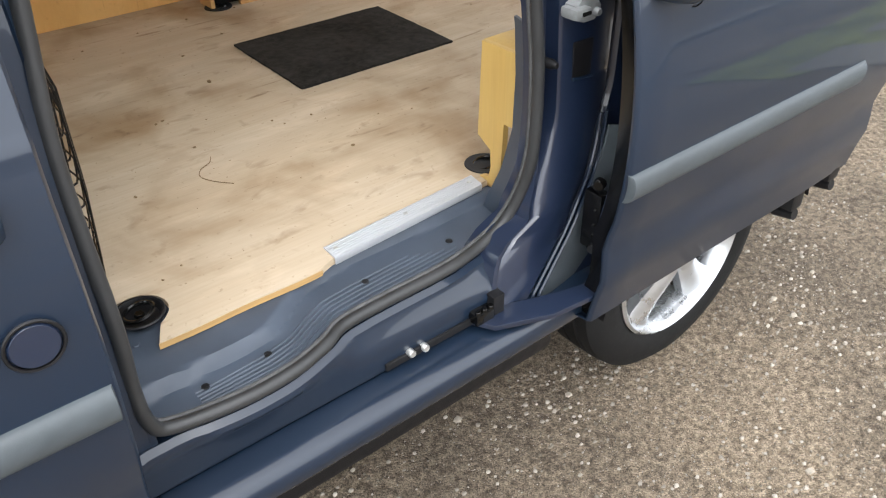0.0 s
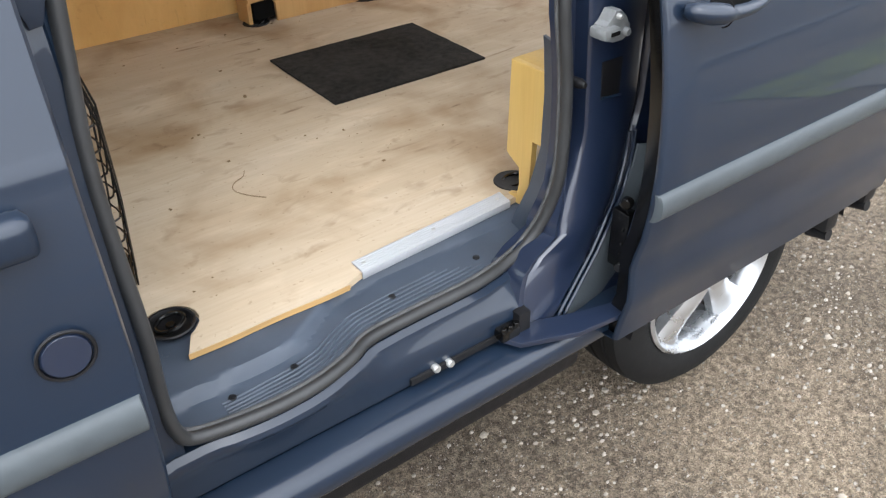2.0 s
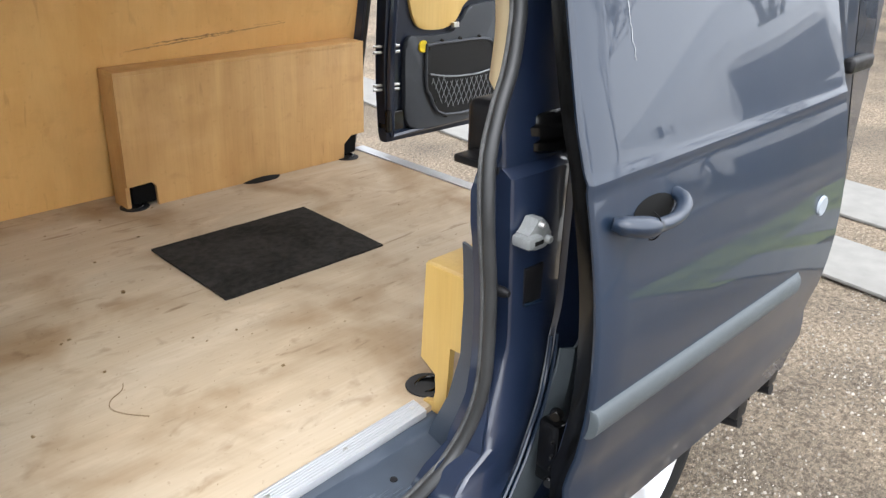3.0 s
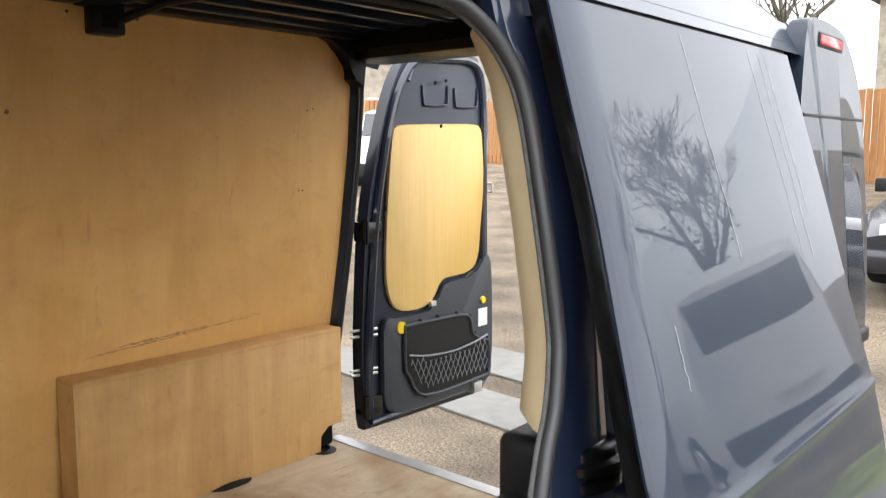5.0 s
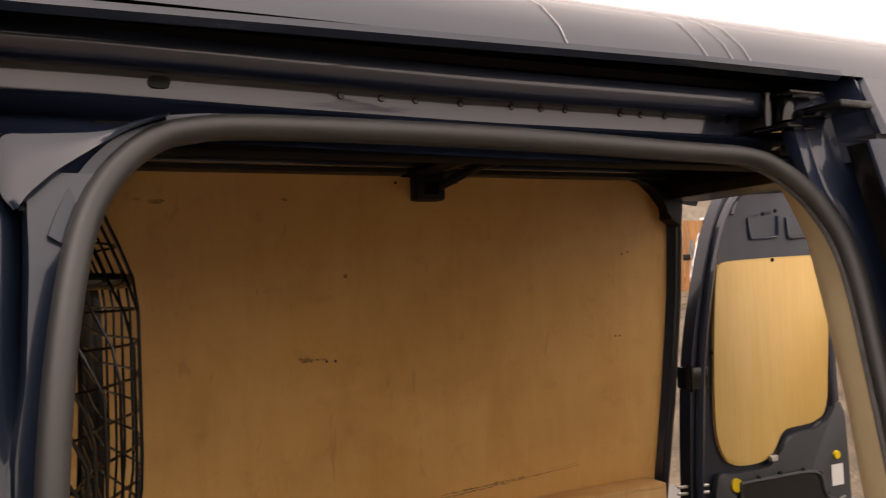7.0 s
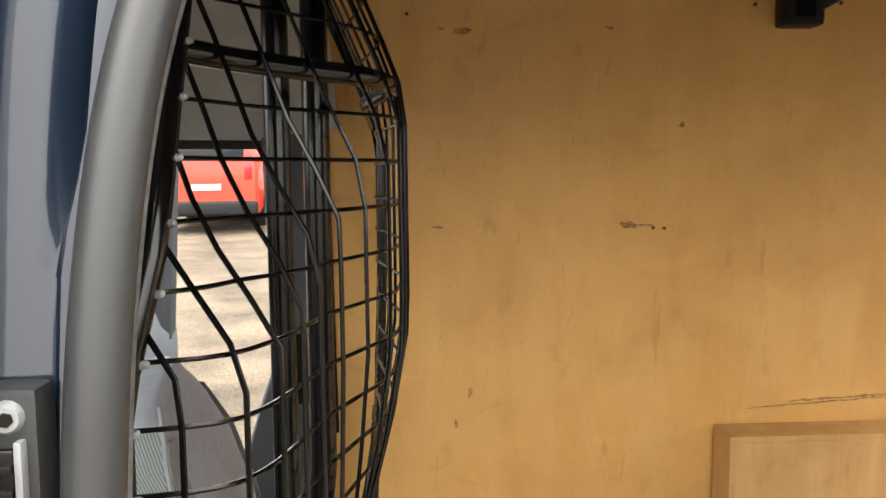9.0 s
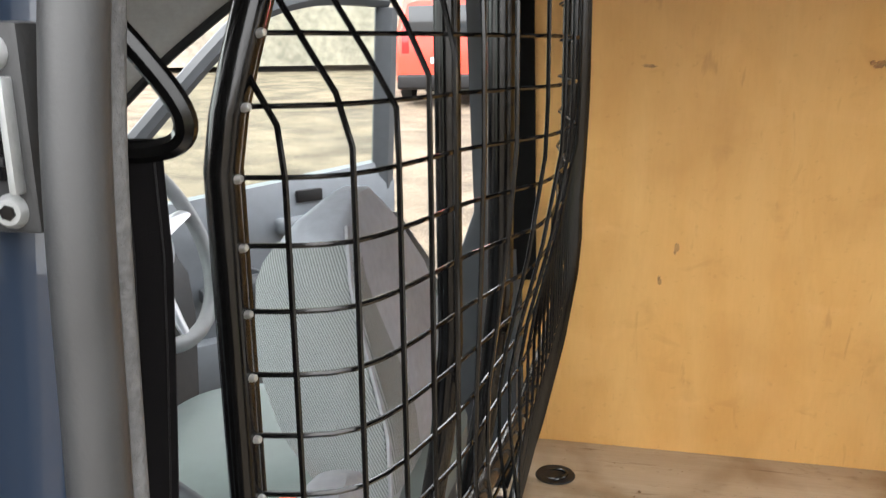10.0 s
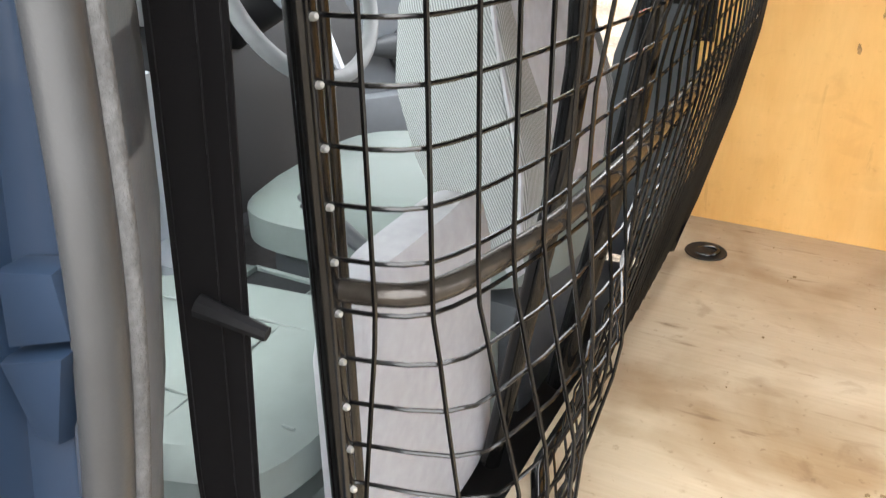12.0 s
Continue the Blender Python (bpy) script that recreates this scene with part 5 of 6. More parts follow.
def build_rear_door():
    """Far rear door, opened square to the van: its inner side faces the load space."""
    y = 1.52
    d = thing("rear_door", "open dark rear door lined with yellow plywood", "door")
    left = [(1.70, 0.615), (1.688, 0.80), (1.690, 0.985), (1.711, 1.284), (1.759, 1.507), (1.821, 1.697), (1.884, 1.804), (1.95, 1.850)]
    right = [(2.20, 1.862), (2.285, 1.82), (2.318, 1.60), (2.330, 1.10), (2.348, 0.925), (2.346, 0.75), (2.318, 0.625), (2.25, 0.612)]
    o = [(p.x, p.z) for p in curve_through([(u, 0, v) for u, v in left], 4)] + [(p.x, p.z) for p in curve_through([(u, 0, v) for u, v in right], 4)]
    part("shell", slab(o, 1, y + 0.015, y + 0.06, 0.012), SHELL, d, "dark painted door shell")
    rim = [(u, y + 0.012, v) for u, v in o]
    c = Vector((2.04, y, 1.2))
    part("raised_edge", tube([Vector(p) + (c - Vector(p)).normalized() * 0.035 for p in rim], 0.014, 8, True), PAINT_IN, d)
    pan = [(1.817, 1.559), (1.835, 1.585), (1.868, 1.597), (2.05, 1.604), (2.219, 1.607), (2.262, 1.597), (2.275, 1.565), (2.287, 1.41), (2.272, 1.25), (2.255, 1.127), (2.207, 1.083), (2.085, 1.073), (2.049, 1.062), (2.012, 1.008), (1.948, 0.984), (1.85, 0.990), (1.809, 1.023), (1.785, 1.118), (1.793, 1.332)]
    pan = [(p.x, p.z) for p in curve_through([(u, 0, v) for u, v in pan], 4, True)]
    part("ply_panel", slab(pan, 1, y + 0.002, y + 0.014, 0.003), PLYY, d, "varnished yellow plywood panel")
    # pressed upper part
    for x in (1.974, 2.138):
        pts = curve_through([(x - 0.004, y + 0.012, 1.73), (x, y + 0.010, 1.675), (x + 0.015, y + 0.010, 1.664), (x + 0.105, y + 0.010, 1.668), (x + 0.12, y + 0.010, 1.68), (x + 0.122, y + 0.012, 1.735)], 4)
        part("pressing", tube(pts, 0.004, 6), PAINT_IN, d)
    part("pressing", tube(curve_through([(1.90, y + 0.01, 1.74), (1.925, y + 0.01, 1.785), (1.97, y + 0.01, 1.81), (2.20, y + 0.01, 1.825), (2.265, y + 0.01, 1.81)], 5), 0.007, 6), PAINT_IN, d)
    for x, z in ((2.02, 1.74), (2.075, 1.75), (1.78, 1.33), (2.05, 1.597)):
        part("hole", disc((x, y + 0.0005, z), (0, -1, 0), 0.006, 0.004, 10), BLACKM, d)
    # lower moulded panel with a net pocket
    low = [(1.775, 0.68), (1.765, 0.80), (1.765, 0.93), (1.785, 0.972), (1.83, 0.968), (1.95, 0.966), (2.02, 0.985), (2.062, 1.042), (2.12, 1.056), (2.215, 1.062), (2.268, 1.10), (2.30, 1.135), (2.325, 1.10), (2.335, 0.92), (2.333, 0.74), (2.31, 0.66), (2.10, 0.645), (1.85, 0.648)]
    low = [(p.x, p.z) for p in curve_through([(u, 0, v) for u, v in low], 4, True)]
    lp = part("lower_panel", slab(low, 1, y - 0.006, y + 0.014, 0.008), DOORG, d, "dark grey moulded lower panel")
    pk = [(1.855, 0.925), (1.87, 0.938), (1.987, 0.938), (2.141, 0.934), (2.195, 0.912), (2.215, 0.850), (2.29, 0.818), (2.305, 0.80), (2.305, 0.70), (2.267, 0.683), (1.955, 0.681), (1.875, 0.765), (1.857, 0.80)]
    pk = [(p.x, p.z) for p in curve_through([(u, 0, v) for u, v in pk], 4, True)]
    part("pocket", slab(pk, 1, y - 0.012, y - 0.004, 0.003), BLACKP, lp)
    pkc = [Vector((u, y - 0.013, v)) for u, v in pk]
    part("pocket_edge", tube(pkc, 0.006, 6, True), DOORG, lp)
    def bounds(x):
        """Lower and upper edge of the net at x."""
        return lerp(x, [1.875, 1.955, 2.29], [0.775, 0.694, 0.70]), lerp(x, [1.87, 1.96, 2.1, 2.22, 2.29], [0.838, 0.818, 0.81, 0.822, 0.838])
    for sgn in (1, -1):
        for k in range(24):
            x = 1.78 + 0.026 * k
            pts = []
            for q in rng(0, 1, 9):
                px, pz = x + sgn * (0.075 * q - 0.0375), 0.84 - 0.15 * q
                if 1.872 <= px <= 2.292:
                    lo, hi = bounds(px)
                    if lo <= pz <= hi:
                        pts.append((px, y - 0.018 - 0.004 * math.sin(3.1 * q), pz))
            if len(pts) > 1:
                part("net_cord", tube(pts, 0.0013, 5), CORD, lp)
    part("net_hem", tube(curve_through([(x, y - 0.019, bounds(x)[1]) for x in rng(1.87, 2.292, 8)], 4), 0.0035, 6), CORD, lp)
    for x, z in ((1.867, 0.925), (1.93, 0.945), (2.02, 0.945), (2.12, 0.942), (2.195, 0.92), (2.222, 0.855), (2.295, 0.825), (1.862, 0.80), (1.90, 0.735), (1.96, 0.678), (2.08, 0.674), (2.20, 0.676), (2.30, 0.70)):
        part("stud", disc((x, y - 0.012, z), (0, -1, 0), 0.007, 0.008, 12, 0.002), BLACKG, lp)
    part("cap", disc((1.842, y - 0.009, 0.934), (0, -1, 0), 0.021, 0.008, 24, 0.002), YEL, d, "round yellow cap")
    part("cap", disc((2.276, y - 0.009, 0.968), (0, -1, 0), 0.014, 0.008, 24, 0.002), YEL, d, "round yellow cap")
    part("paper_label", box((2.25, y - 0.0085, 0.872), (2.302, y - 0.0065, 0.938)), WHITE, d, "white paper label")
    part("latch", box((2.215, y - 0.02, 0.628), (2.262, y + 0.01, 0.668), 0.004), STEEL, d)
    part("striker_bar", tube([(2.31, y - 0.004, 1.395), (2.31, y - 0.02, 1.395), (2.31, y - 0.02, 1.365), (2.31, y - 0.004, 1.365)], 0.005, 8), STEEL, d)
    part("clip", box((1.985, y - 0.014, 0.985), (2.012, y, 1.003), 0.003), STEEL, d)
    for z in (1.262, 0.697):
        bm = box((1.695, y + 0.0, z - 0.035), (1.765, y + 0.06, z + 0.03), 0.006)
        tube([(1.70, y + 0.01, z - 0.04), (1.70, y + 0.01, z + 0.035)], 0.012, 10, bm=bm)
        part("hinge", bm, BLACKG, d)
    for z in (0.925, 0.945, 0.80, 0.815):
        part("check_strap", tube([(1.66, y + 0.04, z), (1.75, y + 0.01, z)], 0.005, 6), STEEL, d)


DOORG = mat("door_card_grey", (0.035, 0.04, 0.048), 0.5, 0, 0, 0.15, 40, 0.15, 800)
build_rear_door()


def build_near_rear_door():
    """Near rear door, swung square to the van: only its painted outside shows past the sliding door."""
    d = thing("rear_door", "open navy rear door with a red high brake lamp", "door")
    o = [(1.708, 0.62), (1.70, 1.0), (1.705, 1.4), (1.715, 1.68), (1.73, 1.77), (1.765, 1.793), (1.926, 1.789), (2.02, 1.761), (2.126, 1.677), (2.187, 1.582), (2.251, 1.425), (2.33, 1.15), (2.345, 0.70), (2.31, 0.63)]
    o = [(p.x, p.z) for p in curve_through([(u, 0, v) for u, v in o], 4, True)]
    part("shell", slab(o, 1, 0.240, 0.284, 0.012), PAINT, d)
    lamp = part("brake_lamp", box((1.809, 0.234, 1.741), (1.968, 0.250, 1.764), 0.005), REDL, d, "red brake lamp lens")
    part("lamp_edge", box((1.804, 0.2375, 1.737), (1.973, 0.244, 1.768), 0.002), BLACKP, lamp)
    part("seam", box((1.73, 0.2380, 1.588), (2.182, 0.244, 1.595), 0.001), BLACKP, d, "dark panel gap")
    part("handle", box((2.12, 0.210, 1.02), (2.27, 0.242, 1.06), 0.012, 3), BLACKP, d, "black door handle")
    part("hinge", box((1.69, 0.262, 1.24), (1.73, 0.30, 1.30), 0.006), BLACKP, d)
    part("hinge", box((1.69, 0.262, 0.70), (1.73, 0.30, 0.76), 0.006), BLACKP, d)


build_near_rear_door()


# ---- wire bulkhead between cab and load space ----
PLAN = curve_through([(-0.040, 0.421, 0), (-0.012, 0.426, 0), (0.008, 0.433, 0), (0.022, 0.444, 0), (0.031, 0.461, 0), (0.038, 0.481, 0), (0.047, 0.517, 0), (0.055, 0.552, 0), (0.060, 0.59, 0), (0.063, 0.64, 0), (0.068, 0.70, 0), (0.075, 0.79, 0), (0.077, 0.95, 0), (0.075, 1.10, 0), (0.075, 1.25, 0), (0.070, 1.50, 0)], 10)
LENS = [0.0]
for a, b in zip(PLAN, PLAN[1:]):
    LENS.append(LENS[-1] + (b - a).length)
# where the leaning edge post crosses the mesh, by height
POST_Z, POST_S = [1.385, 1.43, 1.47, 1.53, 1.62, 1.80], [0.0, 0.035, 0.067, 0.107, 0.165, 0.285]


def cage(s, z):
    """A point on the cage: s along its plan, z up; it leans forward at the top and tucks in at the foot."""
    x, y = lerp(s, LENS, [p.x for p in PLAN]), lerp(s, LENS, [p.y for p in PLAN])
    u = max(0.0, z - lerp(s, [0.0, 0.11, 0.2, 0.36], [1.385, 1.40, 1.46, 1.57]))
    near = lerp(s, [0.12, 0.34], [1.0, 0.0])
    dx = -near * lerp(u, [0, 0.02, 0.05, 0.08, 0.145, 0.25, 0.45], [0, 0.010, 0.029, 0.047, 0.067, 0.105, 0.18]) - (1 - near) * 0.46 * u * u / (u + 0.03)
    far = lerp(s, [0.20, 0.30], [0.0, 1.0])
    dx += lerp(z, [0.60, 0.66, 0.73, 0.82, 0.91, 1.06, 1.08], [-0.10, -0.085, -0.066, -0.046, -0.026, -0.002, 0.0]) * far
    dx += lerp(z, [0.60, 0.906, 1.045, 1.065], [-0.050, -0.020, -0.001, 0.0]) * (1 - far) * min(1.0, s / 0.03)
    dx += lerp(z, [0.62, 0.75, 0.88, 0.96, 1.03, 1.085], [0.055, 0.062, 0.06, 0.042, 0.018, 0.0]) * lerp(y, [0.56, 0.64, 0.70, 0.79], [0.0, 0.8, 0.8, 0.0])
    dx += lerp(z, [0.60, 0.75, 0.90, 0.98, 1.06], [0.075, 0.070, 0.056, 0.027, 0.0]) * lerp(y, [0.425, 0.45, 0.55, 0.60, 0.63], [0.0, 1.0, 1.0, 0.5, 0.0])
    dx += lerp(z, [1.16, 1.27, 1.36], [0.0, 0.028, 0.044]) * lerp(y, [0.57, 0.68, 0.78, 0.95], [0.0, 1.0, 1.0, 0.2])
    lean_y = -lerp(z, [0.6, 1.8], [0.0, 0.10]) * max(0, (s - 0.8) / 0.4)
    return Vector((x + dx, y + lean_y, z))


def build_bulkhead():
    b = thing("wire_bulkhead", "black welded wire mesh bulkhead behind the seats", "bulkhead")
    L = LENS[-1]
    zb = 0.615

    def from_post(z):
        return lerp(z, POST_Z, POST_S)

    rnd = random.Random(31)
    s = 0.029
    while s < L - 0.01:
        top = lerp(s, POST_S, POST_Z) if s < 0.285 else 1.80
        jig = rnd.uniform(-0.0008, 0.0008)
        part("upright_wire", tube([cage(s + jig, z) + Vector((0.0018, -0.0014, 0)) for z in rng(zb, top, 30)], 0.0019, 6), BLACKG, b)
        s += 0.0378
    z = 1.366 - 0.0384 * 19
    while z < 1.79:
        s0 = from_post(z)
        ss = [s0 + (L - s0) * (i / 44) ** 1.3 for i in range(45)]
        part("cross_wire", tube([cage(q, z) + Vector((-0.0018, 0.0014, 0)) for q in ss], 0.0017, 6), BLACKG, b)
        z += 0.0384
    post = [cage(from_post(z), z) + Vector((-0.006, 0, 0)) for z in rng(0.60, 1.80, 40)]
    part("frame_post", tube(post, 0.0115, 12, squash=0.85), BLACKG, b, "gloss black edge post")
    part("frame_post", tube([p + Vector((-0.010, 0.028, 0)) for p in post], 0.0085, 10), BLACKG, b, "scratched brown-black inner post")
    part("frame_post", tube([cage(L, z) for z in rng(0.60, 1.80, 20)], 0.010, 8), BLACKG, b)
    for px, py, r in ((-0.008, 0.80, 0.0135), (0.010, 1.0, 0.017)):
        part("frame_post", tube([(px + lerp(z, [0.6, 0.8, 1.0, 1.12], [-0.085, -0.05, -0.014, 0.0]), py, z) for z in rng(0.60, 1.78, 12)], r, 10), BLACKG, b)
    for zz, r in ((1.071, 0.0085), (0.62, 0.009), (1.795, 0.011), (1.592, 0.009)):
        s0 = from_post(zz)
        ss = [s0 + (L - s0) * (i / 44) ** 1.3 for i in range(45)]
        part("frame_rail", tube([cage(q, zz) + Vector((-0.007, 0.006, 0)) for q in ss], r, 12), WORN if zz == 1.071 else BLACKG, b, "worn bright black frame tube" if zz == 1.071 else "black frame tube")
    # weld beads where the cross wires meet the post
    z = 1.366 - 0.0384 * 19
    while z < 1.78:
        p = cage(from_post(z), z)
        part("weld", disc(p + Vector((0.0055, -0.003, 0)), (1, -0.3, 0.2), 0.0026, 0.005, 8, 0.001), STEEL, b, "bright weld bead")
        z += 0.0384


WORN = mat("worn_black_tube", (0.05, 0.043, 0.036), 0.22, 0.45, 0, 0.6, 45, 0.15, 200)
build_bulkhead()


# ---- cab ----
def stripe_material(name, turn):
    m = mat(name, (0.20, 0.235, 0.24), 0.9, 0, 0, 0.1, 60, 0.2, 900)
    nt = m.node_tree
    b = nt.nodes["Principled BSDF"]
    geo = nt.nodes.new("ShaderNodeNewGeometry")
    mp = nt.nodes.new("ShaderNodeMapping")
    mp.inputs["Rotation"].default_value = turn
    wv = nt.nodes.new("ShaderNodeTexWave")
    wv.inputs["Scale"].default_value = 85
    wv.inputs["Distortion"].default_value = 0.3
    nt.links.new(geo.outputs["Position"], mp.inputs["Vector"])
    nt.links.new(mp.outputs["Vector"], wv.inputs["Vector"])
    r = nt.nodes.new("ShaderNodeValToRGB")
    r.color_ramp.elements[0].color, r.color_ramp.elements[1].color = (0.15, 0.163, 0.168, 1), (0.36, 0.38, 0.385, 1)
    nt.links.new(wv.outputs["Fac"], r.inputs["Fac"])
    nt.links.new(r.outputs["Color"], b.inputs["Base Color"])
    bp = nt.nodes.new("ShaderNodeBump")
    bp.inputs["Strength"].default_value, bp.inputs["Distance"].default_value = 0.4, 0.001
    nt.links.new(wv.outputs["Fac"], bp.inputs["Height"])
    nt.links.new(bp.outputs["Normal"], b.inputs["Normal"])
    return m


STRIPE = stripe_material("striped_fabric", (0, radians(25), 0))
STRIPE_B = stripe_material("striped_fabric_rear", (0, radians(25), radians(-70)))


def cushion(sections, segs=28, power=3.2):
    """A padded form through super-ellipse sections: centre, half sizes along two directions."""
    bm = bmesh.new()
    rings = []
    for c, u, v in sections:
        ring = []
        for k in range(segs):
            t = 2 * math.pi * k / segs
            cu, sv = math.cos(t), math.sin(t)
            ru, rv = math.copysign(abs(cu) ** (2 / power), cu), math.copysign(abs(sv) ** (2 / power), sv)
            ring.append(bm.verts.new(Vector(c) + Vector(u) * ru + Vector(v) * rv))
        rings.append(ring)
    for a, b in zip(rings, rings[1:]):
        for k in range(segs):
            bm.faces.new((a[k], a[(k + 1) % segs], b[(k + 1) % segs], b[k]))
    bm.faces.new(rings[0][::-1])
    bm.faces.new(rings[-1])
    return bm


def build_cab():
    d = thing("driver_seat", "upright grey driver's seat with striped fabric sides", "seat")
    def back(z):
        """Rear and front of the backrest, near and far side at a height."""
        return (lerp(z, [0.76, 0.92, 1.077, 1.17, 1.235], [-0.14, -0.142, -0.178, -0.195, -0.222]),
                lerp(z, [0.76, 0.80, 0.835, 0.907, 1.02, 1.146, 1.20, 1.235], [-0.165, -0.21, -0.27, -0.32, -0.352, -0.338, -0.30, -0.262]),
                lerp(z, [0.76, 1.13, 1.19, 1.22, 1.235], [1.0, 1.0, 1.03, 1.08, 1.13]),
                lerp(z, [0.76, 0.85, 0.95, 1.075, 1.15, 1.20, 1.235], [1.40, 1.44, 1.45, 1.40, 1.31, 1.25, 1.19]))
    secs = []
    for z in rng(0.76, 1.235, 28):
        r0, f0, y0, y1 = back(z)
        secs.append(((0.5 * (r0 + f0), 0.5 * (y0 + y1), z), (0.5 * (r0 - f0), 0, 0), (0, 0.5 * (y1 - y0), 0)))
    part("backrest", cushion(secs, 44, 4.5), FABSEAT, d)
    for near in (True, False):
        rows = []
        for z in rng(0.79, 1.18, 16):
            r0, f0, y0, y1 = back(z)
            yy = y0 - 0.002 if near else y1 + 0.002
            rows.append([(r0 + (f0 - r0) * q, yy + (0.012 if near else -0.012) * abs(2 * q - 1) ** 3, z) for q in rng(0.06, 0.94, 9)])
        part("side_bolster", sheet(rows, 0.003, (0, 1, 0)), STRIPE, d, "grey-green striped fabric bolster")
    # striped wedge that runs down the rear face beside the seam
    rows = []
    for z in rng(0.82, 1.16, 14):
        r0, f0, y0, y1 = back(z)
        w = lerp(z, [0.82, 1.0, 1.16], [0.14, 0.09, 0.03])
        rows.append([(r0 + 0.0025 - (0.016 if q == 0 else 0.003 if q < 0.3 else 0.0), y0 + 0.006 + w * q, z) for q in (0, 0.12, 0.4, 0.7, 1.0)])
    part("rear_stripe", sheet(rows, 0.003, (-1, 0, 0)), STRIPE_B, d, "pale striped fabric wedge")
    pipe = [(back(z)[0] - 0.004, back(z)[2] + 0.004, z) for z in rng(0.78, 1.20, 20)]
    part("piping", tube(pipe, 0.004, 6), FAB, d)
    part("cushion", cushion([((-0.40, 1.215, 0.70 + 0.10 * t), (0.30 * k, 0, 0.02), (0, 0.235 * k, 0)) for t, k in ((0, 0.9), (0.2, 1), (0.75, 1), (1, 0.9), (1.15, 0.6))], 36, 4), CABGREEN, d, "grey-green seat cushion")
    part("base", box((-0.62, 1.02, 0.44), (-0.14, 1.42, 0.70), 0.03, 2), CABD, d)
    part("buckle", box((-0.30, 0.965, 0.80), (-0.245, 0.985, 0.825), 0.004), ORANGE, d, "orange-red belt buckle")
    p = thing("passenger_seat", "grey-green passenger seat folded flat forward", "seat")
    part("cushion", cushion([((-0.42, 0.63, 0.56 + 0.13 * t), (0.27 * k, 0, 0.02), (0, 0.20 * k, 0)) for t, k in ((0, 0.9), (0.25, 1), (0.75, 1), (1, 0.86))], 36, 4), CABGREEN, p)
    part("folded_back", cushion([((-0.43, 0.63, 0.70 + 0.085 * t), (0.25 * k, 0, 0.02), (0, 0.185 * k, 0)) for t, k in ((0, 0.9), (0.3, 1), (0.75, 0.98), (1, 0.85))], 36, 4), CABGREEN, p, "grey-green vinyl seat back")
    for y0 in (0.55, 0.71):
        part("seam", tube([(-0.66, y0, 0.772), (-0.43, y0, 0.790), (-0.20, y0, 0.800)], 0.002, 6), CABGREEN, p)
    part("seam", tube([(-0.34, 0.455, 0.79), (-0.34, 0.63, 0.797), (-0.34, 0.80, 0.785)], 0.002, 6), CABGREEN, p)
    part("hinge_cover", box((-0.21, 0.80, 0.66), (-0.12, 0.825, 0.76), 0.01, 2), CABD, p)
    part("release_lever", tube([(-0.17, 0.835, 0.74), (-0.12, 0.84, 0.80)], [0.010, 0.006], 8), CABD, p)
    part("seat_heel", cushion([((-0.135, 0.685, 0.60 + 0.385 * t), (0.035 * k, 0, 0), (0, 0.16 * k, 0)) for t, k in ((0, 0.9), (0.1, 1), (0.8, 0.97), (0.95, 0.85), (1, 0.6))], 36, 4), FAB, p, "grey fabric back of the folded seat")
    part("base", box((-0.62, 0.46, 0.42), (-0.18, 0.82, 0.62), 0.03, 2), CABD, p)
    # console, handbrake, tray
    c = thing("centre_console", "grey centre console with cup tray between the seats", "console")
    part("tray", box((-0.75, 0.845, 0.44), (-0.16, 0.985, 0.68), 0.02, 3), CABGREEN, c)
    for x0, x1 in ((-0.60, -0.47), (-0.45, -0.36)):
        part("tray_well", box((x0, 0.868, 0.674), (x1, 0.962, 0.682), 0.002), DASHD, c)
        part("well_rim", tube([(x0, 0.866, 0.684), (x1, 0.866, 0.684), (x1, 0.964, 0.684), (x0, 0.964, 0.684)], 0.006, 8, True), CABGREEN, c)
    part("cup_holder", disc((-0.30, 0.915, 0.69), (0, 0, 1), 0.038, 0.03, 24, 0.004), CABG, c)
    part("cup_well", disc((-0.30, 0.915, 0.704), (0, 0, 1), 0.030, 0.006, 24, 0.001), DASHD, c)
    part("ashtray", box((-0.78, 0.86, 0.66), (-0.66, 0.97, 0.715), 0.012, 2), CABG, c)
    hb = thing("handbrake", "dark grey handbrake lever between the seats", "lever")
    part("grip", tube(curve_through([(-0.30, 0.945, 0.745), (-0.38, 0.945, 0.79), (-0.465, 0.941, 0.845)], 5), [0.013] * 6 + [0.015] * 5, 10), CABD, hb)
    part("button", disc((-0.471, 0.9408, 0.849), (-0.85, 0, 0.55), 0.008, 0.012, 12, 0.002), CABD, hb)
    # steering wheel
    s = thing("steering_wheel", "pale grey three-spoke steering wheel", "steering wheel")
    ctr, ax = Vector((-0.66, 1.225, 1.115)), Vector((0.90, 0, 0.44)).normalized()
    e1 = Vector((0, 1, 0))
    e2 = ax.cross(e1)
    part("rim", tube([ctr + 0.185 * (math.cos(t) * e1 + math.sin(t) * e2) for t in (6.283 * k / 48 for k in range(48))], 0.0145, 12, True), RIMG, s, "grey leather-look rim")
    hub = bmesh.new()
    lathe([(0.0, 0.040), (0.04, 0.037), (0.062, 0.024), (0.070, 0.0), (0.064, -0.025), (0.0, -0.03)], ctr, ax, e1, e2, 28, hub)
    part("airbag_cover", hub, CABG, s, "pale grey hub cover")
    for a in (0.15, math.pi - 0.15, -math.pi / 2):
        dr = math.cos(a) * e1 + math.sin(a) * e2
        part("spoke", tube([ctr + dr * 0.06, ctr + dr * 0.175], [0.024, 0.013], 10, squash=0.5), SILVER, s)
    part("emblem", disc(ctr + ax * 0.041, ax, 0.018, 0.003, 20, 0.001), SILVER, s)
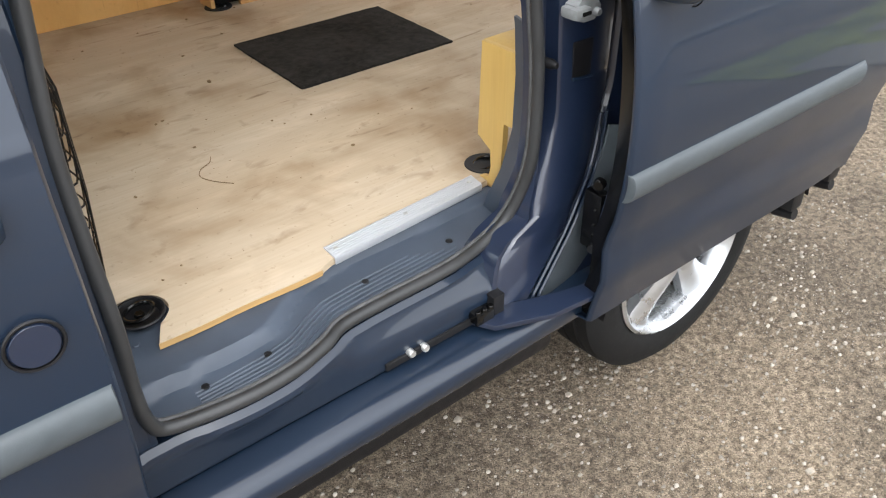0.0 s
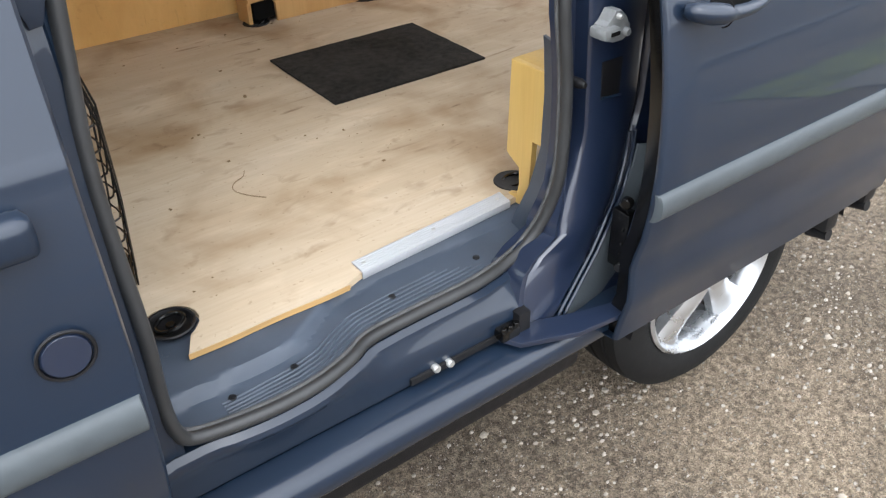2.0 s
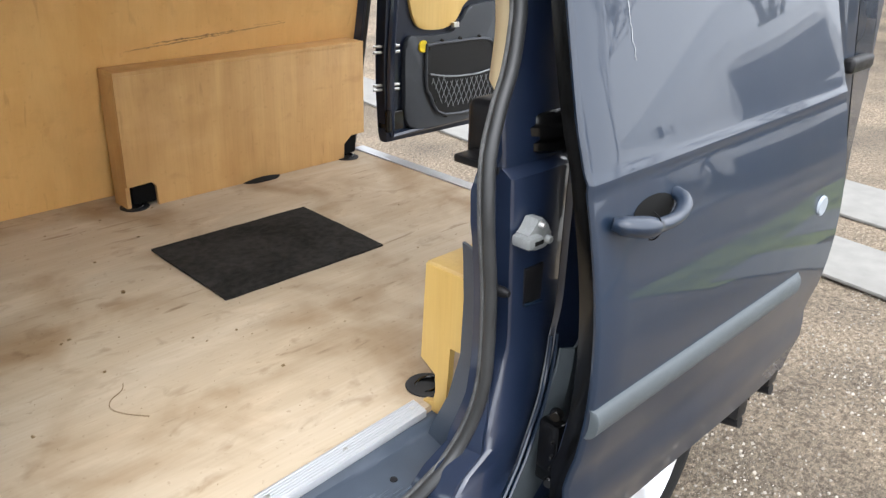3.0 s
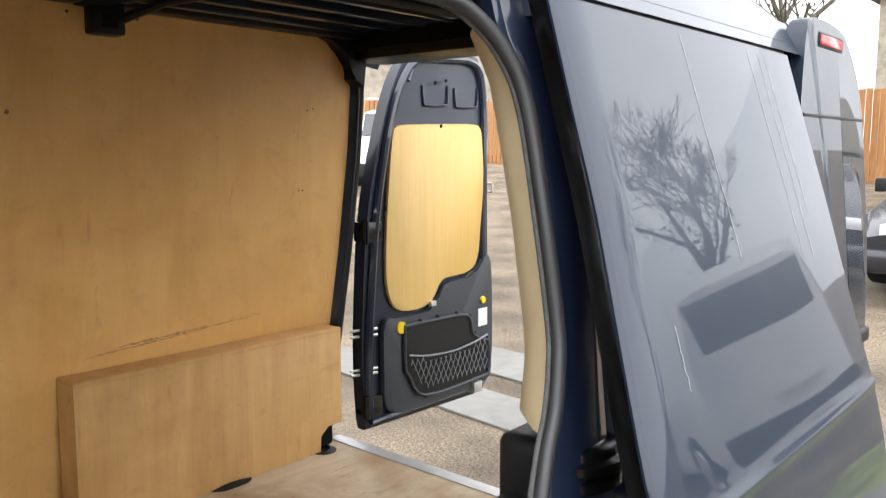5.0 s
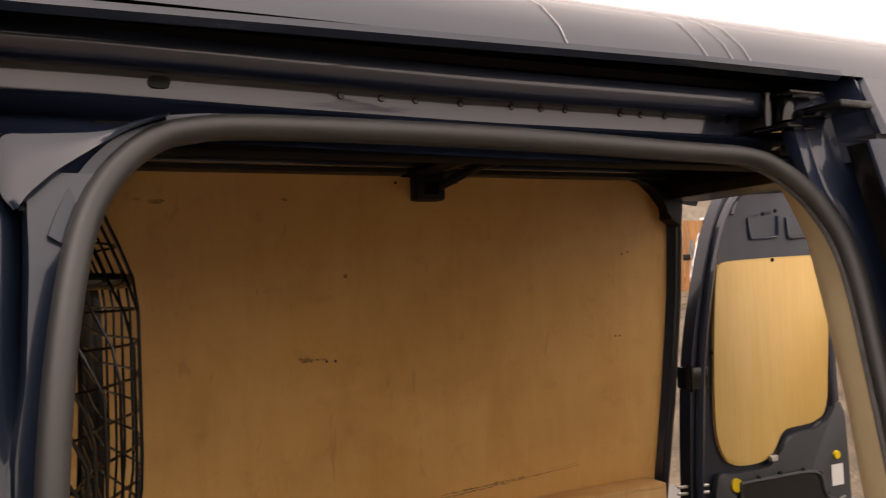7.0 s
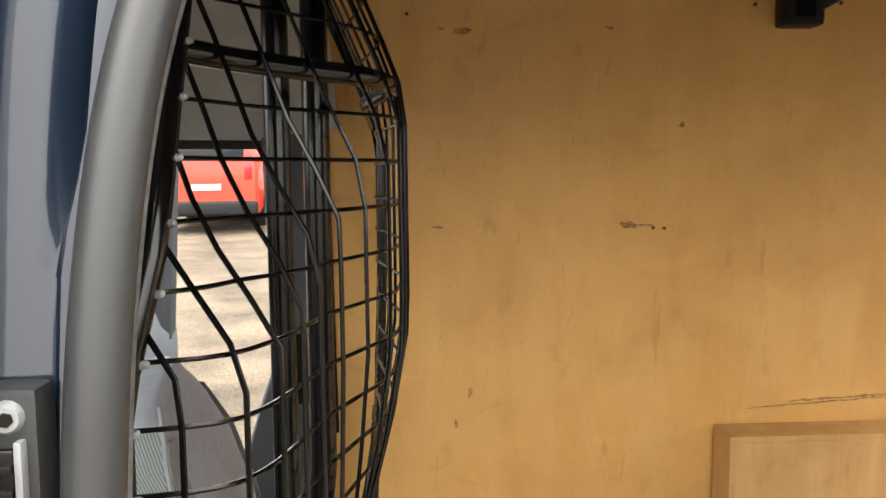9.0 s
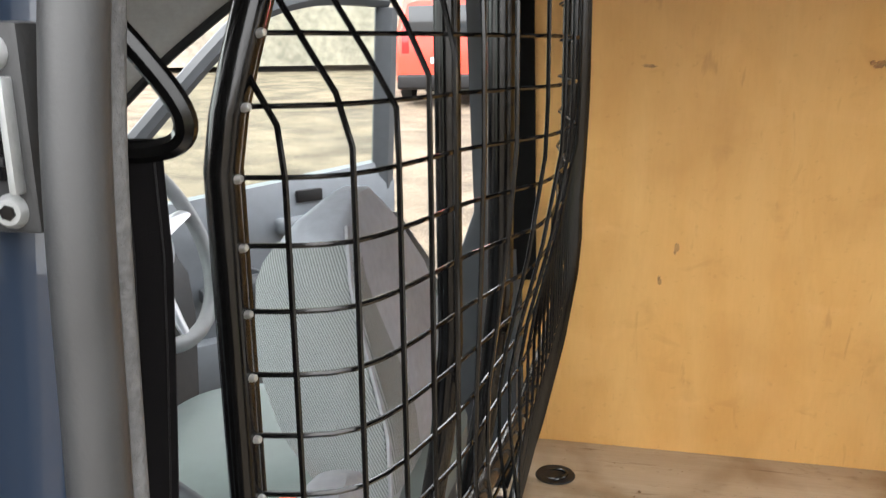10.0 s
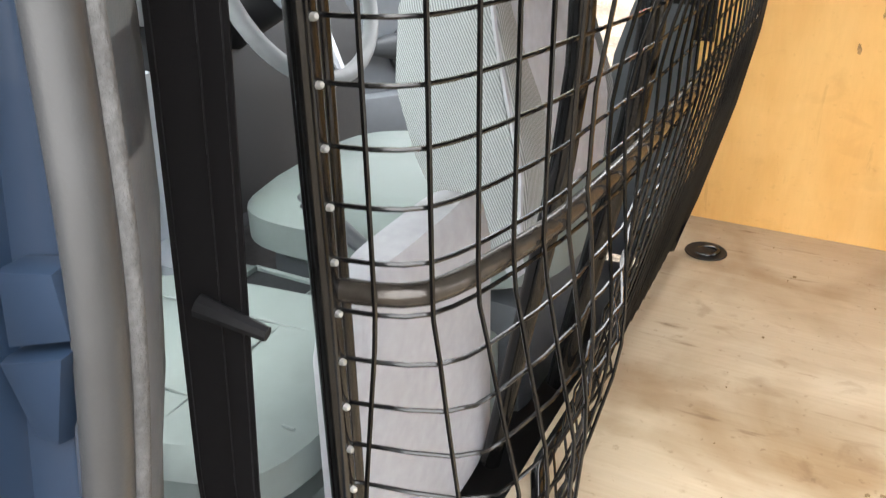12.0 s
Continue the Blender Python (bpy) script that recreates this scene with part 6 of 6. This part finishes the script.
    part("column", tube([ctr - ax * 0.03, ctr - ax * 0.30], [0.05, 0.07], 14), BLACKP, s)
    # dashboard
    db = thing("dashboard", "grey moulded dashboard across the cab", "dashboard")
    prof = [(-0.80, 0.66), (-0.79, 0.86), (-0.80, 0.96), (-0.84, 1.02), (-0.93, 1.06), (-1.10, 1.08), (-1.25, 1.06)]
    part("body", sheet([[(x, y, z) for x, z in prof] for y in rng(0.16, 1.60, 12)], 0.02, (-1, 0, -0.3)), DASHD, db)
    part("cluster_hood", cushion([((-0.88, 1.215, 1.05 + 0.09 * t), (0.10 * k, 0, 0), (0, 0.19 * k, 0)) for t, k in ((0, 1), (0.5, 0.95), (0.85, 0.75), (1, 0.4))], 28, 3), DASHD, db)
    part("radio_panel", box((-0.86, 0.76, 0.50), (-0.77, 0.98, 1.0), 0.02, 2), CABG, db)
    part("bulkhead_panel", box((-1.28, 0.16, 0.40), (-1.22, 1.62, 1.06), 0.02), DASHD, db)
    # driver's door, seen from inside
    dd = part("driver_door", sheet([[(x, lerp(t, [0.5, 0.93, 1.0], [1.63, 1.625, 1.65]), 0.42 + (lerp(x, [-1.15, -0.22], [1.04, 1.12]) - 0.42) * t) for x in rng(-1.15, -0.22, 8)] for t in rng(0, 1, 12)], 0.05, (0, 1, 0)), CABDOOR, van, "blue-grey inner door panel")
    part("door_pull", box((-0.62, 1.592, 0.95), (-0.26, 1.635, 0.995), 0.014, 3), CABDOOR, dd)
    part("arm_rest", cushion([((x, 1.605, 0.82), (0, 0.03 * k, 0), (0, 0, 0.035 * k)) for x, k in ((-0.85, 0.5), (-0.80, 0.9), (-0.6, 1), (-0.40, 0.9), (-0.36, 0.5))], 20, 2.6), CABD, dd)
    part("door_release", box((-0.55, 1.615, 1.03), (-0.47, 1.632, 1.065), 0.006), BLACKP, dd)
    part("speaker", disc((-0.72, 1.625, 0.80), (0, -1, 0), 0.075, 0.02, 28, 0.006), CABD, dd)
    part("door_pocket", box((-1.0, 1.57, 0.56), (-0.36, 1.63, 0.70), 0.02, 2), CABDOOR, dd)
    # window frame: leaning pillars, header, divider
    def far_y(z):
        return 1.655 - 0.10 * max(0, z - 1.05)
    bpost = [(-0.245, far_y(z), z) for z in rng(1.04, 1.56, 6)]
    fpath = curve_through([(-1.14, far_y(1.05), 1.05), (-0.95, far_y(1.25), 1.25), (-0.775, far_y(1.43), 1.43), (-0.66, far_y(1.528), 1.528), (-0.52, far_y(1.574), 1.574), (-0.40, far_y(1.586), 1.586), (-0.245, far_y(1.582), 1.582)], 6)
    part("window_frame", tube(bpost, 0.034, 8, squash=0.8), CABD, dd)
    part("window_frame", tube(fpath, 0.026, 8), CABD, dd)
    part("window_divider", tube([(lerp(z, [1.04, 1.53], [-0.725, -0.655]), far_y(z), z) for z in rng(1.04, 1.53, 5)], 0.016, 8), BLACKP, dd)
    g = part("window_pane", sheet([[(x, far_y(z) + 0.01, z) for x in rng(-1.13 + 0.95 * max(0, z - 1.05), -0.25, 5)] for z in rng(1.045, 1.572, 5)]), GLASS, dd, "green-tinted side window")
    g.visible_shadow = False
    hinge = Vector((-1.15, 1.65, 0))
    dd.matrix_basis = Matrix.Translation(hinge) @ Matrix.Rotation(radians(51), 4, "Z") @ Matrix.Translation(-hinge)
    # far centre pillar, dark from inside
    rows = []
    for z in rng(0.5, 1.82, 16):
        xf, yp = lerp(z, [0.60, 0.95, 1.04, 1.10, 1.8], [-0.24, -0.20, -0.17, -0.142, -0.135]), lerp(z, [0.6, 1.1, 1.8], [1.62, 1.60, 1.45])
        rows.append([(xf - 0.012, yp + 0.05, z), (xf - 0.004, yp + 0.006, z), (xf + 0.010, yp, z), (-0.06, yp, z), (-0.05, yp + 0.045, z)])
    part("far_pillar", sheet(rows), CABD, van, "charcoal trim on the far pillar")
    part("dark_trim", sheet([[(x, 1.612 - 0.146 * (z - 0.974), z) for x in (-0.10, -0.06, -0.02)] for z in rng(0.98, 1.80, 8)], 0.004, (0, 1, 0)), BLACKM, van)
    # trim over the driver's door opening, with its dark seal
    edge = curve_through([(-1.15, 1.515, 1.10), (-0.97, 1.515, 1.26), (-0.80, 1.515, 1.405), (-0.69, 1.512, 1.482), (-0.58, 1.51, 1.548), (-0.48, 1.508, 1.567), (-0.38, 1.507, 1.573), (-0.17, 1.505, 1.571), (-0.06, 1.505, 1.568)], 6)
    cant = part("cant_rail", sheet([[(p.x, p.y + dy, p.z + dz) for p in edge] for dy, dz in ((0.02, 0.0), (0.0, 0.004), (-0.022, 0.03), (-0.045, 0.08), (-0.10, 0.15))]), HEAD, van, "pale roof trim over the driver's door")
    part("opening_seal", tube([(p.x, p.y + 0.02, p.z - 0.004) for p in edge], 0.011, 8), BLACKP, cant)
    # cab roof lining and near pillar trim
    part("headlining", sheet([[(x, y, 1.80 - 0.21 * (abs(y - 0.885) / 0.615) ** 3.5 - 0.04 * max(0, (-0.5 - x) / 0.5) ** 2) for y in rng(0.34, 1.50, 18)] for x in rng(-1.0, 0.0, 8)], 0.004, (0, 0, 1)), HEAD, van, "pale grey roof lining")
    rows = []
    for z in rng(0.60, 1.58, 24):
        g0 = seal_at_z(min(max(z, 0.66), 1.62), False)
        rows.append([(g0.x - 0.004, g0.y + 0.026, z), (g0.x - 0.012, g0.y + 0.04, z), (g0.x - 0.045, g0.y + 0.075, z), (g0.x - 0.10, g0.y + 0.085, z), (g0.x - 0.14, g0.y + 0.03, z)])
    low = [r for r in rows if r[0][2] > 1.235]
    part("pillar_trim", sheet(low, 0.006, (0, -1, 0)), TRIMG, van, "grey pillar trim")
    part("pillar_lower", sheet([r for r in rows if r[0][2] < 1.30], 0.004, (0, -1, 0)), CABD, van)
    # seat belt on the near pillar
    bl = thing("seat_belt", "black seat belt hanging from its pillar anchor", "seat belt")
    rows = []
    for z in rng(0.62, 1.392, 14):
        xr = lerp(z, [0.89, 1.10, 1.25, 1.37, 1.392], [-0.090, -0.071, -0.058, -0.050, -0.053])
        xl = xr - 0.052
        rows.append([(xl, 0.369, z), (0.5 * (xl + xr), 0.374, z), (xr, 0.377, z)])
    wb = part("webbing", sheet(rows, 0.0015, (0.2, -1, 0)), WEB, bl)
    for q in (0.08, 0.62, 0.92):
        part("woven_edge", tube([(r[0][0] + q * (r[2][0] - r[0][0]) + 0.0004, 0.3676 + 0.008 * q, r[0][2]) for r in rows], 0.0006, 5), BLACKP, wb)
    part("anchor", tube(curve_through([(-0.092, 0.352, 1.479), (-0.070, 0.360, 1.455), (-0.044, 0.372, 1.417), (-0.039, 0.377, 1.397), (-0.052, 0.377, 1.387), (-0.080, 0.371, 1.391), (-0.100, 0.358, 1.439)], 5, True), 0.006, 8), BLACKG, bl)
    part("tongue", tube([(-0.105, 0.366, 1.075), (-0.058, 0.374, 1.062)], [0.008, 0.005], 8), BLACKP, bl)
    # windscreen area and bonnet in front
    part("cab_floor", box((-1.25, 0.16, 0.38), (0.0, 1.62, 0.42)), DASHD, van)
    scr = part("windscreen", sheet([[(x, y, z) for y in rng(0.2, 1.57, 6)] for x, z in ((-1.55, 1.08), (-1.25, 1.42), (-0.98, 1.72))]), GLASS, van)
    scr.visible_shadow = False
    part("bonnet", sheet([[(x, y, z - 0.03 * ((y - 0.885) / 0.7) ** 2) for y in rng(0.1, 1.67, 8)] for x, z in ((-1.5, 1.08), (-1.9, 1.02), (-2.25, 0.88), (-2.42, 0.6), (-2.45, 0.35))], 0.01, (0, 0, -1)), PAINT, van)
    # near passenger door inner panel and pane
    part("passenger_panel", sheet([[(x, 0.135, z) for x in (-1.15, -0.15)] for z in (0.42, 1.16)], 0.01, (0, -1, 0)), CABG, van)


FABSEAT = mat("grey_backrest_fabric", (0.36, 0.38, 0.43), 0.9, 0, 0, 0.12, 60, 0.3, 900)
build_cab()


# ---- beyond the van ----
def car(name, label, paint, x, y, turn, length, width, height, van_like=False, tail=True, cat="car"):
    """A parked vehicle from lofted sections, with wheels, glass, lamps and bumpers; its front points along +x before the turn."""
    t = thing(name, label, cat)
    L, W, H = length, width / 2, height
    if van_like:
        st = [(-L / 2, 0.45, H * 0.92), (-L / 2 + 0.12, 0.40, H), (L * 0.10, 0.38, H), (L * 0.24, 0.38, H * 0.97), (L * 0.36, 0.38, H * 0.62), (L * 0.47, 0.40, H * 0.5), (L / 2, 0.45, H * 0.38)]
    else:
        st = [(-L / 2, 0.45, H * 0.55), (-L / 2 + 0.15, 0.38, H * 0.66), (-L * 0.30, 0.35, H * 0.93), (-L * 0.12, 0.35, H), (L * 0.06, 0.35, H * 0.97), (L * 0.20, 0.35, H * 0.68), (L * 0.42, 0.36, H * 0.58), (L / 2, 0.45, H * 0.42)]
    rows = []
    for sx, zb, zt in st:
        zb *= 0.6
        wst = zb + (zt - zb) * (0.55 if zt > H * 0.75 else 0.8)
        k = 0.9 if abs(sx) > L * 0.48 else 1.0
        half = [(W * 0.9 * k, zb), (W * k, zb + 0.15), (W * k, wst), (W * (0.80 if zt > H * 0.75 else 0.93) * k, zt - 0.06), (W * 0.6 * k, zt)]
        rows.append([(sx, -a, b) for a, b in half] + [(sx, a, b) for a, b in half[::-1]])
    part("body", sheet(rows), paint, t)
    for r in (rows[0], rows[-1]):
        caps = bmesh.new()
        caps.faces.new([caps.verts.new(p) for p in r])
        part("end_panel", caps, paint, t)
    # glass
    if van_like:
        x0, x1, z0, z1 = L * 0.255, L * 0.352, H * 0.93, H * 0.65
    else:
        x0, x1, z0, z1 = L * 0.075, L * 0.195, H * 0.935, H * 0.70
    part("windscreen", sheet([[(x0 + 0.02, yy * 0.78, z0) for yy in rng(-W, W, 5)], [(x1 + 0.02, yy * 0.86, z1) for yy in rng(-W, W, 5)]], 0.01, (-1, 0, -0.5)), DGLASS, t)
    for sgn in (-1, 1):
        if van_like:
            win = [(L * 0.12, H * 0.66), (L * 0.30, H * 0.66), (L * 0.23, H * 0.88), (L * 0.12, H * 0.88)]
        else:
            win = [(-L * 0.30, H * 0.70), (L * 0.15, H * 0.70), (L * 0.05, H * 0.90), (-L * 0.10, H * 0.92), (-L * 0.25, H * 0.87)]
        part("side_window", slab(win, 1, sgn * W * 0.93, sgn * (W * 0.99 + 0.005)), DGLASS, t)
        for wx in (-L * 0.30, L * 0.31):
            w = part("wheel", disc((wx, sgn * (W - 0.09), 0.32), (0, sgn, 0), 0.32, 0.22, 28, 0.03), TYRE, t)
            part("rim", disc((wx, sgn * (W + 0.005), 0.32), (0, sgn, 0), 0.20, 0.05, 20, 0.02), ALLOY, w)
        part("headlamp", box((L * 0.46, sgn * W * 0.58 - 0.17, H * 0.40 - 0.04), (L * 0.50, sgn * W * 0.62 + 0.17, H * 0.40 + 0.09), 0.03), LAMP, t)
        if tail:
            part("tail_lamp", box((-L / 2 - 0.012, sgn * W * 0.78 - 0.07, H * 0.45), (-L / 2 + 0.05, sgn * W * 0.78 + 0.07, H * 0.68), 0.02), REDL, t)
        part("door_mirror", box((L * 0.14, sgn * (W + 0.1) - 0.09, H * 0.62), (L * 0.18, sgn * (W + 0.1) + 0.09, H * 0.62 + 0.15), 0.03), BLACKP, t)
    g = part("grille", box((L / 2 - 0.02, -W * 0.42, H * 0.33), (L / 2 + 0.02, W * 0.42, H * 0.45), 0.015), BLACKP, t)
    for k in range(3):
        part("grille_bar", box((L / 2 + 0.018, -W * 0.42, H * (0.345 + 0.035 * k)), (L / 2 + 0.032, W * 0.42, H * (0.345 + 0.035 * k) + 0.018), 0.004), CHROME, g)
    part("bumper", box((L / 2 - 0.1, -W * 0.95, 0.22), (L / 2 + 0.07, W * 0.95, H * 0.30), 0.05, 3), BLACKP if van_like else paint, t)
    part("rear_bumper", box((-L / 2 - 0.07, -W * 0.95, 0.25), (-L / 2 + 0.1, W * 0.95, 0.52), 0.05, 3), BLACKP if van_like else paint, t)
    part("rear_window", box((-L / 2 - (0.006 if van_like else -0.06), -W * 0.72, H * 0.62), (-L / 2 + 0.06, W * 0.72, H * 0.88), 0.03), DGLASS, t) if van_like else part("rear_window", sheet([[(-L / 2 + 0.17, yy * 0.8, H * 0.69) for yy in rng(-W, W, 5)], [(-L * 0.305, yy * 0.76, H * 0.90) for yy in rng(-W, W, 5)]], 0.01, (1, 0, -0.5)), DGLASS, t)
    part("number_plate", box((L / 2 + 0.07, -0.26, H * 0.2), (L / 2 + 0.078, 0.26, H * 0.2 + 0.11), 0.002), WHITE, t)
    part("number_plate", box((-L / 2 - 0.08, -0.26, H * 0.36), (-L / 2 - 0.072, 0.26, H * 0.36 + 0.11), 0.002), WHITE, t)
    t.matrix_basis = pose(x, y, rise(x, y), 0, 0, turn)
    return t


LAMP = mat("lamp_glass", (0.75, 0.77, 0.8), 0.1, 0.2, 0.8)
car("parked_van", "red panel van parked with its rear to the camera", RED, -3.6, 17.2, 95, 4.4, 1.9, 2.0, True, cat="van")
car("parked_van", "white panel van parked beside the red van", WHITE, -1.4, 18.9, 95, 4.8, 1.9, 2.1, True, cat="van")
car("parked_van", "pale white van parked behind the open rear door", WHITE, 15.0, 14.4, 225, 4.6, 1.85, 1.85, True, cat="van")
car("parked_car", "dark saloon car with a chrome grille facing the van", DARKCAR, 10.4, 0.85, 180, 4.5, 1.8, 1.45)
car("parked_van", "white van parked beyond the dark car", WHITE, 17.3, 2.0, 180, 4.8, 1.9, 2.1, True, cat="van")
car("parked_van", "white people carrier parked with its tailgate to the open side door", WHITE, 9.0, -3.9, -43, 4.4, 1.85, 1.85, True, False, cat="van")


def build_surroundings():
    # paved strips and kerb behind the van
    rnd = random.Random(21)
    for i, (x0, x1) in enumerate(((3.0, 3.45), (3.75, 4.3))):
        o = [(x0 + 0.0, -1.0), (x1, -1.0), (x1 + 0.9, 6.5), (x0 + 0.9, 6.5)]
        tagged(obj("paving_strip", slab(o, 2, 0.004, 0.02, 0.006), KERB), "pale concrete strip set in the gravel", "paving", group="concrete strips", kind="structure")
    tagged(obj("kerb", box((2.0, -3.5, 0.0), (9.0, -3.2, 0.10), 0.02), KERB), "old concrete kerb", "kerb", kind="structure")
    tagged(obj("moss_strip", slab([(3.0, -1.6), (5.5, -1.4), (6.0, -0.6), (4.0, -0.3), (2.9, -0.9)], 2, 0.003, 0.012), GRASS), "patch of yellow-green moss on broken paving", "moss", kind="structure")
    # close-boarded fence
    f = thing("fence", "orange-brown close-boarded timber fence", "fence")
    for k in range(120):
        x = 8 + 0.16 * k
        y = 23 - 0.36 * (x - 8)
        zb = rise(x, y) + 0.45
        part("board", box((x, y, zb - 0.6), (x + 0.15, y + 0.03, zb + 1.75 + rnd.uniform(-0.02, 0.02))), FENCE, f)
    f2 = thing("fence", "orange-brown close-boarded timber fence", "fence")
    for k in range(26):
        x = 22 + 0.02 * k
        zb = rise(22, 4) + 0.5
        part("board", box((x, 6 - 0.16 * k, zb - 0.7), (x + 0.03, 6 - 0.16 * k + 0.15, zb + 1.8 + rnd.uniform(-0.03, 0.03))), FENCE, f2)
    # houses
    def house(x, y, w, d, h, turn, label):
        t = thing("house", label, "house")
        part("wall", box((-w / 2, -d / 2, 0), (w / 2, d / 2, h)), STONEW, t)
        roof = bmesh.new()
        vs = [roof.verts.new(p) for p in ((-w / 2 - 0.3, -d / 2 - 0.3, h), (w / 2 + 0.3, -d / 2 - 0.3, h), (w / 2 + 0.3, d / 2 + 0.3, h), (-w / 2 - 0.3, d / 2 + 0.3, h), (-w / 2 - 0.3, 0, h + d * 0.38), (w / 2 + 0.3, 0, h + d * 0.38))]
        for q in ((0, 1, 5, 4), (2, 3, 4, 5), (0, 4, 3), (1, 2, 5), (0, 3, 2, 1)):
            roof.faces.new([vs[i] for i in q])
        part("roof", roof, ROOFT, t)
        part("chimney", box((w * 0.3, -0.4, h + d * 0.25), (w * 0.3 + 0.7, 0.4, h + d * 0.38 + 0.9), 0.03), STONEW, t)
        for wx in (-w * 0.3, 0.0, w * 0.3):
            for wz in (1.0, 3.6):
                if wz + 1.2 < h:
                    fr = part("window", box((wx - 0.55, -d / 2 - 0.04, wz), (wx + 0.55, -d / 2 + 0.05, wz + 1.2), 0.02), WHITE, t)
                    part("pane", box((wx - 0.47, -d / 2 - 0.05, wz + 0.08), (wx - 0.03, -d / 2 - 0.035, wz + 1.12)), DGLASS, fr)
                    part("pane", box((wx + 0.03, -d / 2 - 0.05, wz + 0.08), (wx + 0.47, -d / 2 - 0.035, wz + 1.12)), DGLASS, fr)
        t.matrix_basis = pose(x, y, rise(x, y), 0, 0, turn)
        return t
    house(25, 25, 12, 7, 4.6, -45, "pale rendered house behind the fence")
    house(33.5, 1.4, 11, 7, 5.2, -90, "brown stone house behind the fence")
    house(-14, 27, 14, 8, 5.0, 200, "low stone building across the car park")


    # bare winter trees, some with ivy
    def tree(x, y, h, seed, ivy, label):
        r = random.Random(seed)
        t = thing("tree", label, "tree")
        wood, twig = bmesh.new(), bmesh.new()
        leaves = bmesh.new()

        def grow(p, d, length, rad, depth):
            pts = [p]
            q = p.copy()
            dd = d.copy()
            n = 4
            for i in range(n):
                dd = (dd + Vector((r.uniform(-1, 1), r.uniform(-1, 1), r.uniform(-0.4, 0.7))) * 0.22).normalized()
                q = q + dd * length / n
                pts.append(q.copy())
            rr = [rad * (1 - 0.12 * i) for i in range(n + 1)]
            tube(pts, [max(q, 0.0075) for q in rr], 7 if depth < 2 else 4, bm=wood if depth < 3 else twig, caps=False)
            if ivy and depth < 2:
                for i in range(320 if depth == 0 else 130):
                    c = pts[r.randrange(n)].lerp(pts[r.randrange(1, n + 1)], r.random()) + Vector((r.gauss(0, 1), r.gauss(0, 1), r.gauss(0, 1))) * (rad * 1.0 + 0.10)
                    a = Vector((r.gauss(0, 1), r.gauss(0, 1), r.gauss(0, 1))).normalized()
                    b = a.orthogonal().normalized()
                    s = r.uniform(0.03, 0.07)
                    leaves.faces.new([leaves.verts.new(c + s * v) for v in (a, b * 0.7, -a * 0.8, -b * 0.7)])
            if depth < 6:
                for i in range(5 if depth == 0 else 3 if depth < 2 else r.choice((2, 3, 4))):
                    k = r.randrange(2, n + 1)
                    ndir = (dd + Vector((r.uniform(-1, 1), r.uniform(-1, 1), r.uniform(-0.2, 0.8))) * 0.85).normalized()
                    grow(pts[k].copy(), ndir, length * r.uniform(0.55, 0.8), rr[k] * r.uniform(0.45, 0.65), depth + 1)

        grow(Vector((x, y, rise(x, y) - 0.1)), Vector((0, 0, 1)), h * 0.30, h * 0.018, 0)
        part("trunk", wood, BARK, t)
        part("twig", twig, TWIGM, t, "bare winter twigs")
        if ivy:
            part("ivy", leaves, IVY, t, "dark green ivy")

    tree(18.2, 4.9, 11, 1, True, "bare winter tree with ivy on its trunk and limbs")
    tree(16.6, 7.0, 8.5, 7, True, "smaller bare tree with ivy on its trunk")
    tree(17.0, 8.6, 9, 4, False, "bare winter tree with fine twigs")
    tree(21.0, 6.6, 12, 12, False, "bare winter tree with a spreading crown")
    tree(17, -12, 11, 21, False, "bare winter tree beyond the car park")
    tree(21, -9, 12, 23, True, "bare winter tree beyond the car park")
    tree(9, -27, 12, 15, False, "bare winter tree beyond the car park")


build_surroundings()
